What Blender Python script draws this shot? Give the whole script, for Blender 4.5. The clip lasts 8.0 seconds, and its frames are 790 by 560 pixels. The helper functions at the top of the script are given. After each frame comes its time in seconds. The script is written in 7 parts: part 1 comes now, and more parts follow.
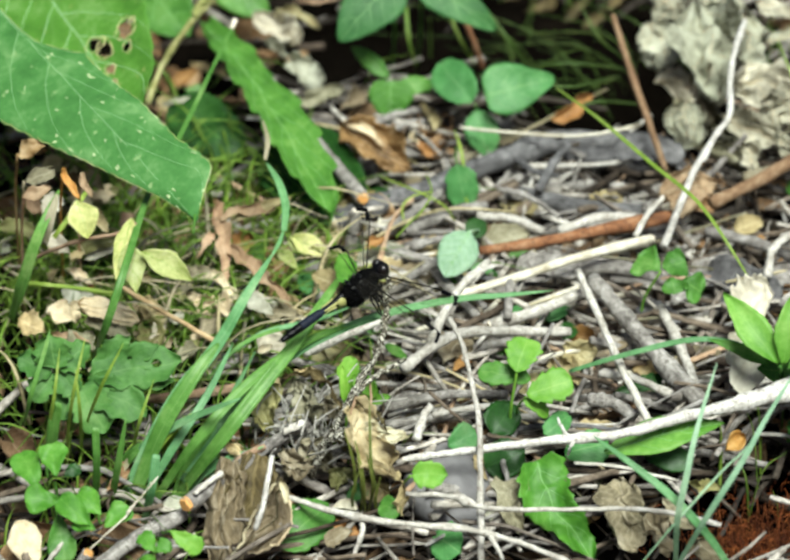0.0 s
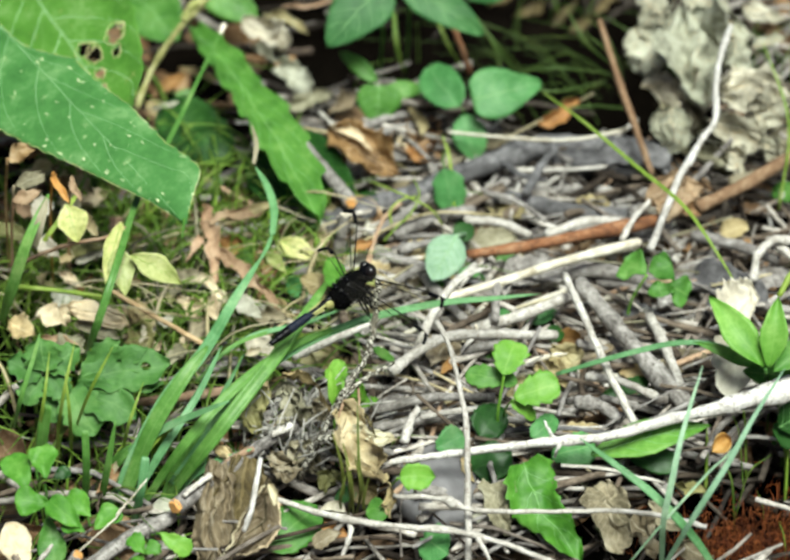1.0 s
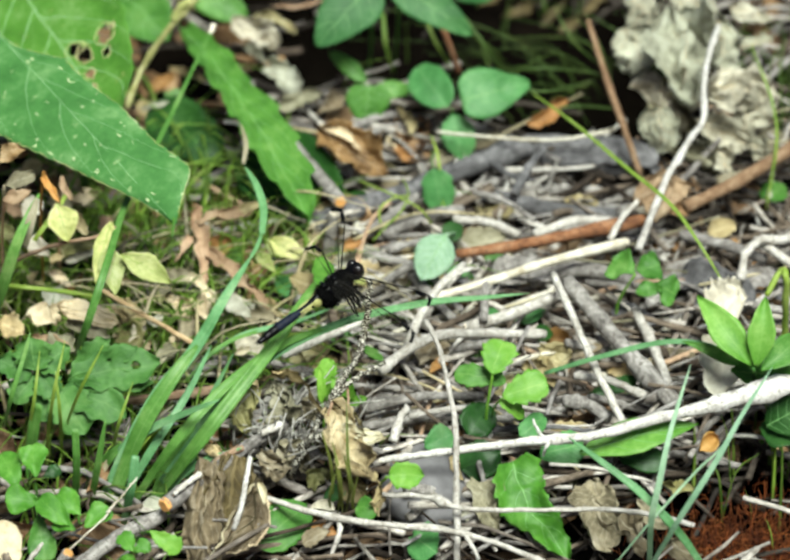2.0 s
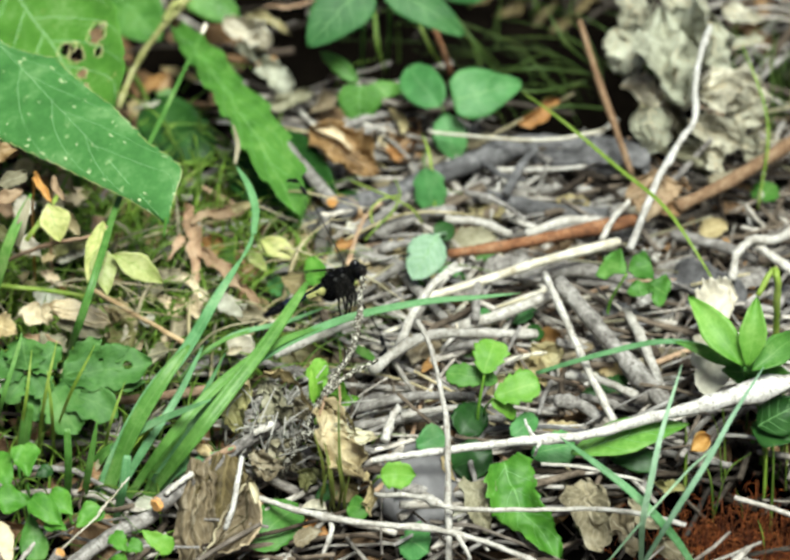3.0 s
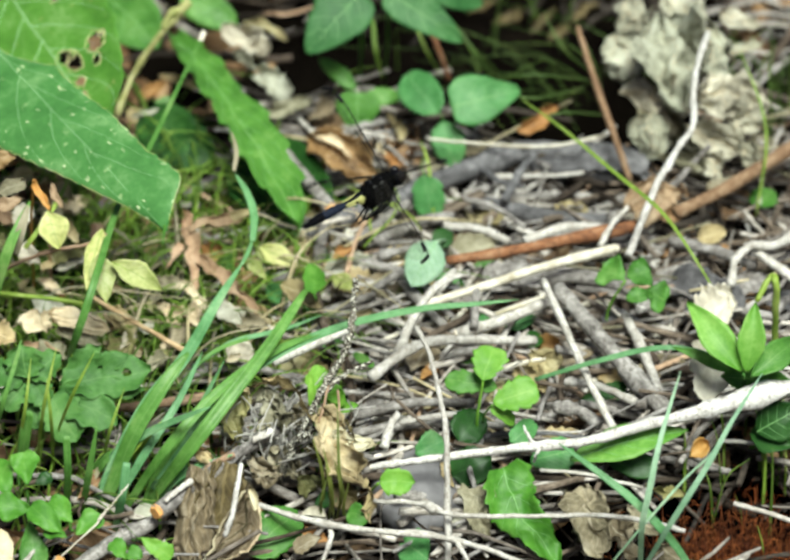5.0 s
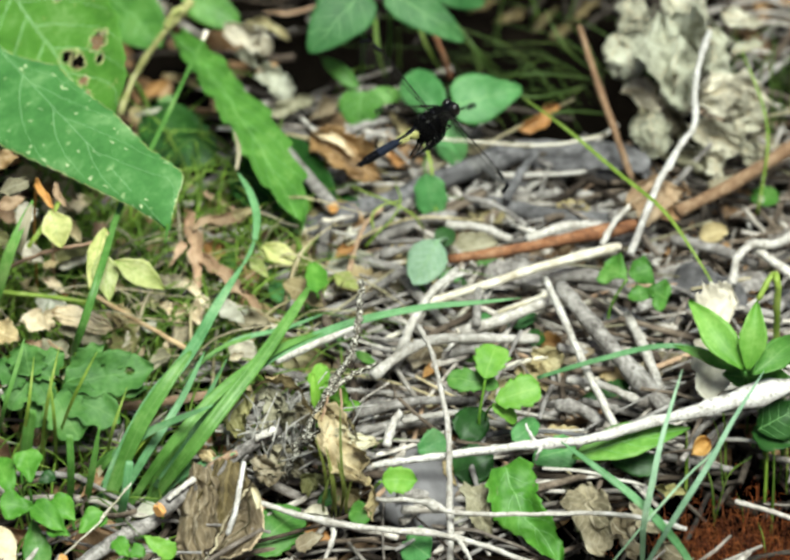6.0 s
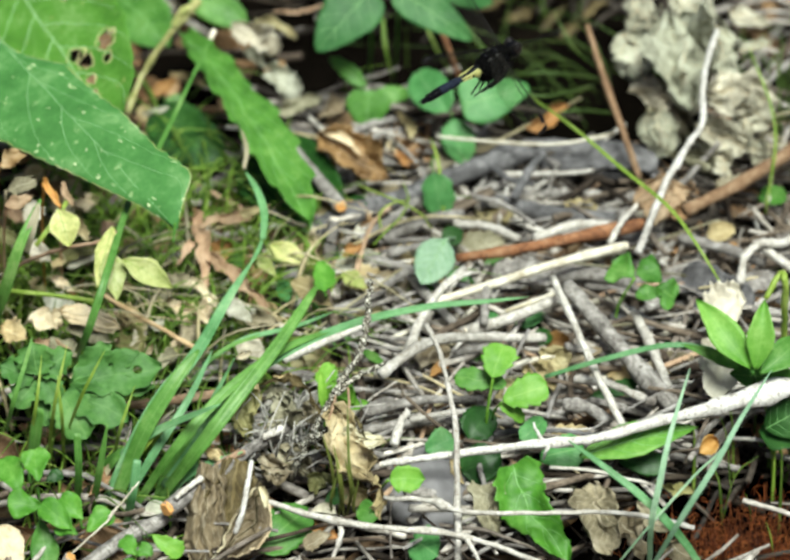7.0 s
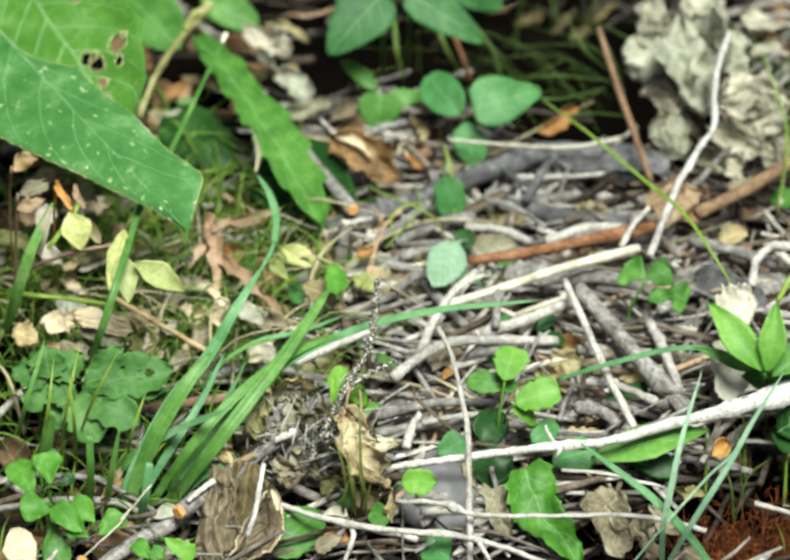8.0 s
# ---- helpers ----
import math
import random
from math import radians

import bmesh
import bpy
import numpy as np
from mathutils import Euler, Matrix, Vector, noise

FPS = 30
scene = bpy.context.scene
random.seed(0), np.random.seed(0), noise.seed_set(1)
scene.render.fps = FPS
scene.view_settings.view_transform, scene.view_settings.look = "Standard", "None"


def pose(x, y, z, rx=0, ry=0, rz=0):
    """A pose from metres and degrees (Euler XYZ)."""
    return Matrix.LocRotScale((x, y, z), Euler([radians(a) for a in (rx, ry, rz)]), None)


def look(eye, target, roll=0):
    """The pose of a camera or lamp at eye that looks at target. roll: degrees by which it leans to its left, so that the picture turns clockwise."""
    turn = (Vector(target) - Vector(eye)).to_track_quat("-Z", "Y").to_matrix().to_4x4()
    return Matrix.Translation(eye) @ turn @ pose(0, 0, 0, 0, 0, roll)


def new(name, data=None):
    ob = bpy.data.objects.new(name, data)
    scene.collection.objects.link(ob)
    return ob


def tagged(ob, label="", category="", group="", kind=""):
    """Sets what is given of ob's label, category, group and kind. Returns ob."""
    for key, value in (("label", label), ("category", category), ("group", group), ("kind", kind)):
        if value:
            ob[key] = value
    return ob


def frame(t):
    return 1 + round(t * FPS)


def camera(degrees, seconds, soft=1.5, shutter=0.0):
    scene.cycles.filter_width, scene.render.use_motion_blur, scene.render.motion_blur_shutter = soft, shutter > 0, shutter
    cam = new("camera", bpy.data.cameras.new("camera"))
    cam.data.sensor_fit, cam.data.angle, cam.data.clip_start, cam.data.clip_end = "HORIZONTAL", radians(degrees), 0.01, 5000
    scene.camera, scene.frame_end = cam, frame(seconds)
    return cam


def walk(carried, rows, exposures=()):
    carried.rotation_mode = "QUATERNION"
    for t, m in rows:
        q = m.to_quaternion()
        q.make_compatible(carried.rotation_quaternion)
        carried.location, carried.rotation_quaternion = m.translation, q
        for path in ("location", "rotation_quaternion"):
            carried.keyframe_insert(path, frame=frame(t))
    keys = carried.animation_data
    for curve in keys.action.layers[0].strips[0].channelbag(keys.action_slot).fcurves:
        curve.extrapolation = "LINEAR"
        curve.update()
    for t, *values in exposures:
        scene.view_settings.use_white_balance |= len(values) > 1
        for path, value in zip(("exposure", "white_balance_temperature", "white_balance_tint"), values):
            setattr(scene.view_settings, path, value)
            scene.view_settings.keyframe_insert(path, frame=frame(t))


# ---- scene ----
# ---------------------------------------------------------------- camera
cam = camera(10, 8.0, soft=2.75, shutter=0.5)
cam.data.dof.use_dof = True
cam.data.dof.focus_distance = 1.49
cam.data.dof.aperture_fstop = 12.0
CAMERA_ROWS = [
    (0.0, look((0.00000, -1.29717, 0.90830), (-0.01186, 0.01241, -0.01087), -0.281)),
    (0.5, look((0.00000, -1.30196, 0.91165), (-0.00953, 0.00825, -0.00665), -0.221)),
    (1.0, look((0.00000, -1.30466, 0.91354), (-0.00750, 0.00565, -0.00462), -0.168)),
    (1.5, look((0.00000, -1.30755, 0.91556), (-0.00557, 0.00269, -0.00272), -0.128)),
    (3.0, look((0.00000, -1.31033, 0.91751), (-0.00065, -0.00015, -0.00087), 0.024)),
    (3.5, look((0.00000, -1.31060, 0.91770), (-0.00000, 0.00004, -0.00003), 0.000)),
    (4.0, look((0.00000, -1.31064, 0.91773), (0.00006, 0.00057, 0.00081), -0.004)),
    (4.5, look((0.00000, -1.31013, 0.91737), (0.00007, 0.00147, 0.00101), -0.051)),
    (6.0, look((0.00000, -1.31374, 0.91990), (-0.00102, -0.00246, 0.00309), -0.151)),
    (6.5, look((0.00000, -1.31358, 0.91979), (-0.00219, -0.00248, 0.00271), -0.141)),
    (7.0, look((0.00000, -1.31394, 0.92004), (-0.00373, -0.00288, 0.00292), -0.200)),
    (7.5, look((0.00000, -1.31429, 0.92028), (-0.00565, -0.00304, 0.00344), -0.236)),
    (8.0, look((0.00000, -1.31439, 0.92035), (-0.00792, -0.00273, 0.00412), -0.343)),
]
walk(cam, CAMERA_ROWS)

# ---------------------------------------------------------------- light: bright overcast sky
world = bpy.data.worlds.new("overcast_sky")
scene.world = world
world.use_nodes = True
wn = world.node_tree.nodes
sky = wn.new("ShaderNodeTexSky")
sky.sky_type = "NISHITA"
sky.sun_disc = False
sky.sun_elevation = radians(64)
sky.sun_rotation = radians(160)
sky.air_density, sky.dust_density, sky.ozone_density = 1.0, 4.0, 1.0
wn["Background"].inputs["Strength"].default_value = 0.028
world.node_tree.links.new(sky.outputs["Color"], wn["Background"].inputs["Color"])

sun_data = bpy.data.lights.new("sun", "SUN")
sun_data.energy, sun_data.angle, sun_data.color = 3.9, radians(24), (0.93, 1.0, 0.92)
sun = new("sun", sun_data)
sun.matrix_world = look((0.3, -0.82, 1.8), (0, 0, 0))
scene.view_settings.exposure = 0.76


# ---------------------------------------------------------------- materials
def node_material(name):
    m = bpy.data.materials.new(name)
    m.use_nodes = True
    return m, m.node_tree.nodes, m.node_tree.links, m.node_tree.nodes["Principled BSDF"]


def ramp(nodes, stops):
    r = nodes.new("ShaderNodeValToRGB")
    while len(r.color_ramp.elements) < len(stops):
        r.color_ramp.elements.new(0.5)
    for e, (p, c) in zip(r.color_ramp.elements, stops):
        e.position, e.color = p, (*c, 1)
    return r


def noise_node(nodes, links, vec, scale, detail=4, rough=0.6, stretch=None):
    n = nodes.new("ShaderNodeTexNoise")
    n.inputs["Scale"].default_value, n.inputs["Detail"].default_value, n.inputs["Roughness"].default_value = scale, detail, rough
    if stretch:
        mp = nodes.new("ShaderNodeMapping")
        mp.inputs["Scale"].default_value = stretch
        links.new(vec, mp.inputs["Vector"])
        vec = mp.outputs["Vector"]
    links.new(vec, n.inputs["Vector"])
    return n


def mix_colour(nodes, links, fac, a, b, mode="MIX"):
    m = nodes.new("ShaderNodeMix")
    m.data_type, m.blend_type = "RGBA", mode
    for sock, v in ((m.inputs["Factor"], fac), (m.inputs["A"], a), (m.inputs["B"], b)):
        if hasattr(v, "links"):
            links.new(v, sock)
        elif isinstance(v, tuple):
            sock.default_value = (*v, 1)
        else:
            sock.default_value = v
    return m.outputs["Result"]


def bark(name, dark, mid, light, rough=0.85, per="object", spots=None, bump=0.5, nicks=None):
    """Weathered bark or stalk: long fibres and blotches, each stick a little different."""
    m, n, l, p = node_material(name)
    tc = n.new("ShaderNodeTexCoord")
    uv = n.new("ShaderNodeUVMap")
    fibre = noise_node(n, l, uv.outputs["UV"], 1.0, 5, 0.65, (6, 3.0, 1))
    blotch = noise_node(n, l, tc.outputs["Object"], 140, 5, 0.65)
    add = n.new("ShaderNodeMath")
    add.operation = "ADD"
    l.new(fibre.outputs["Fac"], add.inputs[0])
    l.new(blotch.outputs["Fac"], add.inputs[1])
    half = n.new("ShaderNodeMath")
    half.operation, half.inputs[1].default_value = "MULTIPLY", 0.5
    l.new(add.outputs[0], half.inputs[0])
    r = ramp(n, [(0.36, dark), (0.5, mid), (0.64, light)])
    l.new(half.outputs[0], r.inputs["Fac"])
    col = r.outputs["Color"]
    if per == "island":
        geo = n.new("ShaderNodeNewGeometry")
        rnd = geo.outputs["Random Per Island"]
    else:
        oi = n.new("ShaderNodeObjectInfo")
        rnd = oi.outputs["Random"]
    r2 = ramp(n, [(0.0, (0.16, 0.12, 0.09)), (0.28, (0.6, 0.5, 0.4)), (0.55, (0.75, 0.75, 0.76)), (0.78, (1.2, 1.16, 1.08)), (1.0, (1.6, 1.56, 1.48))])
    if per == "object":
        r2 = ramp(n, [(0.0, (0.85, 0.83, 0.8)), (1.0, (1.12, 1.1, 1.05))])
    l.new(rnd, r2.inputs["Fac"])
    col = mix_colour(n, l, 1.0, col, r2.outputs["Color"], "MULTIPLY")
    if spots:
        sp = noise_node(n, l, tc.outputs["Object"], 1600, 2, 0.5)
        rs = ramp(n, [(0.535, (0, 0, 0)), (0.575, (1, 1, 1))])
        l.new(sp.outputs["Fac"], rs.inputs["Fac"])
        col = mix_colour(n, l, rs.outputs["Color"], col, spots)
    if nicks:
        nk = noise_node(n, l, uv.outputs["UV"], 1.0, 5, 0.75, (13, 1.6, 1))
        rn = ramp(n, [(0.53, (0, 0, 0)), (0.62, (0.85, 0.85, 0.85))])
        l.new(nk.outputs["Fac"], rn.inputs["Fac"])
        col = mix_colour(n, l, rn.outputs["Color"], col, nicks)
    l.new(col, p.inputs["Base Color"])
    p.inputs["Roughness"].default_value = rough
    p.inputs["Specular IOR Level"].default_value = 0.3
    b = n.new("ShaderNodeBump")
    b.inputs["Strength"].default_value, b.inputs["Distance"].default_value = bump, 0.0006
    l.new(half.outputs[0], b.inputs["Height"])
    l.new(b.outputs["Normal"], p.inputs["Normal"])
    return m


def foliage(name, deep, main, pale, rough=0.45, veins=9, vein_strength=0.5, through_light=0.3, spots=None, per="object", parallel=False):
    """A living or dry leaf blade: midrib and side veins from its own coordinates, blotches, light through the blade."""
    m, n, l, p = node_material(name)
    tc = n.new("ShaderNodeTexCoord")
    uv = n.new("ShaderNodeUVMap")
    sep = n.new("ShaderNodeSeparateXYZ")
    l.new(uv.outputs["UV"], sep.inputs["Vector"])

    def math_node(op, a, b=0.0, c=0.0):
        k = n.new("ShaderNodeMath")
        k.operation = op
        for i, v in enumerate((a, b, c)):
            if hasattr(v, "links"):
                l.new(v, k.inputs[i])
            else:
                k.inputs[i].default_value = v
        return k.outputs[0]

    across = math_node("ABSOLUTE", math_node("SUBTRACT", sep.outputs["Y"], 0.5))
    if parallel:
        wave = math_node("SINE", math_node("MULTIPLY", sep.outputs["Y"], 60.0))
        vein = math_node("GREATER_THAN", wave, 0.75)
        vein = math_node("MULTIPLY", vein, 0.5)
    else:
        jig = noise_node(n, l, tc.outputs["Object"], 60, 2, 0.5)
        ph = math_node("SUBTRACT", math_node("MULTIPLY", sep.outputs["X"], float(veins)), math_node("MULTIPLY", across, veins * 0.9))
        ph = math_node("ADD", ph, math_node("MULTIPLY", jig.outputs["Fac"], 0.5))
        saw = math_node("ABSOLUTE", math_node("SUBTRACT", math_node("FRACT", ph), 0.5))
        vein = math_node("MULTIPLY", math_node("LESS_THAN", saw, 0.05), 0.7)
    rib = math_node("LESS_THAN", across, 0.02)
    vein = math_node("MAXIMUM", vein, rib)
    blotch = noise_node(n, l, tc.outputs["Object"], 70, 5, 0.6)
    fine = noise_node(n, l, tc.outputs["Object"], 500, 3, 0.6)
    f = math_node("ADD", math_node("MULTIPLY", blotch.outputs["Fac"], 0.75), math_node("MULTIPLY", fine.outputs["Fac"], 0.25))
    r = ramp(n, [(0.35, deep), (0.52, main), (0.7, pale)])
    l.new(f, r.inputs["Fac"])
    col = mix_colour(n, l, math_node("MULTIPLY", vein, vein_strength), r.outputs["Color"], pale)
    if spots:
        sp = noise_node(n, l, tc.outputs["Object"], 260, 3, 0.55)
        rs = ramp(n, [(0.66, (0, 0, 0)), (0.7, (1, 1, 1))])
        l.new(sp.outputs["Fac"], rs.inputs["Fac"])
        col = mix_colour(n, l, rs.outputs["Color"], col, spots)
    if per == "island":
        rnd = n.new("ShaderNodeNewGeometry").outputs["Random Per Island"]
    else:
        rnd = n.new("ShaderNodeObjectInfo").outputs["Random"]
    r2 = ramp(n, [(0.0, (0.8, 0.86, 0.8)), (1.0, (1.15, 1.1, 1.05))] if per == "object" else [(0.0, (0.45, 0.45, 0.45)), (0.5, (1, 0.95, 0.9)), (1.0, (1.35, 1.2, 1.0))])
    l.new(rnd, r2.inputs["Fac"])
    col = mix_colour(n, l, 1.0, col, r2.outputs["Color"], "MULTIPLY")
    l.new(col, p.inputs["Base Color"])
    p.inputs["Roughness"].default_value = rough
    p.inputs["Specular IOR Level"].default_value = 0.35
    b = n.new("ShaderNodeBump")
    b.inputs["Strength"].default_value, b.inputs["Distance"].default_value = 0.35, 0.0004
    l.new(math_node("ADD", f, math_node("MULTIPLY", vein, -0.4)), b.inputs["Height"])
    l.new(b.outputs["Normal"], p.inputs["Normal"])
    if through_light:
        t = n.new("ShaderNodeBsdfTranslucent")
        l.new(mix_colour(n, l, 1.0, col, (1.2, 1.25, 0.6), "MULTIPLY"), t.inputs["Color"])
        mx = n.new("ShaderNodeMixShader")
        mx.inputs["Fac"].default_value = through_light
        l.new(p.outputs["BSDF"], mx.inputs[1])
        l.new(t.outputs["BSDF"], mx.inputs[2])
        l.new(mx.outputs["Shader"], n["Material Output"].inputs["Surface"])
    return m


def plain(name, colour, rough=0.5, metal=0.0, scale=300.0, vary=0.25, coat=0.0):
    m, n, l, p = node_material(name)
    tc = n.new("ShaderNodeTexCoord")
    nz = noise_node(n, l, tc.outputs["Object"], scale, 4, 0.6)
    r = ramp(n, [(0.3, tuple(c * (1 - vary) for c in colour)), (0.7, tuple(min(1, c * (1 + vary)) for c in colour))])
    l.new(nz.outputs["Fac"], r.inputs["Fac"])
    l.new(r.outputs["Color"], p.inputs["Base Color"])
    p.inputs["Roughness"].default_value, p.inputs["Metallic"].default_value = rough, metal
    p.inputs["Coat Weight"].default_value = coat
    b = n.new("ShaderNodeBump")
    b.inputs["Strength"].default_value, b.inputs["Distance"].default_value = 0.3, 0.0003
    l.new(nz.outputs["Fac"], b.inputs["Height"])
    l.new(b.outputs["Normal"], p.inputs["Normal"])
    return m


GREY = bark("weathered_grey_bark", (0.08, 0.074, 0.069), (0.26, 0.246, 0.236), (0.49, 0.475, 0.462), nicks=(0.08, 0.065, 0.05))
DARKGREY = bark("dark_grey_bark", (0.04, 0.039, 0.041), (0.105, 0.104, 0.111), (0.23, 0.228, 0.24))
PALE = bark("bleached_wood", (0.25, 0.23, 0.2), (0.53, 0.51, 0.475), (0.77, 0.76, 0.74), nicks=(0.2, 0.16, 0.12))
WHITE = bark("white_peeled_bark", (0.29, 0.27, 0.25), (0.6, 0.59, 0.57), (0.77, 0.775, 0.77), nicks=(0.2, 0.17, 0.14))
CREAM = bark("cream_dry_stalk", (0.314, 0.268, 0.192), (0.568, 0.536, 0.444), (0.755, 0.742, 0.684))
RED = bark("red_brown_bark", (0.1, 0.04, 0.02), (0.25, 0.108, 0.05), (0.37, 0.21, 0.12), nicks=(0.06, 0.03, 0.02))
BROWNSTALK = bark("pinkish_brown_stalk", (0.2, 0.12, 0.07), (0.4, 0.27, 0.18), (0.56, 0.42, 0.3))
TAN = bark("tan_dry_stalk", (0.28, 0.18, 0.09), (0.48, 0.34, 0.19), (0.64, 0.5, 0.32))
# litter twigs again, near black: shade between sticks put into the colour
GAPTWIG = bark("gap_shade_twig", (0.014, 0.011, 0.008), (0.045, 0.037, 0.03), (0.11, 0.095, 0.08), per="island")
RUSSET = bark("russet_stalk", (0.111, 0.06, 0.035), (0.23, 0.14, 0.08), (0.357, 0.26, 0.17))
LICHEN = bark("lichen_spotted_bark", (0.012, 0.01, 0.008), (0.05, 0.042, 0.03), (0.15, 0.13, 0.1), spots=(0.7, 0.68, 0.57), bump=0.6)
LITTER = bark("litter_twig_bark", (0.08, 0.07, 0.06), (0.285, 0.265, 0.243), (0.58, 0.56, 0.535), per="island")
CUT = plain("fresh_orange_cut_wood", (0.72, 0.36, 0.11), 0.8, scale=900)
PALECUT = plain("pale_broken_wood", (0.8, 0.72, 0.58), 0.8, scale=900)

BIGLEAF = foliage("broad_blue_green_leaf", (0.05, 0.18, 0.04), (0.083, 0.255, 0.065), (0.231, 0.42, 0.17), 0.55, veins=5, vein_strength=0.0, through_light=0.2, spots=(0.3, 0.45, 0.2))
LIMELEAF = foliage("broad_lime_leaf", (0.07, 0.22, 0.026), (0.12, 0.32, 0.045), (0.26, 0.46, 0.15), 0.55, veins=5, vein_strength=0.2, through_light=0.3, spots=(0.3, 0.4, 0.12))
MIDLEAF = foliage("mid_green_leaf", (0.04, 0.15, 0.02), (0.09, 0.265, 0.04), (0.21, 0.4, 0.11), 0.5)
# leaf green with shade put into its base colour
SHADEDLEAF = foliage("shade_darkened_leaf", (0.012, 0.05, 0.01), (0.022, 0.09, 0.015), (0.05, 0.15, 0.035), 0.45)
BLUELEAF = foliage("dull_blue_green_leaf", (0.051, 0.2, 0.052), (0.097, 0.31, 0.095), (0.228, 0.45, 0.19), 0.5, veins=7)
MINTLEAF = foliage("pale_mint_leaf", (0.24, 0.42, 0.27), (0.42, 0.6, 0.45), (0.6, 0.72, 0.6), 0.55, veins=6)
BRIGHT = foliage("bright_young_leaf", (0.111, 0.312, 0.027), (0.192, 0.437, 0.05), (0.345, 0.562, 0.126), 0.5, through_light=0.22)
YELLOW = foliage("yellowed_leaf", (0.34, 0.4, 0.1), (0.58, 0.6, 0.26), (0.8, 0.78, 0.52), 0.55)
GRASS = foliage("grass_blade", (0.063, 0.2, 0.028), (0.137, 0.335, 0.069), (0.308, 0.5, 0.169), 0.4, parallel=True, vein_strength=0.35)
BLUEGRASS = foliage("blue_green_grass_blade", (0.091, 0.27, 0.095), (0.182, 0.42, 0.19), (0.388, 0.6, 0.342), 0.4, parallel=True, vein_strength=0.35)
MINTGRASS = foliage("pale_mint_grass_blade", (0.2, 0.38, 0.23), (0.33, 0.53, 0.37), (0.52, 0.7, 0.54), 0.45, parallel=True, vein_strength=0.3)
LIMEGRASS = foliage("lime_grass_blade", (0.16, 0.28, 0.03), (0.3, 0.44, 0.07), (0.48, 0.6, 0.18), 0.4, parallel=True, vein_strength=0.35)
OLIVE = foliage("olive_blade", (0.07, 0.1, 0.015), (0.16, 0.2, 0.04), (0.3, 0.34, 0.12), 0.5, parallel=True)
FINEGRASS = foliage("fine_grass", (0.07, 0.19, 0.016), (0.18, 0.35, 0.045), (0.36, 0.5, 0.13), 0.5, parallel=True, per="island")
STRAW = foliage("straw", (0.248, 0.235, 0.12), (0.46, 0.432, 0.288), (0.644, 0.62, 0.528), 0.6, parallel=True, per="island", through_light=0.15)
BLUEHERB = foliage("dull_herb_leaf", (0.047, 0.146, 0.025), (0.099, 0.241, 0.06), (0.21, 0.344, 0.128), 0.55, veins=7, through_light=0.2)
DRYTAN = foliage("dry_tan_leaf", (0.14, 0.1, 0.04), (0.42, 0.34, 0.18), (0.68, 0.6, 0.4), 0.75, veins=8, through_light=0.15)
DRYBROWN = foliage("dry_brown_leaf", (0.12, 0.05, 0.015), (0.34, 0.17, 0.055), (0.55, 0.34, 0.15), 0.6, veins=8, through_light=0.15)
DRYCREAM = foliage("bleached_dead_leaf", (0.233, 0.209, 0.153), (0.543, 0.514, 0.428), (0.757, 0.737, 0.663), 0.85, veins=10, vein_strength=0.3, through_light=0.12)
LITTERLEAF = foliage("litter_leaf", (0.11, 0.06, 0.03), (0.27, 0.17, 0.09), (0.5, 0.38, 0.24), 0.75, veins=7, per="island", through_light=0.1)
SOIL = None


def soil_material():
    m, n, l, p = node_material("centre_shaded_leaf_mould")
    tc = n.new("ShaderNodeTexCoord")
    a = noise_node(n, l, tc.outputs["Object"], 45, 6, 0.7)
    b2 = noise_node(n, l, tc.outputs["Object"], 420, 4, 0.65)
    # near-black ramp: shade of hollows and litter gaps put into the soil colour
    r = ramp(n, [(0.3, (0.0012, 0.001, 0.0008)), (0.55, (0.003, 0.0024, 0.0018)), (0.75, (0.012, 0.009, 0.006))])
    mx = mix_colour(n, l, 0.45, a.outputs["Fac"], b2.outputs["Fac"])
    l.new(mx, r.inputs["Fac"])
    # plain brown mould for the ground farther out
    outer_brown = ramp(n, [(0.35, (0.015, 0.01, 0.006)), (0.5, (0.045, 0.031, 0.018)), (0.65, (0.1, 0.072, 0.042))])
    l.new(mx, outer_brown.inputs["Fac"])
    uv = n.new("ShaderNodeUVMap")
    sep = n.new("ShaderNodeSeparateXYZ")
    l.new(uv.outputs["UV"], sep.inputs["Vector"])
    l.new(mix_colour(n, l, sep.outputs["X"], r.outputs["Color"], outer_brown.outputs["Color"]), p.inputs["Base Color"])
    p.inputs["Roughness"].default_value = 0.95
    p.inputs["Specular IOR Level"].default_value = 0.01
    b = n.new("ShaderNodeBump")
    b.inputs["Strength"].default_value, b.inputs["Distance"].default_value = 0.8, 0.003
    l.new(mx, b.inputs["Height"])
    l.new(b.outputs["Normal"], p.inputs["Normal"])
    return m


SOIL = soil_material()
STONE = plain("lilac_grey_stone", (0.2, 0.193, 0.197), 0.85, scale=90, vary=0.25)
GREYTAN = foliage("grey_rolled_leaf", (0.08, 0.07, 0.04), (0.27, 0.24, 0.16), (0.52, 0.48, 0.38), 0.8, veins=10, through_light=0.1)
FIBRE = bark("bleached_fibre", (0.222, 0.21, 0.187), (0.407, 0.398, 0.374), (0.629, 0.622, 0.608))
# grass green dimmed in its colour for the shade of the hollow
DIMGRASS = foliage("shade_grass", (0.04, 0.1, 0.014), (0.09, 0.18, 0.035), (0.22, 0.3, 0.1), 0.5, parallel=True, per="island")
MOULDLEAF = foliage("mould_brown_leaf", (0.06, 0.045, 0.025), (0.2, 0.16, 0.1), (0.42, 0.38, 0.3), 0.8, veins=8, through_light=0.1)
RIB = plain("pale_green_rib", (0.2, 0.42, 0.14), 0.55, scale=400, vary=0.15)
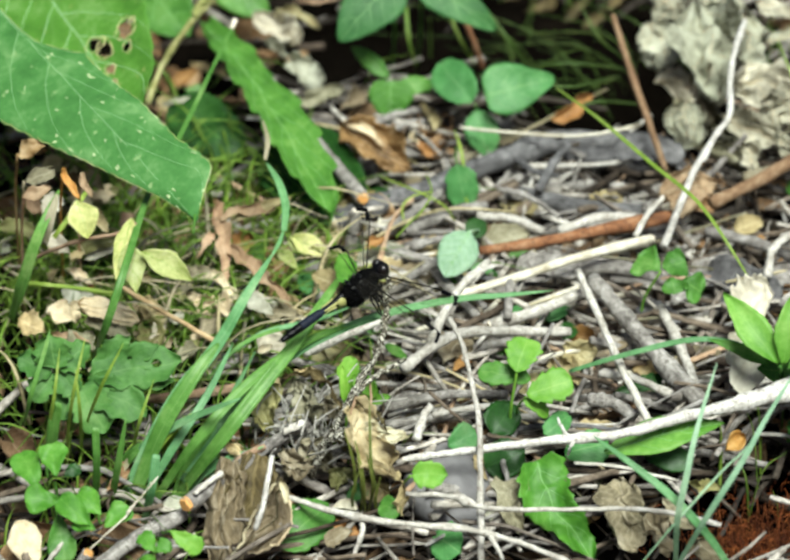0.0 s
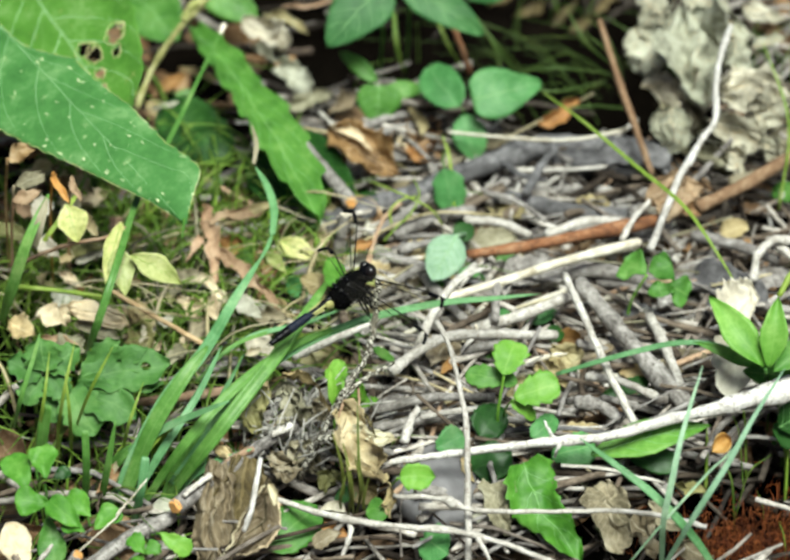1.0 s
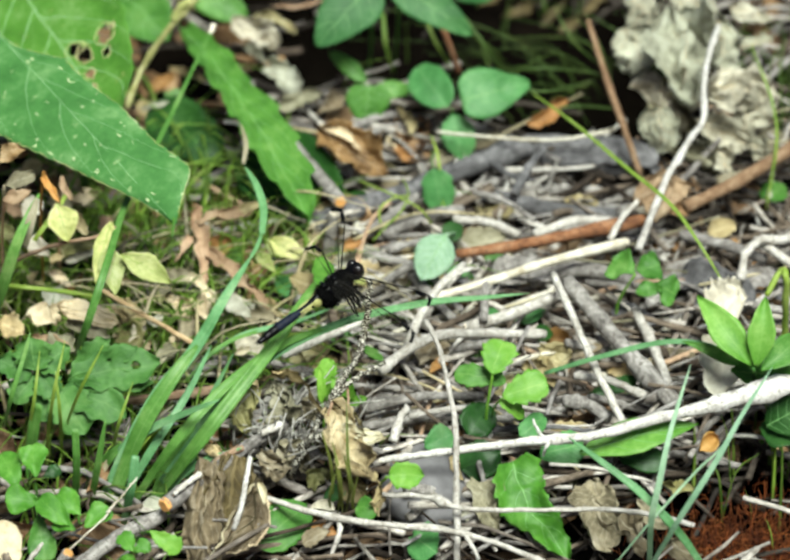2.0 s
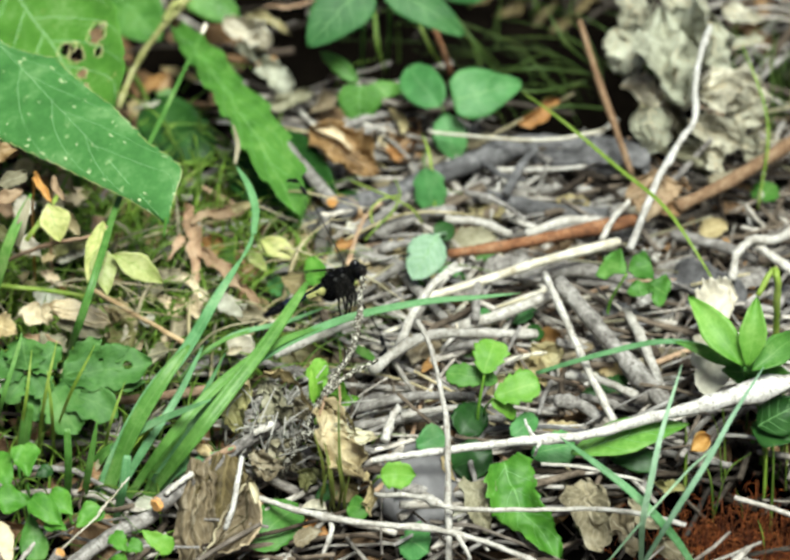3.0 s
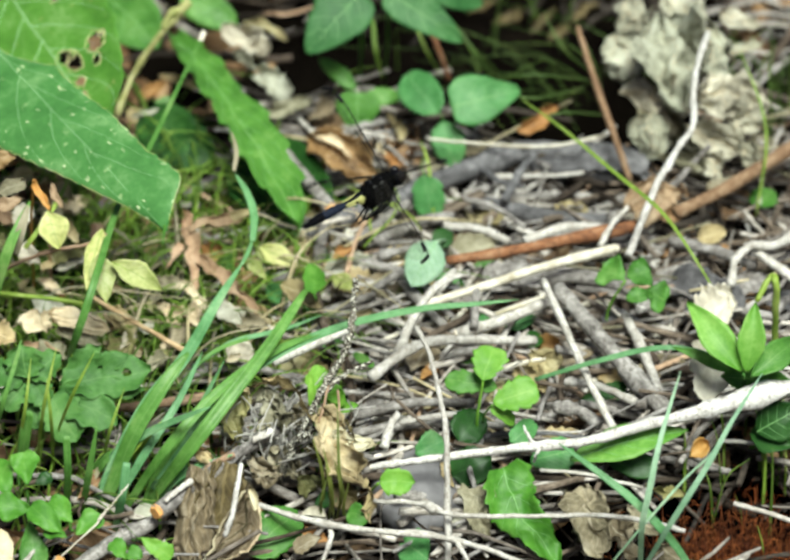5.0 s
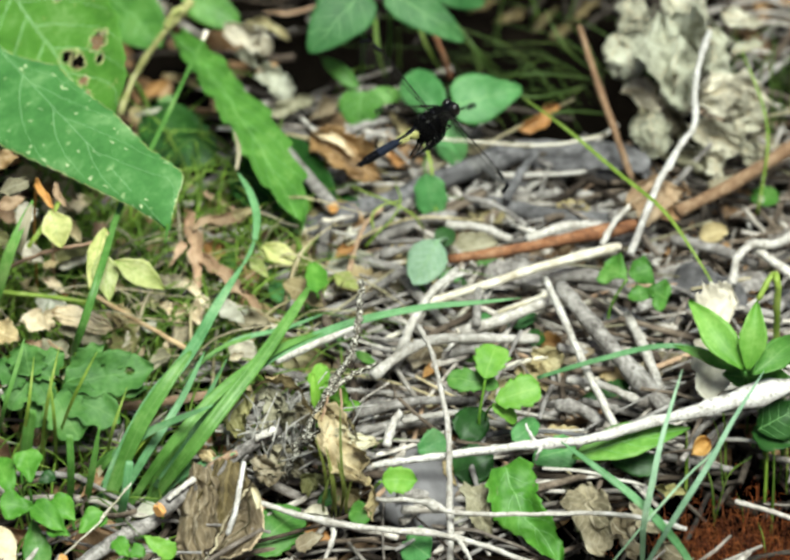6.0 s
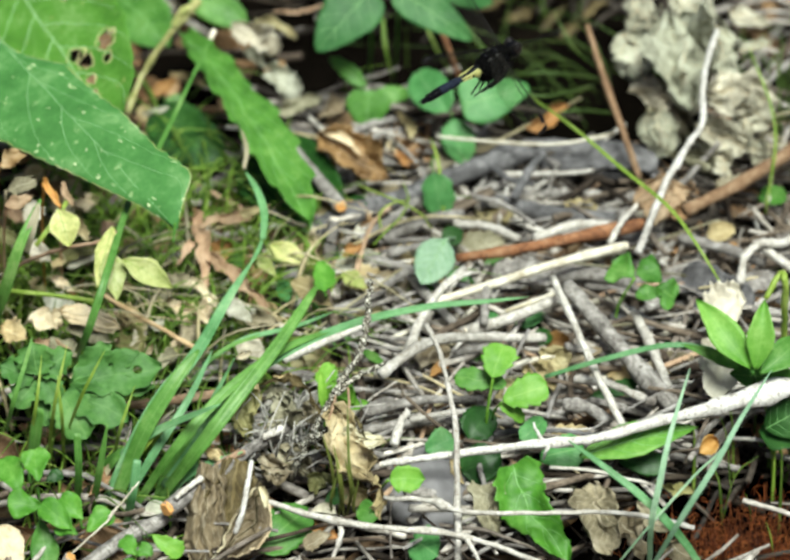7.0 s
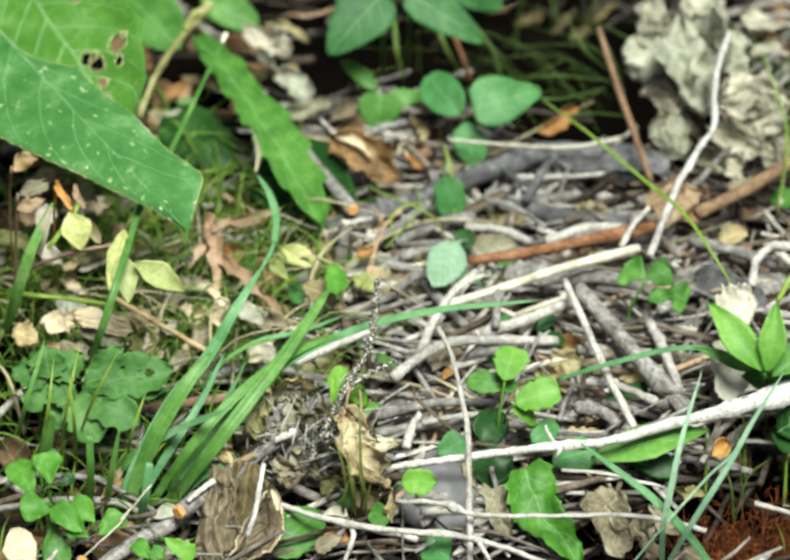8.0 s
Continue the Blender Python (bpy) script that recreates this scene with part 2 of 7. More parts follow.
PALERIB = plain("pale_leaf_vein", (0.32, 0.54, 0.27), 0.55, scale=400, vary=0.15)
FLECK = plain("pale_gnawed_fleck", (0.55, 0.66, 0.36), 0.7, scale=900, vary=0.3)
HOLERIM = plain("dry_hole_rim", (0.5, 0.48, 0.22), 0.8, scale=700, vary=0.5)
DRYRIB = plain("pale_dry_rib", (0.5, 0.4, 0.25), 0.7, scale=400, vary=0.2)
GOLD = foliage("golden_grey_leaf", (0.09, 0.065, 0.03), (0.34, 0.28, 0.155), (0.6, 0.53, 0.36), 0.8, veins=10, through_light=0.1)
OLIVETAN = foliage("olive_brown_leaf", (0.1, 0.09, 0.03), (0.26, 0.25, 0.1), (0.45, 0.44, 0.24), 0.7, veins=8, through_light=0.15)
VEIN = plain("dark_wing_vein", (0.012, 0.011, 0.01), 0.6, scale=1500, vary=0.3)
TANBROWN = foliage("tan_brown_leaf", (0.08, 0.04, 0.014), (0.28, 0.17, 0.07), (0.56, 0.42, 0.26), 0.55, veins=8, through_light=0.15)
# darker copy of the blue-green leaf, shade by the hollow in its colour
DIMHERB = foliage("shade_dimmed_herb_leaf", (0.025, 0.11, 0.03), (0.05, 0.18, 0.05), (0.12, 0.28, 0.11), 0.55, veins=6, vein_strength=0.3)
CLOVERLEAF = foliage("clover_leaf", (0.045, 0.18, 0.016), (0.09, 0.28, 0.03), (0.19, 0.42, 0.08), 0.5, veins=6, vein_strength=0.3, through_light=0.22)
SPROUTLEAF = foliage("fresh_sprout_leaf", (0.08, 0.25, 0.024), (0.15, 0.36, 0.055), (0.28, 0.5, 0.13), 0.5, veins=8, vein_strength=0.25, through_light=0.22)
LOBELEAF = foliage("lobed_herb_leaf", (0.035, 0.125, 0.022), (0.082, 0.22, 0.048), (0.18, 0.34, 0.11), 0.6, veins=8, vein_strength=0.35, through_light=0.18)
PINKTAN = foliage("pinkish_withered_leaf", (0.2, 0.11, 0.06), (0.42, 0.27, 0.17), (0.62, 0.46, 0.33), 0.7, veins=8, through_light=0.15)
HEAPLEAF = foliage("ash_cream_dead_leaf", (0.16, 0.148, 0.11), (0.47, 0.445, 0.36), (0.7, 0.675, 0.58), 0.9, veins=6, vein_strength=0.12, through_light=0.08)
BUFFLEAF = foliage("buff_dead_leaf", (0.3, 0.22, 0.13), (0.62, 0.52, 0.36), (0.82, 0.74, 0.58), 0.8, veins=9, vein_strength=0.3, through_light=0.12)
ORANGELEAF = foliage("orange_dead_leaf", (0.3, 0.13, 0.03), (0.58, 0.3, 0.08), (0.75, 0.5, 0.2), 0.6, veins=5, vein_strength=0.2)
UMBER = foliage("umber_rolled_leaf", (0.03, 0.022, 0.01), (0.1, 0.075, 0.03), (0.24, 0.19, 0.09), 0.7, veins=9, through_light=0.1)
HERBSTEM = bark("pale_herb_stem", (0.2, 0.2, 0.07), (0.4, 0.4, 0.16), (0.6, 0.6, 0.34), bump=0.2)
RUST = bark("rust_red_moss", (0.05, 0.011, 0.003), (0.18, 0.046, 0.01), (0.34, 0.12, 0.03), per="island")


# ---------------------------------------------------------------- mesh helpers
def mesh_from(name, verts, faces, uvs, mat, smooth=True):
    me = bpy.data.meshes.new(name)
    me.from_pydata([tuple(v) for v in verts], [], faces)
    if uvs is not None:
        lay = me.uv_layers.new(name="UVMap")
        idx = np.empty(len(me.loops), dtype=np.int32)
        me.loops.foreach_get("vertex_index", idx)
        lay.data.foreach_set("uv", np.asarray(uvs, dtype=np.float32)[idx].ravel())
    me.materials.append(mat)
    if smooth:
        me.polygons.foreach_set("use_smooth", [True] * len(me.polygons))
    me.update()
    return me


def thing(name, me, label, category, group="", kind=""):
    return tagged(new(name, me), label, category, group, kind)


def child(name, me, parent, label=""):
    ob = new(name, me)
    ob.parent = parent
    return tagged(ob, label)


def curve_points(pts, per=6):
    """Points along a smooth line through pts."""
    p = [np.array(q, float) for q in pts]
    if len(p) == 2:
        return [p[0] + (p[1] - p[0]) * i / per for i in range(per + 1)]
    p = [2 * p[0] - p[1]] + p + [2 * p[-1] - p[-2]]
    out = []
    for i in range(1, len(p) - 2):
        a, b, c, d = p[i - 1:i + 3]
        for k in range(per):
            t = k / per
            out.append(0.5 * (2 * b + (c - a) * t + (2 * a - 5 * b + 4 * c - d) * t * t + (3 * b - a - 3 * c + d) * t ** 3))
    out.append(p[-2])
    return out


def tube(pts, r0, r1, per=6, sides=9, rough=0.12, seed=0, knots=0.0, wobble=0.0):
    """A round, uneven, tapering rod along pts: vertices, faces, coordinates."""
    rnd = random.Random(seed)
    c = curve_points(pts, per)
    n = len(c)
    if wobble:
        for i in range(1, n - 1):
            c[i] = c[i] + np.array([rnd.gauss(0, wobble) for _ in range(3)])
    ref = np.array([0.13, 0.31, 0.94])
    verts, uvs, faces = [], [], []
    dist = 0.0
    knot_at = [rnd.random() for _ in range(max(3, n // 4))]
    for i in range(n):
        d = c[min(i + 1, n - 1)] - c[max(i - 1, 0)]
        d = d / (np.linalg.norm(d) + 1e-12)
        s = np.cross(d, ref)
        s = s / (np.linalg.norm(s) + 1e-9)
        u = np.cross(s, d)
        if i:
            dist += np.linalg.norm(c[i] - c[i - 1])
        f = i / (n - 1)
        r = r0 + (r1 - r0) * f
        k = 1 + sum(knots * math.exp(-((f - q) * n / 1.2) ** 2) for q in knot_at)
        for j in range(sides):
            a = 2 * math.pi * j / sides
            rr = r * k * (1 + rnd.uniform(-rough, rough))
            verts.append(c[i] + (s * math.cos(a) + u * math.sin(a)) * rr)
            uvs.append((dist * 60, 2.0 * abs(j / sides - 0.5) * 2))
    for i in range(n - 1):
        for j in range(sides):
            faces.append((i * sides + j, i * sides + (j + 1) % sides, (i + 1) * sides + (j + 1) % sides, (i + 1) * sides + j))
    for ring, centre in ((0, c[0]), (n - 1, c[-1])):
        verts.append(centre + (c[1] - c[0]) * (-0.02 if ring == 0 else 0.02))
        uvs.append((0, 0))
        k = len(verts) - 1
        for j in range(sides):
            a, b = ring * sides + j, ring * sides + (j + 1) % sides
            faces.append((b, a, k) if ring == 0 else (a, b, k))
    return verts, faces, uvs


COUNT = [0]


def seed_next():
    COUNT[0] += 1
    return COUNT[0] * 7 + 3


def stick(name, pts, r0, r1, mat, label, category="twig", group="", rough=0.12, knots=0.15, wobble=0.00008, cut0=None, cut1=None, twigs=(), per=7):
    """A lying or standing stick; cut0, cut1: material of a broken end face; twigs: side shoots (points, radius)."""
    me = mesh_from(name, *tube(pts, r0, r1, per, 10, rough, seed_next(), knots, wobble), mat)
    ob = thing(name, me, label, category, group)
    for end, m2 in ((0, cut0), (-1, cut1)):
        if m2:
            a = np.array(pts[end], float)
            b = np.array(pts[1 if end == 0 else -2], float)
            d = (a - b) / np.linalg.norm(a - b)
            r = (r0 if end == 0 else r1) * 1.02
            v, f, u = tube([a - d * r * 0.25, a + d * r * 0.3], r, r * 0.8, 2, 10, 0.12, seed_next())
            child("cut_end", mesh_from("cut_end", v, f, u, m2, False), ob, "pale broken end of the wood")
    for tp, tr in twigs:
        child("side_shoot", mesh_from("side_shoot", *tube(tp, tr, tr * 0.6, 5, 8, 0.15, seed_next(), 0.1, 0.0002), mat), ob)
    return ob


def blade_mesh(pts, width, mat, fold=0.35, face=(0, -0.6, 0.8), twist=0.0, base_width=0.7, tip_power=0.6, per=7, thick=0.00018, blunt=False, end_width=1.0):
    """A grass blade: folded along its midrib, tapering to its tip, with real thickness."""
    c = curve_points(pts, per)
    n = len(c)
    face = np.array(face, float)
    verts, uvs, faces = [], [], []
    cols = 5
    for i in range(n):
        f = i / (n - 1)
        d = c[min(i + 1, n - 1)] - c[max(i - 1, 0)]
        d = d / (np.linalg.norm(d) + 1e-12)
        s = np.cross(face, d)
        s = s / (np.linalg.norm(s) + 1e-9)
        nn = np.cross(d, s)
        a = twist * f
        s, nn = s * math.cos(a) + nn * math.sin(a), nn * math.cos(a) - s * math.sin(a)
        w = width * 0.5 * (base_width + (1 - base_width) * min(1, f * 3))
        w *= 0.85 if blunt and f > 0.95 else (1 if blunt else max(0.03, (1 - max(0, (f - 0.35) / 0.65) ** 2)) ** tip_power)
        w *= 1 - (1 - end_width) * f
        for side in (1, -1):
            for j in range(cols):
                v = (j / (cols - 1)) * 2 - 1
                verts.append(c[i] + s * w * v + nn * (fold * w * abs(v) + side * thick * (1.0 if abs(v) < 0.9 else 0.3)))
                uvs.append((f, v * 0.5 + 0.5))
    row = cols * 2
    for i in range(n - 1):
        for j in range(cols - 1):
            a = i * row + j
            faces.append((a, a + 1, a + row + 1, a + row))
            b = a + cols
            faces.append((b + 1, b, b + row, b + row + 1))
        a, b = i * row, i * row + cols
        faces.append((b, a, a + row, b + row))
        a, b = i * row + cols - 1, i * row + 2 * cols - 1
        faces.append((a, b, b + row, a + row))
    for i in (0, n - 1):
        for j in range(cols - 1):
            a = i * row + j
            faces.append((a + cols, a + cols + 1, a + 1, a) if i == 0 else (a, a + 1, a + cols + 1, a + cols))
    return mesh_from("blade", verts, faces, uvs, mat)


def blade(pts, width, mat, label, group="", name="grass_blade", category="grass", **kw):
    return thing(name, blade_mesh(pts, width, mat, **kw), label, category, group)


OVAL = ((0, 0.06), (0.12, 0.6), (0.3, 0.95), (0.48, 1.0), (0.7, 0.82), (0.88, 0.5), (1, 0.02))
ROUND = ((0, 0.12), (0.08, 0.62), (0.22, 0.93), (0.45, 1.0), (0.7, 0.93), (0.9, 0.6), (1, 0.12))
HEART = ((0, 0.12), (0.1, 0.5), (0.35, 0.82), (0.6, 1.0), (0.8, 0.95), (0.93, 0.65), (1, 0.2))
CORDATE = ((0, 0.55), (0.06, 0.8), (0.2, 1.0), (0.4, 0.98), (0.65, 0.72), (0.85, 0.42), (0.96, 0.2), (1, 0.05))
CLOVER = ((0, 0.08), (0.15, 0.42), (0.4, 0.8), (0.62, 1.0), (0.8, 0.98), (0.92, 0.74), (0.97, 0.5), (1, 0.3))
LANCE = ((0, 0.1), (0.15, 0.55), (0.35, 0.95), (0.5, 1.0), (0.75, 0.6), (0.9, 0.28), (1, 0.01))
STRAP = ((0, 0.4), (0.1, 0.8), (0.3, 1.0), (0.6, 0.95), (0.85, 0.6), (0.95, 0.3), (1, 0.03))


def leaf_surface(base, tip, half, shape=OVAL, face=(0, -0.7, 0.71), cup=0.15, arch=0.06, crinkle=0.0, teeth=0.0, tooth_count=12, lean=0.0, curl=0.0,
                 shape_right=None, seed=0, freq=90.0, rounded=False, pleat=0.0, pleats=3, ruffle=0.0, bend=0.0):
    """A function (along, across) -> point and normal of a leaf blade from base to tip: cupped, arched, curled, pleated along its length, ruffled and crinkled, with toothed edges; bend: sideways bow."""
    base, tip = np.array(base, float), np.array(tip, float)
    x = tip - base
    length = np.linalg.norm(x)
    x = x / length
    face = np.array(face, float)
    nrm = face - x * face.dot(x)
    nrm = nrm / np.linalg.norm(nrm)
    side = np.cross(nrm, x)
    sl = np.array(shape)
    sr = np.array(shape_right if shape_right else shape)
    off = seed * 0.37

    def at(u, v, up=0.0):
        prof = sl if v > 0 else sr
        w = half * np.interp(u, prof[:, 0], prof[:, 1])
        ph = (u * tooth_count) % 1.0
        w *= 1 + teeth * (0.5 * math.sin(2 * math.pi * ph) if rounded else ph - 0.5) * abs(v) ** 3
        z = cup * half * v * v + arch * length * math.sin(math.pi * u) - 0.25 * arch * length * u * u + lean * half * v
        if pleat:
            wave = noise.noise(Vector((u * 3.5 + off, v * 1.4, off * 0.3)))
            z += pleat * half * math.sin(math.pi * pleats * v + 5 * wave) * (0.5 + abs(wave) * 1.5)
        if ruffle:
            z += ruffle * half * abs(v) ** 2 * math.sin(9 * u * (1.2 if v > 0 else 1.0) + off + v)
        lat = w * v + bend * length * math.sin(math.pi * u)
        if curl:
            lat = w * math.sin(curl * v) / curl + bend * length * math.sin(math.pi * u)
            z += w * (1 - math.cos(curl * v)) / curl
        p = base + x * u * length + side * lat + nrm * z
        if crinkle:
            q = Vector(p - base) * freq + Vector((off, off * 1.3, off * 0.7))
            p = p + (np.array(noise.noise_vector(q)) + 0.45 * np.array(noise.noise_vector(q * 2.4)) + 0.22 * np.array(noise.noise_vector(q * 5.5))) * crinkle
        return p + nrm * up

    return at, length


def leaf_mesh(base, tip, half, mat, nu=24, nv=8, thick=0.00022, holes=(), **kw):
    """The leaf as a closed sheet; holes: (along, across, radius)."""
    kw.setdefault("seed", seed_next())
    at, length = leaf_surface(base, tip, half, **kw)
    off = kw["seed"] * 0.37
    verts, uvs, faces = [], [], []
    for sgn in (1, -1):
        for i in range(nu + 1):
            for j in range(nv + 1):
                v = j / nv * 2 - 1
                verts.append(at(i / nu, v, sgn * thick * (0.25 if j in (0, nv) else 1.0)))
                uvs.append((i / nu, v * 0.5 + 0.5))
    per_side = (nu + 1) * (nv + 1)
    gone = set()
    for i in range(nu):
        for j in range(nv):
            u, v = (i + 0.5) / nu, (j + 0.5) / nv * 2 - 1
            if any(((u - h[0]) * length) ** 2 + ((v - h[1]) * half) ** 2 < (h[2] * half) ** 2 * (0.75 + 0.5 * noise.noise(Vector((u * 30, v * 20, off)))) for h in holes):
                gone.add((i, j))
    for i in range(nu):
        for j in range(nv):
            if (i, j) in gone:
                continue
            a = i * (nv + 1) + j
            b = a + nv + 1
            faces.append((a, b, b + 1, a + 1))
            faces.append((a + per_side, a + 1 + per_side, b + 1 + per_side, b + per_side))
            for (di, dj, q) in ((-1, 0, (a, a + 1)), (1, 0, (b + 1, b)), (0, -1, (b, a)), (0, 1, (a + 1, b + 1))):
                ii, jj = i + di, j + dj
                if ii < 0 or jj < 0 or ii >= nu or jj >= nv or (ii, jj) in gone:
                    faces.append((q[0], q[1], q[1] + per_side, q[0] + per_side))
    return mesh_from("leaf", verts, faces, uvs, mat)


NOT_SURFACE = ("nu", "nv", "thick", "holes")


def add_ribs(ob, base, tip, half, mat, pairs, radius, kw, rim=None):
    """A midrib and pairs of side veins, raised on the leaf's face, as parts of it; rim: material of a thin dry edge."""
    at, _ = leaf_surface(base, tip, half, **{k: v for k, v in kw.items() if k not in NOT_SURFACE})
    up = radius * 0.2 + 0.00022
    line = [at(q / 16 * 0.97, 0.0, up) for q in range(17)]
    child("midrib", mesh_from("midrib", *tube(line, radius, radius * 0.35, 2, 6, 0.05, 3), mat), ob, "pale raised midrib")
    for k in range(pairs):
        u0 = 0.06 + 0.78 * k / pairs
        for s in (1, -1):
            u1 = u0 + 0.02 * s
            line = [at(min(0.96, u1 + 0.24 * q * (0.7 + 0.3 * q)), s * 0.93 * q, up) for q in np.linspace(0, 1, 9)]
            child("side_vein", mesh_from("side_vein", *tube(line, radius * 0.6, radius * 0.2, 2, 5, 0.05, 3), mat), ob)
    if rim:
        for s in (1, -1):
            line = [at(q / 90, s * 0.985) for q in range(10, 89)]
            child("dry_rim", mesh_from("dry_rim", *tube(line, radius * 1.2, radius * 1.2, 1, 5, 0.5, 3), rim), ob, "thin pale dry edge")


def leaf(name, base, tip, half, mat, label, category="leaf", group="", ribs=0, rib_mat=None, rib_radius=0.00035, rim=None, stalk=None, **kw):
    """A single leaf as a thing, with raised ribs and, where given, its stalk."""
    kw.setdefault("seed", seed_next())
    ob = thing(name, leaf_mesh(base, tip, half, mat, **kw), label, category, group)
    if ribs:
        add_ribs(ob, base, tip, half, rib_mat or mat, ribs, rib_radius, kw, rim)
    if "holes" in kw:
        at, length = leaf_surface(base, tip, half, **{k: v for k, v in kw.items() if k not in NOT_SURFACE})
        for h in kw["holes"]:
            ring = [at(h[0] + h[2] * half / length * math.cos(q) * (1 + 0.22 * math.sin(3 * q + h[0] * 50)), h[1] + h[2] * math.sin(q) * (1 + 0.22 * math.sin(2 * q + h[1] * 40)), 0.00015) for q in np.linspace(0, 2 * math.pi, 22)]
            child("hole_rim", mesh_from("hole_rim", *tube(ring, 0.00024, 0.00016, 1, 6, 0.7, seed_next()), HOLERIM), ob, "dry pale edge of an eaten hole")
    if stalk:
        child("leaf_stalk", mesh_from("leaf_stalk", *tube(stalk, 0.0005, 0.0004, 5, 7, 0.1, seed_next()), mat), ob)
    return ob


def plant(name, label, category, at, leaves, stems, mat, stem_mat, group="", **kw):
    """A small plant: an empty at its foot, each leaf and stem a part. leaves: (base, tip, half width); stems: (points, radius)."""
    root = tagged(new(name), label, category, group)
    root.location = at
    root.empty_display_size = 0.01
    for one in leaves:
        b, t, h = one[:3]
        opts = dict(kw, **(one[3] if len(one) > 3 else {}))
        m2 = opts.pop("mat", mat)
        flat = opts.pop("plain_face", False)
        opts["seed"] = seed_next()
        ob = child("leaf", leaf_mesh(np.array(b) - at, np.array(t) - at, h, m2, **opts), root)
        if h > 0.0075 and not flat:
            add_ribs(ob, np.array(b) - at, np.array(t) - at, h, RIB, 4, 0.00016, opts)
    for p, r in stems:
        child("stem", mesh_from("stem", *tube([np.array(q) - at for q in p], r, r * 0.7, 6, 7, 0.08, seed_next()), stem_mat), root)
    return root


# ---------------------------------------------------------------- ground
def ground_height(x, y):
    near = math.exp(-((x / 0.5) ** 2 + (y / 0.6) ** 2))
    h = -0.042 + 0.010 * noise.noise(Vector((x * 9, y * 9, 0.3))) + 0.006 * noise.noise(Vector((x * 31, y * 31, 5)))
    h -= 0.09 * math.exp(-(((x - 0.03) / 0.07) ** 4 + ((y - 0.17) / 0.04) ** 4))
    h -= 0.08 * math.exp(-(((x - 0.08) / 0.026) ** 4 + ((y - 0.118) / 0.03) ** 4))
    h -= 0.05 * math.exp(-(((x - 0.058) / 0.012) ** 4 + ((y + 0.135) / 0.016) ** 4))
    far = 0.25 * noise.noise(Vector((x * 0.12, y * 0.12, 2))) + 0.05 * noise.noise(Vector((x * 0.7, y * 0.7, 9)))
    return h * near + (far - 0.03) * (1 - near)


def build_ground():
    fine = np.arange(-0.4, 0.4001, 0.008)
    out = 0.4 * (1.16 ** np.arange(1, 36))
    axis = np.concatenate([-out[::-1], fine, out])
    n = len(axis)
    verts = [(x, y, ground_height(x, y)) for y in axis for x in axis]
    faces = [(j * n + i, j * n + i + 1, (j + 1) * n + i + 1, (j + 1) * n + i) for j in range(n - 1) for i in range(n - 1)]
    # uv x: 0 in the shade-darkened centre, rising to 1 outside
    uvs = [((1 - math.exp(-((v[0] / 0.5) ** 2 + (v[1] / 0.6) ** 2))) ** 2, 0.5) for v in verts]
    thing("ground", mesh_from("ground", verts, faces, uvs, SOIL), "leaf mould, its centre darkened in colour for shade under litter", "ground", kind="structure")


build_ground()


# ---------------------------------------------------------------- the perch and the dragonfly
PERCH_FOOT = np.array((-0.0403, -0.0993, -0.0200))


def build_perch():
    root = tagged(new("perch_twig"), "upright dead twig crusted with pale lichen, a perch", "twig")
    root.location = PERCH_FOOT
    pts = [(-0.0403, -0.0993, -0.0200), (-0.0368, -0.1139, 0.0040), (-0.0307, -0.1129, 0.0180), (-0.0240, -0.1095, 0.0300), (-0.0157, -0.1019, 0.0420), (-0.0129, -0.0931, 0.0480), (-0.0121, -0.0858, 0.0520), (-0.0112, -0.0790, 0.0560)]
    pts = [np.array(p) - PERCH_FOOT for p in pts]
    child("stem", mesh_from("stem", *tube(pts, 0.0012, 0.00085, 9, 10, 0.25, 11, 0.15, 0.0003), LICHEN), root)
    for shoot, r in (([(-0.0240, -0.1095, 0.0300), (-0.0157, -0.1037, 0.0340), (-0.0065, -0.0952, 0.0340)], 0.0011),
                     ([(-0.0342, -0.1133, 0.0120), (-0.0299, -0.1160, 0.0180), (-0.0253, -0.1163, 0.0220)], 0.0016)):
        child("side_shoot", mesh_from("side_shoot", *tube([np.array(p) - PERCH_FOOT for p in shoot], r * 0.85, r * 0.6, 7, 9, 0.2, seed_next(), 0.12, 0.0003), LICHEN), root)
    return root


perch = build_perch()

CHITIN = plain("black_chitin", (0.003, 0.003, 0.004), 0.3, scale=1500, coat=0.01)
HAIRY = plain("furry_black_thorax", (0.002, 0.002, 0.002), 0.95, scale=2500, vary=0.6)
PRUINE = plain("slate_blue_bloom", (0.012, 0.016, 0.028), 0.5, scale=1200, vary=0.5)
AMBER = plain("pale_yellow_mark", (0.36, 0.36, 0.12), 0.6, scale=1500, vary=0.3)
PALEVEIN = plain("grey_wing_hinge", (0.05, 0.05, 0.045), 0.6, scale=1500, vary=0.3)
EYE = plain("dark_eye", (0.006, 0.004, 0.004), 0.3, scale=2500, coat=0.1)
for dull, gloss in ((CHITIN, 0.1), (HAIRY, 0.05), (PRUINE, 0.1), (VEIN, 0.08)):
    dull.node_tree.nodes["Principled BSDF"].inputs["Specular IOR Level"].default_value = gloss


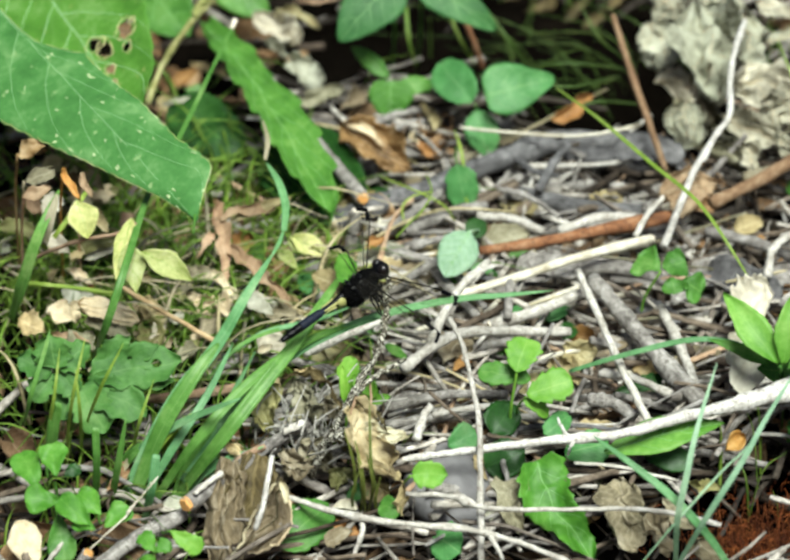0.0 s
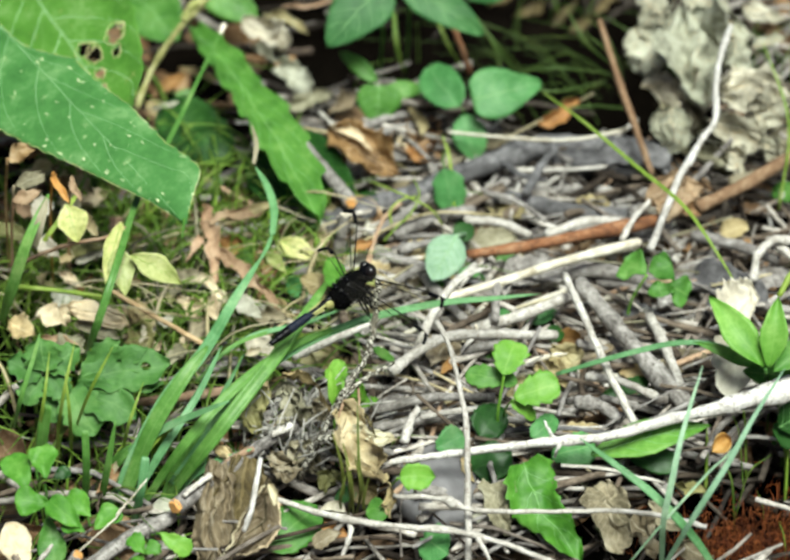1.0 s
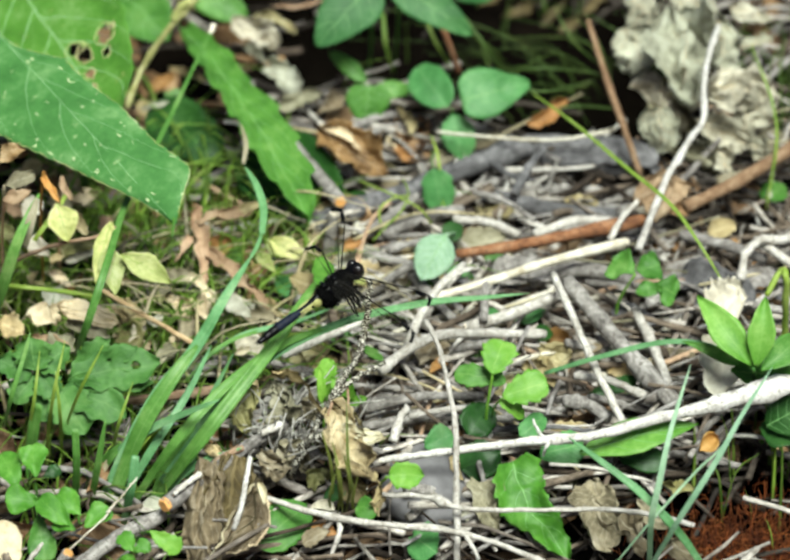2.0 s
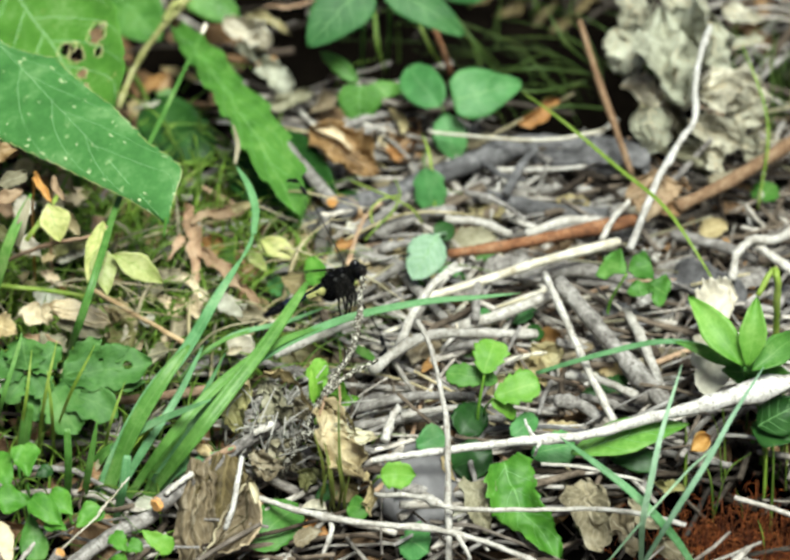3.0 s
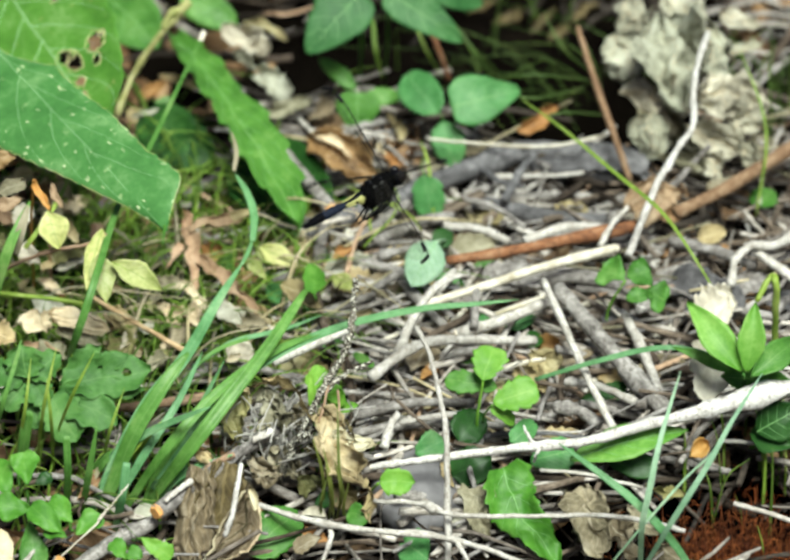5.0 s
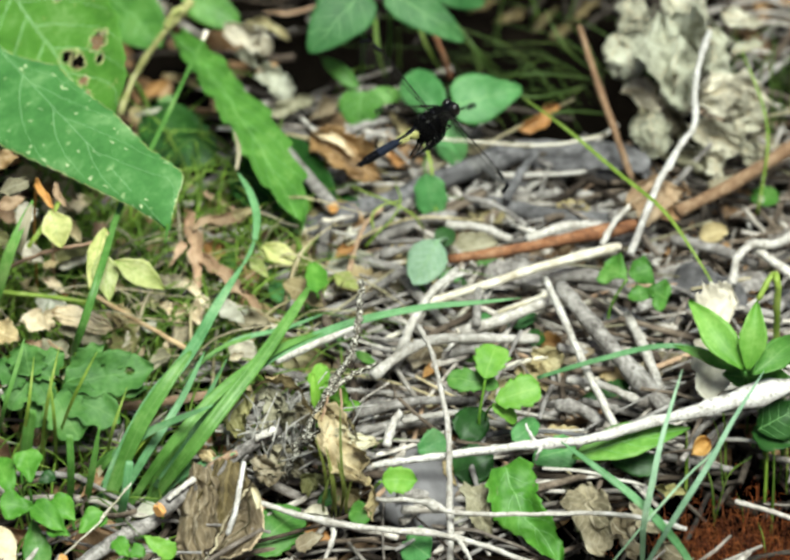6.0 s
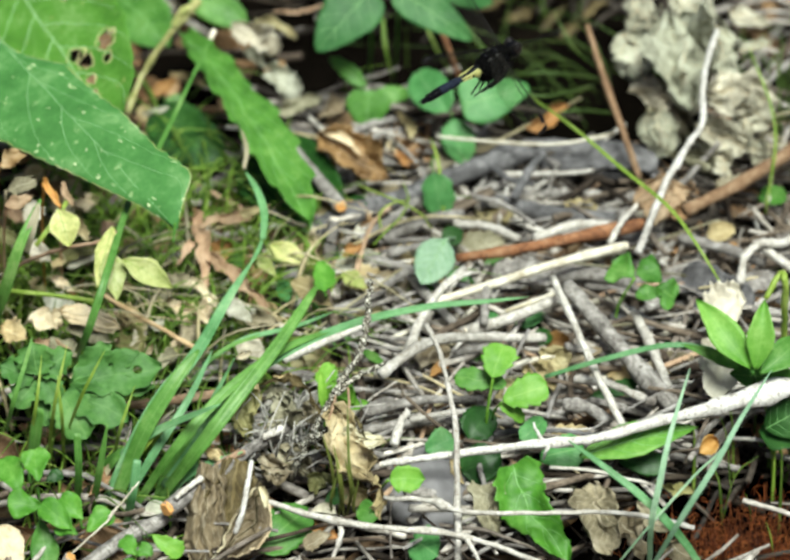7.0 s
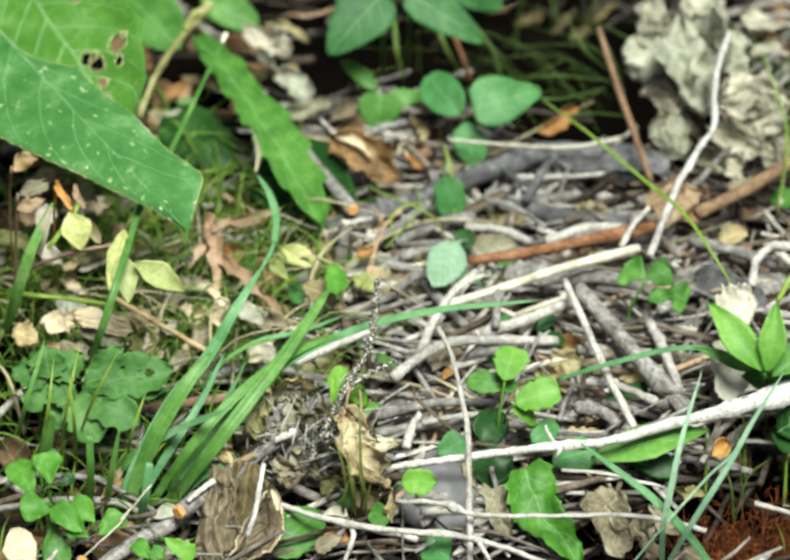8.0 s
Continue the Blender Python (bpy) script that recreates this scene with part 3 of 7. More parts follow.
def wing_material():
    m, n, l, p = node_material("clear_wing_membrane")
    tc = n.new("ShaderNodeTexCoord")
    v = n.new("ShaderNodeTexVoronoi")
    v.feature = "DISTANCE_TO_EDGE"
    v.inputs["Scale"].default_value = 900
    l.new(tc.outputs["Object"], v.inputs["Vector"])
    r = ramp(n, [(0.03, (0.16, 0.16, 0.16)), (0.1, (0.025, 0.025, 0.025))])
    l.new(v.outputs["Distance"], r.inputs["Fac"])
    clear = n.new("ShaderNodeBsdfTransparent")
    clear.inputs["Color"].default_value = (0.97, 0.97, 0.95, 1)
    p.inputs["Base Color"].default_value = (0.03, 0.028, 0.025, 1)
    p.inputs["Roughness"].default_value = 0.6
    p.inputs["Specular IOR Level"].default_value = 0.05
    mx = n.new("ShaderNodeMixShader")
    l.new(r.outputs["Color"], mx.inputs["Fac"])
    l.new(clear.outputs["BSDF"], mx.inputs[1])
    l.new(p.outputs["BSDF"], mx.inputs[2])
    l.new(mx.outputs["Shader"], n["Material Output"].inputs["Surface"])
    return m


WING = wing_material()


def lathe(xs, ry, rz, mat, name, sides=16, zc=None, jag=0.0, seed=1):
    """A body of rings along x with half-widths ry and half-heights rz."""
    rnd = random.Random(seed)
    verts, faces, uvs = [], [], []
    zc = zc or [0.0] * len(xs)
    for i, x in enumerate(xs):
        for j in range(sides):
            a = 2 * math.pi * j / sides
            k = 1 + rnd.uniform(-jag, jag)
            verts.append((x, ry[i] * math.cos(a) * k, zc[i] + rz[i] * math.sin(a) * k))
            uvs.append((i / len(xs), j / sides))
    n = len(xs)
    for i in range(n - 1):
        for j in range(sides):
            faces.append((i * sides + j, i * sides + (j + 1) % sides, (i + 1) * sides + (j + 1) % sides, (i + 1) * sides + j))
    faces.append(tuple(range(sides))[::-1])
    faces.append(tuple((n - 1) * sides + j for j in range(sides)))
    return mesh_from(name, verts, faces, uvs, mat)


def build_wing(body, name, length, chord, side):
    """Wing along local x, leading edge forward: towards local -y (side 1) or +y (side -1)."""
    side = -side
    n = 22
    verts, faces, uvs = [], [], []
    for i in range(n + 1):
        f = i / n
        w = chord * (0.35 + 0.65 * math.sin(min(1, f * 1.9 + 0.08) * math.pi / 2)) * (1 - max(0, (f - 0.72) / 0.28) ** 2.4) ** 0.5 if f < 1 else chord * 0.02
        lead = 0.0012 - 0.0035 * max(0, f - 0.75) ** 2 * 8
        for j in range(5):
            v = j / 4
            for s in (1, -1):
                verts.append((f * length, side * (lead - v * w), 0.00006 * s + 0.0004 * math.sin(v * 9) * (1 - f)))
                uvs.append((f, v))
    for i in range(n):
        for j in range(4):
            a = (i * 5 + j) * 2
            b = ((i + 1) * 5 + j) * 2
            faces += [(a, b, b + 2, a + 2), (a + 1, a + 3, b + 3, b + 1)]
    wing = child(name, mesh_from(name, verts, faces, uvs, WING), body, "clear veined wing with a dark spot near its tip")
    edge = [(f * length, side * (0.0013 - 0.0035 * max(0, f - 0.75) ** 2 * 8), 0) for f in (0, 0.25, 0.5, 0.75, 0.9, 1.0)]
    child("leading_vein", mesh_from("leading_vein", *tube(edge, 0.00032, 0.00018, 5, 6, 0.05, 3), VEIN), wing)
    mid = [(f * length, side * (0.0004 - 0.0025 * f), 0) for f in (0, 0.3, 0.6, 0.92)]
    child("middle_vein", mesh_from("middle_vein", *tube(mid, 0.0002, 0.00008, 5, 6, 0.05, 3), VEIN), wing)
    spot = [(f * length, side * (0.0006 - 0.0035 * max(0, f - 0.75) ** 2 * 8), 0) for f in (0.8, 0.85, 0.9)]
    child("wing_spot", mesh_from("wing_spot", *tube(spot, 0.0008, 0.0008, 4, 8, 0.05, 3), CHITIN), wing)
    tip = [(f * length, side * y, 0) for f, y in ((0.955, -0.0002), (0.985, -0.002), (1.0, -0.0042))]
    child("dark_tip", mesh_from("dark_tip", *tube(tip, 0.0007, 0.0006, 4, 8, 0.05, 3), CHITIN), wing)
    return wing


def build_dragonfly():
    body = tagged(new("dragonfly"), "black dragonfly with pale yellow waist and slate abdomen", "dragonfly")
    body.empty_display_size = 0.01
    body.scale = (0.9, 0.9, 0.9)
    child("thorax", lathe([0.0025, 0.0036, 0.006, 0.0095, 0.0135, 0.0165, 0.0185], [0.002, 0.0033, 0.0041, 0.0043, 0.004, 0.003, 0.0016],
                          [0.0027, 0.0044, 0.0054, 0.0055, 0.0047, 0.0034, 0.0019], HAIRY, "thorax", 18, [-0.0004, -0.0012, -0.0014, -0.0006, 0.0004, 0.0008, 0.001], 0.09), body, "furry black thorax")
    rnd = random.Random(4)
    v, f, u = [], [], []
    for k in range(520):
        x = rnd.uniform(0.003, 0.0178)
        a = rnd.uniform(0, 2 * math.pi)
        k1 = max(0.05, 1 - ((x - 0.0105) / 0.0095) ** 2)
        p = np.array([x, 0.0042 * k1 ** 0.35 * math.cos(a), -0.0008 + 0.0054 * k1 ** 0.35 * math.sin(a)])
        d = np.array([rnd.uniform(-0.5, 0.3), math.cos(a), math.sin(a)])
        d /= np.linalg.norm(d)
        tv, tf, tu = tube([p, p + d * rnd.uniform(0.0006, 0.0015)], 0.00018, 0.00005, 1, 3, 0, 1)
        o = len(v)
        v += tv
        u += tu
        f += [tuple(i + o for i in q) for q in tf]
    child("thorax_hair", mesh_from("thorax_hair", v, f, u, CHITIN), body)
    for s in (1, -1):
        for x0, x1, z0, z1 in ((0.0068, 0.0098, 0.0036, -0.0042), (0.0102, 0.0128, 0.0038, -0.0038), (0.0134, 0.0152, 0.0034, -0.0026)):
            line = [(x0, s * 0.0026, z0), ((x0 + x1) / 2, s * 0.0043, (z0 + z1) / 2), (x1, s * 0.0026, z1)]
            child("thorax_ridge", mesh_from("thorax_ridge", *tube(line, 0.0006, 0.0005, 6, 8, 0.1, 6), CHITIN), body, "glossy black ridge on the thorax")
    for x0 in (0.0062, 0.0112):
        child("back_knob", lathe([x0 - 0.0011, x0 - 0.0006, x0, x0 + 0.0006, x0 + 0.0011], [0.0002, 0.0013, 0.0017, 0.0013, 0.0002], [0.0001, 0.0008, 0.0011, 0.0008, 0.0001], CHITIN, "back_knob", 12, [0.0046] * 5), body, "shiny knob between the wing roots")
    head = child("head", lathe([0.0170, 0.0180, 0.0195, 0.0212, 0.0226, 0.0234], [0.0014, 0.0031, 0.0037, 0.0033, 0.0021, 0.0006],
                               [0.0012, 0.0028, 0.0034, 0.0033, 0.0023, 0.0007], CHITIN, "head", 16, [0.001] * 6), body, "black head")
    for s in (1, -1):
        bm = bmesh.new()
        bmesh.ops.create_uvsphere(bm, u_segments=18, v_segments=12, radius=0.0025)
        bmesh.ops.scale(bm, vec=(0.9, 0.85, 1.1), verts=bm.verts)
        bmesh.ops.translate(bm, vec=(0.0204, s * 0.002, 0.002), verts=bm.verts)
        me = bpy.data.meshes.new("eye")
        bm.to_mesh(me)
        bm.free()
        me.materials.append(EYE)
        me.polygons.foreach_set("use_smooth", [True] * len(me.polygons))
        child("eye", me, head, "glossy dark compound eye")
    child("waist", lathe([0.0045, 0.0025, 0.0002, -0.002, -0.0045, -0.006], [0.0018, 0.0019, 0.0018, 0.0013, 0.0011, 0.0012], [0.0024, 0.0025, 0.0021, 0.0014, 0.0012, 0.0012], CHITIN, "waist", 14), body)
    for s in (1, -1):
        child("yellow_mark", lathe([0.0036, 0.0028, 0.0014, 0.0, -0.0009], [0.0001, 0.0007, 0.0009, 0.0008, 0.0001], [0.0004, 0.0016, 0.0021, 0.0016, 0.0003], AMBER, "yellow_mark", 12, [-0.0004, -0.0004, -0.0003, 0.0, 0.0]), body, "pale yellow patch on the side of the waist").location.y = s * 0.0013
        for z, x0, x1 in ((0.0008, -0.0005, -0.0062), (-0.0005, -0.0016, -0.0058)):
            line = [(x0, s * 0.0014, z), ((x0 + x1) / 2, s * 0.00125, z * 0.9), (x1, s * 0.0011, z * 0.8)]
            child("yellow_stripe", mesh_from("yellow_stripe", *tube(line, 0.00055, 0.0003, 5, 8, 0.08, 7), AMBER), body, "pale yellow stripe along the waist")
    for s in (1, -1):
        for px, pz in ((0.0062, 0.0042), (0.0098, 0.0046)):
            child("wing_base", mesh_from("wing_base", *tube([(px, s * 0.0022, pz - 0.0008), (px + 0.001, s * 0.0027, pz)], 0.0003, 0.0002, 4, 7, 0.1, 3), PALEVEIN), body, "pale grey wing hinge")
    x = -0.0052
    for k in range(7):
        ln = 0.00285
        w = (0.00125 if k == 0 else 0.0015) + 0.0003 * math.sin(k / 6 * math.pi) - (0.0004 if k == 6 else 0)
        child("abdomen_segment", lathe([x + 0.0003, x - 0.0004, x - ln + 0.0004, x - ln], [w * 0.99, w, w, w * 0.99], [w * 0.94, w * 0.95, w * 0.95, w * 0.94],
                                       PRUINE if k < 4 else CHITIN, "abdomen_segment", 14, [-0.00002 * k * k] * 4), body)
        x -= ln
    for s in (1, -1):
        child("tail_clasper", mesh_from("tail_clasper", *tube([(x, s * 0.0004, -0.0006), (x - 0.0014, s * 0.0007, -0.0007)], 0.0003, 0.00012, 3, 6, 0.05, 2), CHITIN), body)
    legs = []
    for s in (1, -1):
        for k, (x0, reach, drop) in enumerate(((0.0158, 0.0035, 0.008), (0.0145, 0.0024, 0.0105), (0.0128, 0.0016, 0.0125))):
            pts = [(x0, s * 0.0015, -0.004), (x0 + reach * 0.5, s * 0.0026, -0.0055 - drop * 0.2), (x0 + reach * 0.75, s * 0.002, -0.006 - drop * 0.6), (x0 + reach, s * 0.0008, -0.006 - drop)]
            legs.append((child("leg", mesh_from("leg", *tube(pts, 0.00065, 0.00032, 5, 7, 0.15, 5), CHITIN), body, "thin black jointed leg"), (x0, s * 0.0015, -0.004)))
    wings = [build_wing(body, "fore_wing", 0.0388, 0.0085, 1), build_wing(body, "fore_wing", 0.0388, 0.0085, -1),
             build_wing(body, "hind_wing", 0.0358, 0.0105, 1), build_wing(body, "hind_wing", 0.0358, 0.0105, -1)]
    return body, wings, legs


dragonfly, dragonfly_wings, dragonfly_legs = build_dragonfly()


# ---------------------------------------------------------------- broad leaves by the upper corner
def build_broad_leaves():
    BROAD = dict(shape=((0, 0.05), (0.3, 0.04), (0.35, 0.1), (0.46, 0.53), (0.534, 0.55), (0.646, 0.67), (0.8, 0.7), (0.905, 0.84), (0.93, 0.62), (0.96, 0.32), (0.985, 0.12), (1, 0.02)),
                 shape_right=((0, 0.1), (0.1, 0.9), (0.28, 1.5), (0.375, 1.5), (0.552, 1.06), (0.67, 0.76), (0.792, 0.44), (0.88, 0.2), (0.96, 0.04), (1, 0.01)),
                 face=(0.1, -0.75, 0.65), cup=-0.05, arch=0.02, crinkle=0.0004, teeth=0.05, tooth_count=30, freq=60, seed=5)
    broad = leaf("broad_leaf", (-0.1697, 0.0866, 0.0750), (-0.0778, -0.0562, 0.0620), 0.02107, BIGLEAF, "broad green leaf with pale veins and a drawn-out tip",
                 nu=80, nv=20, ribs=6, rib_mat=PALERIB, rib_radius=0.00015, rim=YELLOW, **BROAD)
    child("leaf_point", mesh_from("leaf_point", *tube([(-0.0777, -0.0541, 0.0622), (-0.0779, -0.0577, 0.0610), (-0.0782, -0.0608, 0.0590)], 0.0006, 0.0002, 5, 7, 0.1, 3), LIMELEAF), broad, "thin drawn-out tip")
    rnd = random.Random(12)
    for k in range(40):
        f, g = rnd.uniform(0.4, 0.95), rnd.choice((1, -1)) * (1 - rnd.random() ** 1.6) * 0.92
        at, _ = leaf_surface((-0.1697, 0.0866, 0.0750), (-0.0778, -0.0562, 0.0620), 0.02107, **BROAD)
        c, e = at(f, g, 0.0003), at(f + rnd.uniform(-0.012, 0.012), g + rnd.uniform(-0.05, 0.05), 0.0003)
        r = rnd.choice((0.00018, 0.00022, 0.0003, 0.00045))
        child("pale_fleck", mesh_from("pale_fleck", *tube([c, (c + e) / 2, e], r, r * 0.7, 2, 6, 0.3, k), FLECK), broad, "pale gnawed fleck on the leaf")
    leaf("eaten_leaf", (-0.1616, 0.1493, 0.0600), (-0.1026, 0.0231, 0.0500), 0.02893, LIMELEAF, "lime green leaf with brown-edged holes eaten through",
         shape=ROUND, face=(0.0, -0.82, 0.57), cup=0.08, arch=0.02, crinkle=0.0007, teeth=0.04, tooth_count=14, nu=80, nv=56, freq=60, ribs=7, rib_mat=PALERIB, rib_radius=0.0003,
         holes=((0.70, 0.13, 0.12), (0.735, 0.2, 0.15), (0.725, 0.60, 0.15), (0.775, 0.53, 0.09), (0.50, 0.43, 0.05), (0.8, 0.16, 0.1), (0.85, 0.1, 0.06), (0.72, 0.75, 0.05)))
    leaf("jagged_leaf", (-0.0837, 0.1320, 0.0220), (-0.0335, 0.0160, 0.0140), 0.01035, MIDLEAF, "long coarse-toothed green leaf lying over litter", shape=((0, 0.3), (0.15, 0.55), (0.3, 0.62), (0.42, 0.6), (0.5, 0.85), (0.68, 1.0), (0.82, 0.85), (0.93, 0.5), (1, 0.05)),
         shape_right=((0, 0.3), (0.15, 0.6), (0.3, 0.7), (0.5, 0.8), (0.68, 0.85), (0.82, 0.7), (0.93, 0.45), (1, 0.05)),
         face=(0.3, -0.6, 0.77), cup=0.3, arch=0.05, crinkle=0.0011, teeth=0.28, tooth_count=7, nu=56, nv=12, ribs=7, rib_mat=RIB, rib_radius=0.0002)
    # shade from the leaves above is painted into these three
    leaf("shaded_leaf", (-0.0936, 0.1012, 0.0060), (-0.0676, 0.0764, 0.0000), 0.01107, SHADEDLEAF, "green leaf darkened in colour as shaded by larger leaves", shape=ROUND, cup=0.2, crinkle=0.001, teeth=0.1, ribs=5, rib_mat=MIDLEAF, rib_radius=0.0002)
    leaf("shaded_leaf", (-0.0472, 0.0839, 0.0060), (-0.0217, 0.0437, 0.0040), 0.00804, SHADEDLEAF, "green leaf darkened in colour as shaded by larger leaves", shape=OVAL, cup=0.2, crinkle=0.001, teeth=0.1, ribs=5, rib_mat=MIDLEAF, rib_radius=0.0002)
    leaf("shaded_leaf", (-0.0608, 0.0701, 0.0040), (-0.0334, 0.0334, 0.0000), 0.00893, SHADEDLEAF, "green leaf darkened in colour as shaded by larger leaves", shape=OVAL, cup=0.2, crinkle=0.001, teeth=0.1, ribs=5, rib_mat=MIDLEAF, rib_radius=0.0002)
    leaf("upper_leaf", (-0.1115, 0.1662, 0.0200), (-0.0894, 0.1399, 0.0120), 0.01107, MIDLEAF, "broad mid-green leaf among stems", shape=ROUND, cup=0.15, crinkle=0.0008, ribs=4, rib_mat=RIB, rib_radius=0.0002)
    leaf("upper_leaf", (-0.0826, 0.1643, 0.0200), (-0.0594, 0.1543, 0.0120), 0.00714, MIDLEAF, "broad mid-green leaf among stems", shape=OVAL, cup=0.15, crinkle=0.0008, ribs=4, rib_mat=RIB, rib_radius=0.0002)
    for a, b, h, m in (((-0.0972, 0.1182, 0.0040), (-0.0850, 0.1207, 0.0080), 0.00250, DRYBROWN), ((-0.0892, 0.1309, 0.0060), (-0.0747, 0.1217, 0.0040), 0.00214, DRYTAN), ((-0.0982, 0.1012, 0.0060), (-0.0868, 0.0984, 0.0100), 0.00125, DRYCREAM),
                       ((-0.0680, 0.1207, 0.0080), (-0.0586, 0.0912, 0.0080), 0.00214, BUFFLEAF), ((-0.0524, 0.1757, 0.0040), (-0.0301, 0.1780, 0.0060), 0.00089, BROWNSTALK), ((-0.0573, 0.1753, 0.0020), (-0.0414, 0.1592, 0.0040), 0.00250, DRYTAN)):
        leaf("tan_leaf", a, b, h, m, "dry brown scrap of leaf between green ones", "dead leaf", "crumpled dead leaves", curl=0.8, crinkle=0.0018, ruffle=0.3, nu=20, nv=12, teeth=0.25, tooth_count=5)
    stalk = stick("herb_stalk", [(-0.1028, 0.0919, 0.0120), (-0.0977, 0.1021, 0.0220), (-0.0891, 0.1058, 0.0350), (-0.0822, 0.1087, 0.0430), (-0.0761, 0.1144, 0.0480)], 0.00098, 0.00125, HERBSTEM, "pale yellow-green herb stem with a swollen joint", "stem", rough=0.05, knots=0.35)
    child("bud", mesh_from("bud", *tube([(-0.0853, 0.1074, 0.0410), (-0.0834, 0.1080, 0.0450), (-0.0796, 0.1078, 0.0490)], 0.00143, 0.00071, 5, 8, 0.2, 5, 0.3), YELLOW), stalk, "yellowish swollen bud")


build_broad_leaves()


# ---------------------------------------------------------------- sticks that can be told apart
def build_sticks():
    big = "large fallen sticks"
    stick("fallen_branch", [(-0.0334, 0.0318, 0.0000), (-0.0171, 0.0403, 0.0030), (0.0029, 0.0532, 0.0020), (0.0307, 0.0716, 0.0030), (0.0514, 0.0841, 0.0010), (0.0871, 0.0890, -0.0040)], 0.00393, 0.00357, DARKGREY,
          "dark grey weathered branch lying on litter", "branch", big, cut0=PALECUT, twigs=(([(0.0307, 0.0716, 0.0030), (0.0378, 0.0571, 0.0060), (0.0470, 0.0562, 0.0040)], 0.00143),))
    stick("fallen_branch", [(0.0268, 0.0529, -0.0000), (0.0485, 0.0418, 0.0020), (0.0757, 0.0382, 0.0000)], 0.00268, 0.00321, DARKGREY, "dark grey weathered branch lying on litter", "branch", big)
    stick("fallen_branch", [(0.0513, 0.0792, -0.0020), (0.0733, 0.0728, -0.0000), (0.0976, 0.0738, -0.0040)], 0.00429, 0.00357, DARKGREY, "grey split branch lying on litter", "branch", big)
    stick("cut_stick", [(-0.0675, 0.1362, 0.0060), (-0.0571, 0.1083, 0.0080), (-0.0414, 0.0741, 0.0080), (-0.0233, 0.0332, 0.0100)], 0.00196, 0.00232, GREY, "grey stick with a fresh orange cut end", "stick", big, cut1=CUT)
    stick("broken_stub", [(-0.0292, 0.0147, -0.0080), (-0.0269, 0.0151, 0.0060), (-0.0255, 0.0193, 0.0140)], 0.00214, 0.00196, GREY, "short grey upright stub with a pale end", "stick", big, cut1=PALECUT)
    stick("red_stick", [(0.0180, 0.0033, 0.0080), (0.0385, 0.0055, 0.0100), (0.0602, 0.0130, 0.0100), (0.0867, 0.0249, 0.0080)], 0.00160, 0.00235, RED, "smooth red-brown fallen stick", "stick", big, rough=0.05)
    stick("red_stick", [(0.1002, 0.0270, 0.0120), (0.1189, 0.0402, 0.0140), (0.1500, 0.0693, 0.0160)], 0.00215, 0.00250, RUSSET, "smooth red-brown fallen stick", "stick", big, rough=0.05)
    stick("cream_stick", [(0.0089, -0.0301, 0.0120), (0.0292, -0.0220, 0.0140), (0.0523, -0.0091, 0.0140), (0.0781, 0.0051, 0.0120)], 0.00143, 0.00161, CREAM, "straight cream-coloured dry stalk", "stick", big, rough=0.05, cut1=PALECUT)
    stick("grey_stick", [(0.0438, -0.0043, 0.0020), (0.0617, -0.0003, 0.0040), (0.0812, -0.0043, 0.0020)], 0.00286, 0.00232, GREY, "pale grey fallen stick in litter", "stick", big)
    stick("grey_stick", [(0.0571, -0.0172, 0.0100), (0.0689, -0.0429, 0.0100), (0.0778, -0.0594, 0.0080), (0.0918, -0.0788, 0.0020)], 0.00250, 0.00321, GREY, "pale grey fallen stick with a broken end", "stick", big, cut0=PALECUT)
    stick("thin_pale_stick", [(0.0516, -0.0206, 0.0160), (0.0582, -0.0484, 0.0160), (0.0642, -0.0734, 0.0150), (0.0728, -0.0981, 0.0100)], 0.00125, 0.00125, PALE, "thin bleached straight stick", "stick", big)
    stick("pale_stick", [(0.0211, -0.0416, 0.0080), (0.0377, -0.0354, 0.0100), (0.0548, -0.0214, 0.0080)], 0.00196, 0.00179, PALE, "bleached fallen stick in litter", "stick", big, cut0=PALECUT)
    stick("pale_stick", [(-0.0084, -0.0722, 0.0120), (0.0028, -0.0576, 0.0120), (0.0132, -0.0511, 0.0120), (0.0305, -0.0474, 0.0100), (0.0482, -0.0400, 0.0040)], 0.00179, 0.00161, PALE, "bleached fallen stick in litter", "stick", big)
    stick("pale_stick", [(-0.0421, -0.0607, 0.0100), (-0.0284, -0.0523, 0.0120), (-0.0146, -0.0428, 0.0120)], 0.00179, 0.00161, PALE, "bleached fallen stick in litter", "stick", big)
    stick("forked_pale_stick", [(-0.0007, -0.0554, 0.0040), (0.0045, -0.0428, 0.0120), (0.0116, -0.0274, 0.0150), (0.0205, -0.0121, 0.0140)], 0.00161, 0.00125, PALE, "forked bleached stick in litter", "stick", big,
          twigs=(([(0.0116, -0.0274, 0.0150), (0.0186, -0.0196, 0.0160), (0.0258, -0.0137, 0.0140)], 0.00107),))
    stick("white_stick", [(-0.0082, -0.1224, 0.0120), (0.0027, -0.1210, 0.0130), (0.0227, -0.1182, 0.0140), (0.0453, -0.1153, 0.0150), (0.0628, -0.1139, 0.0160), (0.0848, -0.1065, 0.0180), (0.1035, -0.1019, 0.0200), (0.1344, -0.0910, 0.0220)],
          0.00090, 0.00215, WHITE, "long white peeled stick tapering to one end", "stick", big, rough=0.26, knots=0.3, cut0=PALECUT,
          twigs=(([(0.0464, -0.1153, 0.0150), (0.0441, -0.1138, 0.0180), (0.0425, -0.1103, 0.0200)], 0.00071), ([(0.0486, -0.1148, 0.0150), (0.0464, -0.1179, 0.0140), (0.0458, -0.1170, 0.0100)], 0.00071)))
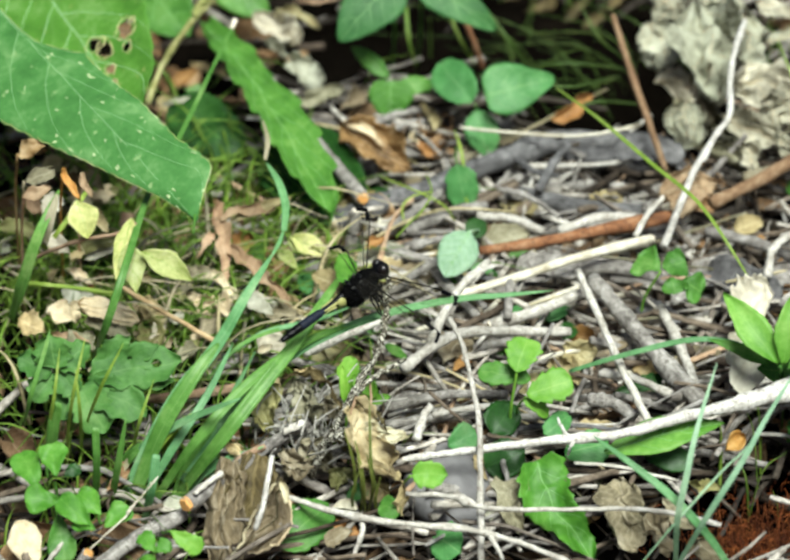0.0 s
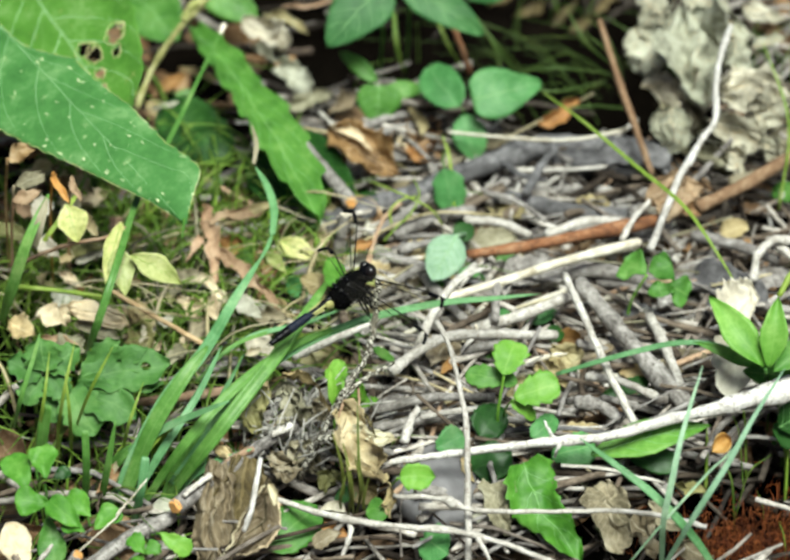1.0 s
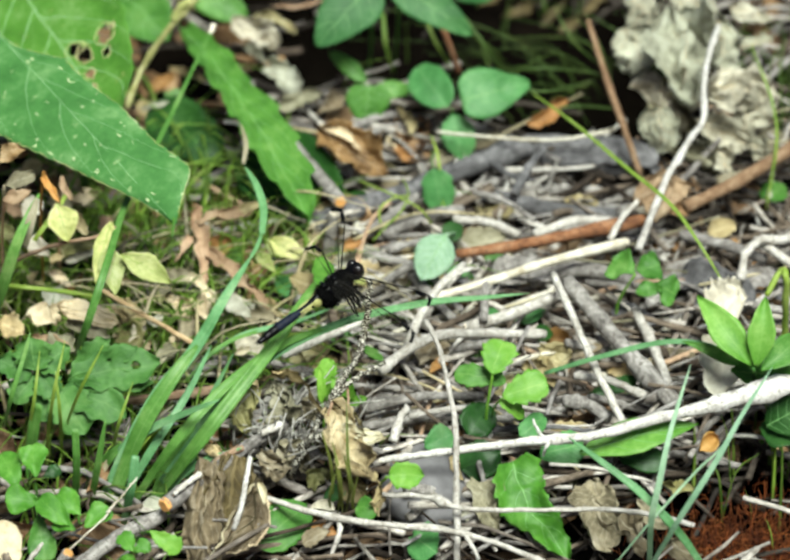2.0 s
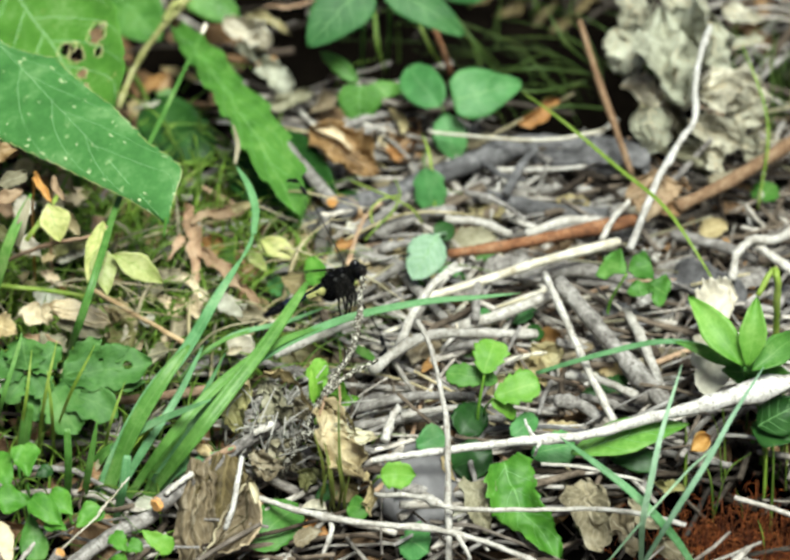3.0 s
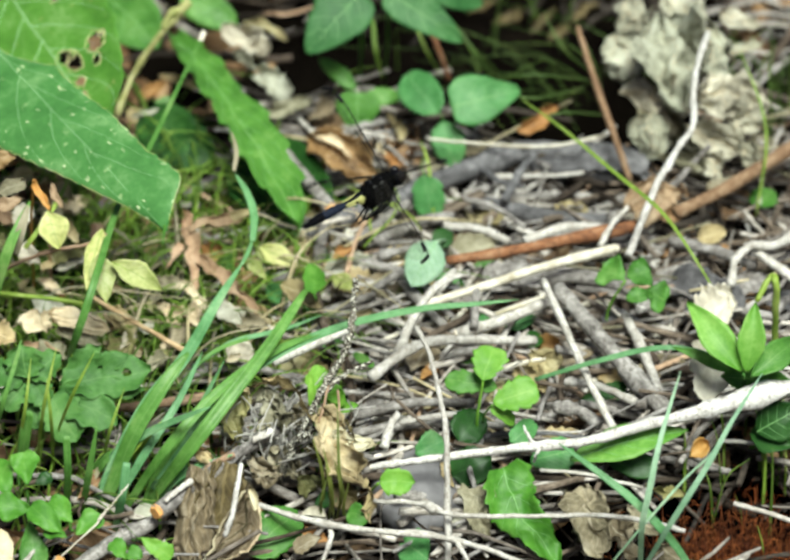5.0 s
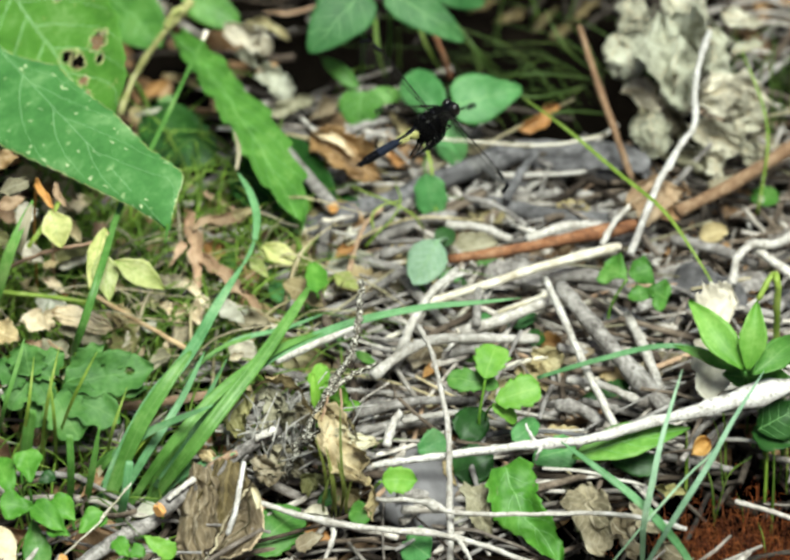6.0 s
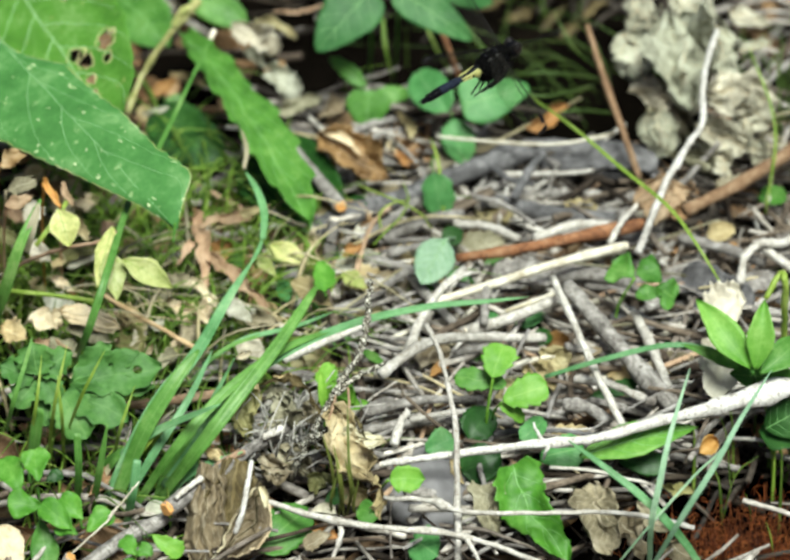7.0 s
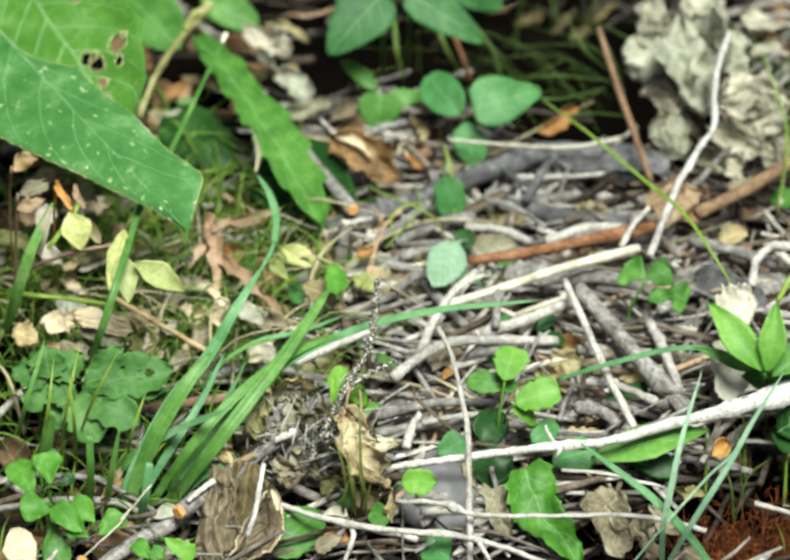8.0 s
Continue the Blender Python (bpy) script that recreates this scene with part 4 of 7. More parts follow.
    stick("white_forked_twig", [(0.1146, 0.0967, 0.0450), (0.1102, 0.0808, 0.0420), (0.1079, 0.0667, 0.0380), (0.1070, 0.0508, 0.0340), (0.1025, 0.0451, 0.0300), (0.0976, 0.0368, 0.0260), (0.0929, 0.0268, 0.0240), (0.0818, -0.0039, 0.0150)],
          0.00089, 0.00134, WHITE, "bent white bare twig standing out of litter", "twig", rough=0.1)
    stick("low_twig", [(-0.0073, -0.1380, 0.0100), (0.0076, -0.1420, 0.0120), (0.0191, -0.1479, 0.0120), (0.0420, -0.1489, 0.0120), (0.0650, -0.1484, 0.0120), (0.0829, -0.1521, 0.0120), (0.0940, -0.1544, 0.0100)], 0.00080, 0.00072, PALE, "thin bleached twig with small knots", "twig", knots=0.3, rough=0.2)
    stick("low_twig", [(-0.0471, -0.1342, 0.0060), (-0.0303, -0.1449, 0.0080), (-0.0138, -0.1528, 0.0100), (0.0124, -0.1567, 0.0100), (0.0287, -0.1633, 0.0100), (0.0448, -0.1712, 0.0080)], 0.00092, 0.00090, PALE, "thin bleached twig with side shoots", "twig", knots=0.3, rough=0.2,
          twigs=(([(-0.0221, -0.1470, 0.0080), (-0.0212, -0.1530, 0.0060), (-0.0253, -0.1562, -0.0040)], 0.00107), ([(0.0198, -0.1602, 0.0100), (0.0230, -0.1635, 0.0060), (0.0239, -0.1638, 0.0000)], 0.00089)))
    stick("dead_stalk", [(0.0069, -0.0749, 0.0350), (0.0111, -0.0853, 0.0320), (0.0147, -0.1040, 0.0270), (0.0167, -0.1170, 0.0200), (0.0169, -0.1339, 0.0120), (0.0171, -0.1587, -0.0020)], 0.00071, 0.00107, PALE, "thin bleached upright dead stalk", "stalk", rough=0.16)
    stick("broken_stick", [(-0.0382, -0.1005, 0.0120), (-0.0525, -0.1176, 0.0140), (-0.0677, -0.1346, 0.0130), (-0.0782, -0.1465, 0.0120)], 0.00179, 0.00268, GREY, "grey stick with pale torn wood and cut end", "stick", big, cut0=PALECUT, cut1=CUT)
    stick("broken_stick", [(-0.0412, -0.1105, 0.0180), (-0.0442, -0.1130, 0.0180), (-0.0475, -0.1139, 0.0170)], 0.00143, 0.00107, PALE, "strip of pale torn wood on a stick", "stick", big)
    stick("broken_stick", [(-0.0670, -0.1370, 0.0175), (-0.0714, -0.1420, 0.0172), (-0.0753, -0.1464, 0.0165)], 0.00107, 0.00071, PALE, "strip of peeled white wood on a stick", "stick", big)
    stick("broken_stick", [(-0.0536, -0.1215, 0.0165), (-0.0585, -0.1248, 0.0165), (-0.0624, -0.1278, 0.0155)], 0.00107, 0.00089, BROWNSTALK, "strip of reddish bark on a stick", "stick", big)
    stick("grey_stick", [(-0.0792, -0.1410, 0.0040), (-0.0943, -0.1525, 0.0030), (-0.1086, -0.1646, -0.0020)], 0.00220, 0.00250, GREY, "grey weathered fallen stick", "stick", big)
    stick("curved_root", [(0.1178, -0.0128, 0.0080), (0.1194, -0.0059, 0.0140), (0.1254, 0.0005, 0.0160), (0.1346, 0.0041, 0.0140), (0.1468, 0.0219, 0.0100)], 0.00125, 0.00179, PALE, "whitish curved bare root", "root", big)
    stick("pale_stick", [(0.1241, 0.0063, 0.0120), (0.1340, -0.0062, 0.0120), (0.1471, -0.0218, 0.0100)], 0.00143, 0.00143, PALE, "bleached fallen stick in litter", "stick", big)
    stick("pale_stick", [(0.0982, 0.0182, 0.0060), (0.1138, 0.0090, 0.0080), (0.1277, 0.0025, 0.0060)], 0.00196, 0.00179, GREY, "grey fallen stick in litter", "stick", big)
    stick("rusty_stalk", [(0.0673, 0.1083, 0.0400), (0.0731, 0.0877, 0.0300), (0.0791, 0.0692, 0.0200), (0.0856, 0.0601, 0.0040)], 0.00107, 0.00125, RUSSET, "red-brown dead stalk leaning in litter", "stalk", rough=0.05)
    stick("rusty_stalk", [(0.0115, 0.1298, 0.0300), (0.0162, 0.1245, 0.0200), (0.0201, 0.1271, 0.0050)], 0.00107, 0.00107, RED, "red-brown dead stalk leaning in litter", "stalk", rough=0.05)
    stick("brown_stalk", [(-0.1067, -0.0262, 0.0140), (-0.0892, -0.0445, 0.0150), (-0.0711, -0.0575, 0.0120)], 0.00080, 0.00089, TAN, "tan dry grass stalk over litter", "stalk", rough=0.05)
    stick("green_stalk", [(-0.1406, -0.0358, 0.0220), (-0.1222, -0.0388, 0.0220), (-0.1054, -0.0373, 0.0180)], 0.00089, 0.00071, LIMEGRASS, "yellow-green lying grass stalk", "stalk", rough=0.05)
    stick("brown_stalk", [(-0.0606, -0.0220, 0.0080), (-0.0479, -0.0341, 0.0080), (-0.0391, -0.0389, 0.0060)], 0.00125, 0.00107, CREAM, "cream dry grass stalk", "stalk", rough=0.05)
    for p, q, h, m in (((-0.0738, 0.0220, 0.0160), (-0.0694, -0.0217, 0.0080), 0.00268, PINKTAN), ((-0.0725, 0.0102, 0.0160), (-0.0503, 0.0246, 0.0160), 0.00268, PINKTAN), ((-0.0694, 0.0013, 0.0120), (-0.0446, -0.0331, 0.0060), 0.00303, PINKTAN), ((-0.0749, 0.0082, 0.0120), (-0.0817, -0.0087, 0.0140), 0.00179, PINKTAN), ((-0.0759, -0.0123, 0.0100), (-0.0632, -0.0264, 0.0060), 0.00250, BUFFLEAF), ((-0.0501, -0.0232, 0.0080), (-0.0376, -0.0355, 0.0060), 0.00214, DRYTAN)):
        leaf("withered_leaf", p, q, h, m, "narrow withered pinkish brown leaf", "dead leaf", "withered leaves", shape=STRAP, curl=1.0, crinkle=0.0026, ruffle=0.5, nu=34, nv=14, teeth=0.2, tooth_count=5)
    stick("straw_stalk", [(0.0116, 0.0790, 0.0100), (0.0340, 0.0722, 0.0120), (0.0560, 0.0709, 0.0120), (0.0769, 0.0780, 0.0120)], 0.00057, 0.00064, CREAM, "long cream straw across dark litter", "stalk", rough=0.05)
    stick("bleached_curl", [(-0.0500, -0.1468, 0.0320), (-0.0512, -0.1554, 0.0290), (-0.0526, -0.1622, 0.0240), (-0.0553, -0.1643, 0.0160)], 0.00071, 0.00089, WHITE, "short white bare twig leaning on leaves", "twig")
    stick("bark_strip", [(-0.0993, -0.0759, 0.0020), (-0.0846, -0.0772, 0.0040), (-0.0593, -0.0673, 0.0020)], 0.00161, 0.00143, BROWNSTALK, "strip of pinkish bark on litter", "stick", big)
    for a, b, r in (((0.0539, -0.0813, 0.0060), (0.0691, -0.0886, 0.0040), 0.00232), ((-0.0143, -0.0829, 0.0040), (0.0267, -0.0758, 0.0040), 0.00165), ((-0.0143, -0.0876, 0.0000), (0.0368, -0.0860, 0.0020), 0.00150), ((-0.0041, -0.1013, 0.0040), (0.0010, -0.0923, 0.0120), 0.00143),
                    ((0.0271, -0.0428, 0.0120), (0.0283, -0.0214, 0.0140), 0.00143), ((0.0578, -0.0669, 0.0060), (0.0814, -0.0785, 0.0060), 0.00143), ((0.0802, -0.0255, 0.0040), (0.0903, -0.0729, 0.0040), 0.00179), ((-0.0326, -0.1109, 0.0060), (-0.0074, -0.1096, 0.0060), 0.00125),
                    ((0.0393, 0.0410, 0.0080), (0.0506, 0.0616, 0.0140), 0.00161), ((0.0246, 0.0367, 0.0120), (0.0461, 0.0219, 0.0100), 0.00107), ((0.0461, 0.0212, 0.0040), (0.0734, 0.0278, 0.0060), 0.00179), ((0.0724, 0.0063, 0.0120), (0.0840, 0.0289, 0.0140), 0.00107),
                    ((0.0174, 0.0308, 0.0040), (0.0407, 0.0212, 0.0040), 0.00161), ((-0.0080, 0.0270, 0.0000), (0.0211, 0.0372, 0.0040), 0.00214), ((-0.0061, 0.0116, 0.0040), (0.0172, 0.0148, 0.0040), 0.00143), ((-0.0078, -0.0087, 0.0040), (0.0082, -0.0007, 0.0060), 0.00161)):
        m = (np.array(a) + np.array(b)) / 2 + np.array((0, 0.002, 0.001))
        stick("loose_stick", [a, m, b], r, r * 0.85, DARKGREY if a[1] > 0.04 else random.Random(seed_next()).choice((GREY, PALE, GREY)), "weathered grey stick in the litter", "stick", big)


build_sticks()


# ---------------------------------------------------------------- grass
def build_grass():
    tuft = "blades of the grass tuft"
    lab = "long green grass blade rising from a tuft"
    blade([(-0.0841, -0.1163, -0.0100), (-0.0690, -0.1225, 0.0178), (-0.0558, -0.1117, 0.0314), (-0.0427, -0.0942, 0.0404), (-0.0301, -0.0727, 0.0487)], 0.00482, GRASS, lab, tuft, tip_power=0.3, twist=0.3)
    blade([(-0.1017, -0.1191, -0.0100), (-0.0911, -0.1119, 0.0120), (-0.0814, -0.0973, 0.0220), (-0.0707, -0.0854, 0.0300), (-0.0604, -0.0617, 0.0360), (-0.0523, -0.0441, 0.0400)], 0.00464, BLUEGRASS, lab, tuft, tip_power=0.6)
    blade([(-0.0990, -0.1218, -0.0100), (-0.0873, -0.1170, 0.0200), (-0.0772, -0.1093, 0.0350), (-0.0687, -0.0991, 0.0420)], 0.00554, GRASS, lab, tuft, tip_power=0.5)
    blade([(-0.0916, -0.1191, -0.0100), (-0.0754, -0.1225, 0.0200), (-0.0590, -0.1080, 0.0320), (-0.0410, -0.0908, 0.0360), (-0.0243, -0.0793, 0.0360)], 0.00357, GRASS, lab, tuft, tip_power=0.5)
    blade([(-0.0812, -0.1183, 0.0000), (-0.0592, -0.1055, 0.0260), (-0.0410, -0.0909, 0.0340), (-0.0176, -0.0758, 0.0360), (0.0078, -0.0633, 0.0340), (0.0267, -0.0575, 0.0320), (0.0424, -0.0491, 0.0280)], 0.00286, BLUEGRASS, lab, tuft, tip_power=0.7)
    blade([(-0.0965, -0.1218, -0.0100), (-0.0842, -0.1175, 0.0120), (-0.0727, -0.1028, 0.0240), (-0.0648, -0.0853, 0.0320)], 0.00286, BLUEGRASS, lab, tuft)
    blade([(-0.0741, -0.0780, 0.0120), (-0.0622, -0.0687, 0.0200), (-0.0454, -0.0584, 0.0200), (-0.0319, -0.0484, 0.0160)], 0.00143, GRASS, lab, tuft)
    blade([(-0.0694, -0.0664, 0.0120), (-0.0556, -0.0628, 0.0200), (-0.0386, -0.0554, 0.0200), (-0.0251, -0.0381, 0.0140)], 0.00179, BLUEGRASS, lab, tuft)
    blade([(-0.0492, -0.0313, 0.0400), (-0.0488, -0.0218, 0.0440), (-0.0513, -0.0122, 0.0470), (-0.0558, -0.0011, 0.0480)], 0.00286, BLUEGRASS, "narrow blue-green grass blade tip bent over", tuft)
    blade([(-0.0563, 0.0005, 0.0480), (-0.0557, 0.0102, 0.0500), (-0.0579, 0.0231, 0.0500)], 0.00179, STRAW, "withered straw-coloured tip of a grass blade", tuft)
    blade([(-0.0526, -0.0453, 0.0400), (-0.0504, -0.0374, 0.0400), (-0.0492, -0.0298, 0.0400)], 0.00143, BLUEGRASS, lab, tuft)
    rnd = random.Random(17)
    foot, ahead, back = np.array((-0.0944, -0.1138, -0.0120)), np.array((-0.0524, -0.1023, 0.0340)), np.array((-0.0757, -0.1021, 0.0380))
    for k in range(9):
        f = foot + np.array((rnd.gauss(0, 0.008), rnd.gauss(0, 0.006), 0))
        q = rnd.random()
        t = back + (ahead - back) * q + np.array((rnd.gauss(0, 0.01), rnd.gauss(0, 0.012), rnd.gauss(0, 0.006)))
        t = f + (t - f) * rnd.uniform(0.55, 1.1)
        m = (f + t) / 2 + np.array((-0.002, -0.001, 0.004))
        blade([f, m, t], rnd.uniform(0.002, 0.0052), rnd.choice((GRASS, GRASS, BLUEGRASS, STRAW, LIMEGRASS)), lab, tuft, twist=rnd.uniform(-0.6, 0.6), tip_power=rnd.uniform(0.4, 0.9), per=6)
    cut = "stubs of cut grass"
    clab = "green grass stub with a pale cut end"
    blade([(-0.1178, -0.0480, -0.0100), (-0.1070, -0.0822, 0.0360), (-0.0993, -0.0695, 0.0560), (-0.0949, -0.0259, 0.0520), (-0.0863, 0.0118, 0.0500), (-0.0781, 0.0495, 0.0500), (-0.0700, 0.0869, 0.0500)], 0.0032, GRASS, "tall green grass stalk with a white cut tip", cut, blunt=True, base_width=1.0, end_width=0.34)
    stick("cut_tip", [(-0.0708, 0.0828, 0.0500), (-0.0697, 0.0879, 0.0505)], 0.00071, 0.00089, PALECUT, "white cut tip on a grass stalk", "grass")
    blade([(-0.1101, -0.1191, -0.0100), (-0.1083, -0.1257, 0.0120), (-0.1083, -0.1236, 0.0260)], 0.00250, GRASS, clab, cut, blunt=True)
    blade([(-0.0935, -0.1300, -0.0100), (-0.0900, -0.1367, 0.0100), (-0.0881, -0.1328, 0.0220)], 0.00286, BLUEGRASS, clab, cut, blunt=True)
    blade([(-0.1050, -0.1191, -0.0100), (-0.1013, -0.1257, 0.0120), (-0.0982, -0.1242, 0.0300)], 0.00250, GRASS, clab, cut)
    blade([(-0.1262, -0.1053, -0.0100), (-0.1238, -0.1119, 0.0120), (-0.1214, -0.1124, 0.0280)], 0.00393, GRASS, clab, cut, blunt=True)
    blade([(-0.1425, -0.0411, 0.0100), (-0.1374, -0.0499, 0.0300), (-0.1312, -0.0502, 0.0500), (-0.1241, -0.0390, 0.0620)], 0.00428, GRASS, "green grass blade beside broad leaves", cut, tip_power=0.5)
    blade([(-0.1295, -0.0465, 0.0450), (-0.1270, -0.0469, 0.0550), (-0.1246, -0.0411, 0.0620)], 0.00357, STRAW, "pale withered blade end beside grass", cut)
    blade([(-0.1312, -0.0272, 0.0300), (-0.1251, -0.0295, 0.0400), (-0.1174, -0.0153, 0.0450), (-0.1140, 0.0004, 0.0450)], 0.00179, LIMEGRASS, "green grass blade beside broad leaves", cut)
    blade([(-0.1370, -0.0837, -0.0100), (-0.1316, -0.1012, 0.0200), (-0.1264, -0.0933, 0.0350), (-0.1248, -0.0888, 0.0400)], 0.00161, GRASS, "thin upright green grass blade", cut)
    blade([(-0.0928, 0.0225, 0.0000), (-0.0852, 0.0059, 0.0200), (-0.0783, 0.0054, 0.0300)], 0.00179, GRASS, "green grass blade beside broad leaves", cut)
    for p, q, r in (((-0.1216, -0.0969, -0.0100), (-0.1162, -0.1137, 0.0300), (-0.1116, -0.1073, 0.0500)), ((-0.1179, -0.0885, -0.0100), (-0.1080, -0.1109, 0.0300), (-0.0992, -0.1074, 0.0480)), ((-0.1156, -0.0969, -0.0100), (-0.1138, -0.1153, 0.0250), (-0.1151, -0.1105, 0.0400)), ((-0.1301, -0.0969, -0.0100), (-0.1230, -0.1139, 0.0260), (-0.1202, -0.1061, 0.0450)), ((-0.0995, -0.0969, -0.0100), (-0.0949, -0.1142, 0.0200), (-0.0897, -0.1079, 0.0340))):
        blade([p, q, r], 0.00125, LIMEGRASS, "thin upright green grass blade", "thin upright grass")
    right = "slender grass crossing the clearing"
    rlab = "slender pale blue-green grass blade"
    blade([(0.0796, -0.1576, -0.0050), (0.0791, -0.1655, 0.0200), (0.0813, -0.1638, 0.0350), (0.0849, -0.1542, 0.0480), (0.0919, -0.1345, 0.0600)], 0.00214, MINTGRASS, rlab, right)
    blade([(0.0795, -0.1638, 0.0000), (0.0882, -0.1693, 0.0250), (0.0992, -0.1623, 0.0420), (0.1075, -0.1515, 0.0520), (0.1182, -0.1356, 0.0600)], 0.00196, MINTGRASS, rlab, right)
    blade([(0.0672, -0.1638, -0.0000), (0.0788, -0.1655, 0.0200), (0.0931, -0.1598, 0.0360), (0.1027, -0.1556, 0.0450), (0.1166, -0.1338, 0.0550)], 0.00085, MINTGRASS, "thin pale straw-green grass blade", right)
    blade([(0.0967, -0.1638, 0.0000), (0.0888, -0.1644, 0.0140), (0.0772, -0.1600, 0.0260), (0.0643, -0.1532, 0.0340), (0.0528, -0.1442, 0.0380)], 0.00286, BLUEGRASS, rlab, right)
    blade([(0.0460, 0.0747, 0.0300), (0.0607, 0.0477, 0.0340), (0.0775, 0.0169, 0.0360), (0.0924, -0.0069, 0.0360), (0.1030, -0.0260, 0.0300), (0.1146, -0.0337, 0.0120)], 0.00143, LIMEGRASS, "slender lime-green grass blade", right, base_width=0.4)
    blade([(0.0472, -0.0736, 0.0120), (0.0673, -0.0772, 0.0220), (0.0875, -0.0777, 0.0280), (0.1029, -0.0770, 0.0260), (0.1121, -0.0719, 0.0160)], 0.00196, BLUEGRASS, "arching pale-green grass blade", right)
    blade([(0.0068, 0.1298, 0.0300), (0.0115, 0.1245, 0.0200), (0.0183, 0.1349, 0.0000)], 0.00143, LIMEGRASS, "slender lime-green grass blade", right)
    blade([(-0.0084, 0.1461, 0.0200), (-0.0074, 0.1373, 0.0120), (-0.0046, 0.1349, 0.0000)], 0.00161, FINEGRASS, "slender green grass blade", right)
    for pts in ([(0.0092, 0.0282, 0.0040), (0.0056, 0.0254, 0.0120), (-0.0025, 0.0275, 0.0160), (-0.0171, 0.0442, 0.0120)], [(-0.0114, 0.0057, 0.0120), (-0.0070, 0.0084, 0.0160), (-0.0016, 0.0150, 0.0180), (0.0011, 0.0291, 0.0160), (-0.0007, 0.0478, 0.0100)], [(-0.0088, 0.0165, 0.0120), (-0.0091, 0.0195, 0.0160), (-0.0052, 0.0244, 0.0170), (0.0011, 0.0315, 0.0140)],
                ):
        stick("tendril", pts, 0.00042, 0.00034, LIMEGRASS, "thin pale green curling tendril", "tendril", "curling tendrils", rough=0.03, knots=0.0, wobble=0)
    for a, b, c in (((-0.0241, -0.1255, -0.0050), (-0.0242, -0.1309, 0.0160), (-0.0273, -0.1303, 0.0300)), ((-0.0207, -0.1282, -0.0050), (-0.0214, -0.1312, 0.0120), (-0.0239, -0.1252, 0.0220)), ((-0.0157, -0.1255, -0.0050), (-0.0185, -0.1309, 0.0160), (-0.0192, -0.1191, 0.0340)), ((-0.0216, -0.1148, 0.0100), (-0.0227, -0.1141, 0.0220), (-0.0223, -0.1109, 0.0300))):
        blade([a, b, c], 0.00110, OLIVE, "olive withering grass blade under the perch", "withering blades")
    for a, b, c in (((-0.0225, -0.1245, -0.0100), (-0.0213, -0.1367, 0.0100), (-0.0229, -0.1373, 0.0240)), ((-0.0200, -0.1245, -0.0100), (-0.0180, -0.1366, 0.0120), (-0.0200, -0.1373, 0.0260)), ((-0.0242, -0.1245, -0.0100), (-0.0247, -0.1368, 0.0080), (-0.0221, -0.1362, 0.0200)), ((-0.0157, -0.1272, -0.0100), (-0.0173, -0.1344, 0.0040), (-0.0155, -0.1364, 0.0160))):
        blade([a, b, c], 0.00115, OLIVE, "short green grass blade under the perch", "short blades")
    for a, b, c in (
                    ((0.0732, 0.1255, 0.0060), (0.0516, 0.1069, 0.0200), (0.0332, 0.1192, 0.0100)), ((0.0711, 0.1202, 0.0060), (0.0475, 0.0913, 0.0200), (0.0257, 0.1231, 0.0120)), ((0.0757, 0.1385, 0.0000), (0.0634, 0.1245, 0.0200), (0.0559, 0.1334, 0.0300)),
                    ((0.0372, 0.1286, 0.0040), (0.0294, 0.1245, 0.0200), (0.0182, 0.1370, 0.0300)), ((0.0785, 0.1103, 0.0000), (0.0626, 0.0935, 0.0120), (0.0460, 0.0976, 0.0060)), ((0.1307, 0.0431, 0.0000), (0.1336, 0.0539, 0.0300), (0.1251, 0.0766, 0.0500)),
                    ((0.0139, 0.0431, 0.0000), (0.0120, 0.0520, 0.0160), (0.0093, 0.0625, 0.0200))):
        # blades back over the hollow take the shade-dimmed green
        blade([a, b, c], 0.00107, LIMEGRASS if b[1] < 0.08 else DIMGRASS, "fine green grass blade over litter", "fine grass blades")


build_grass()


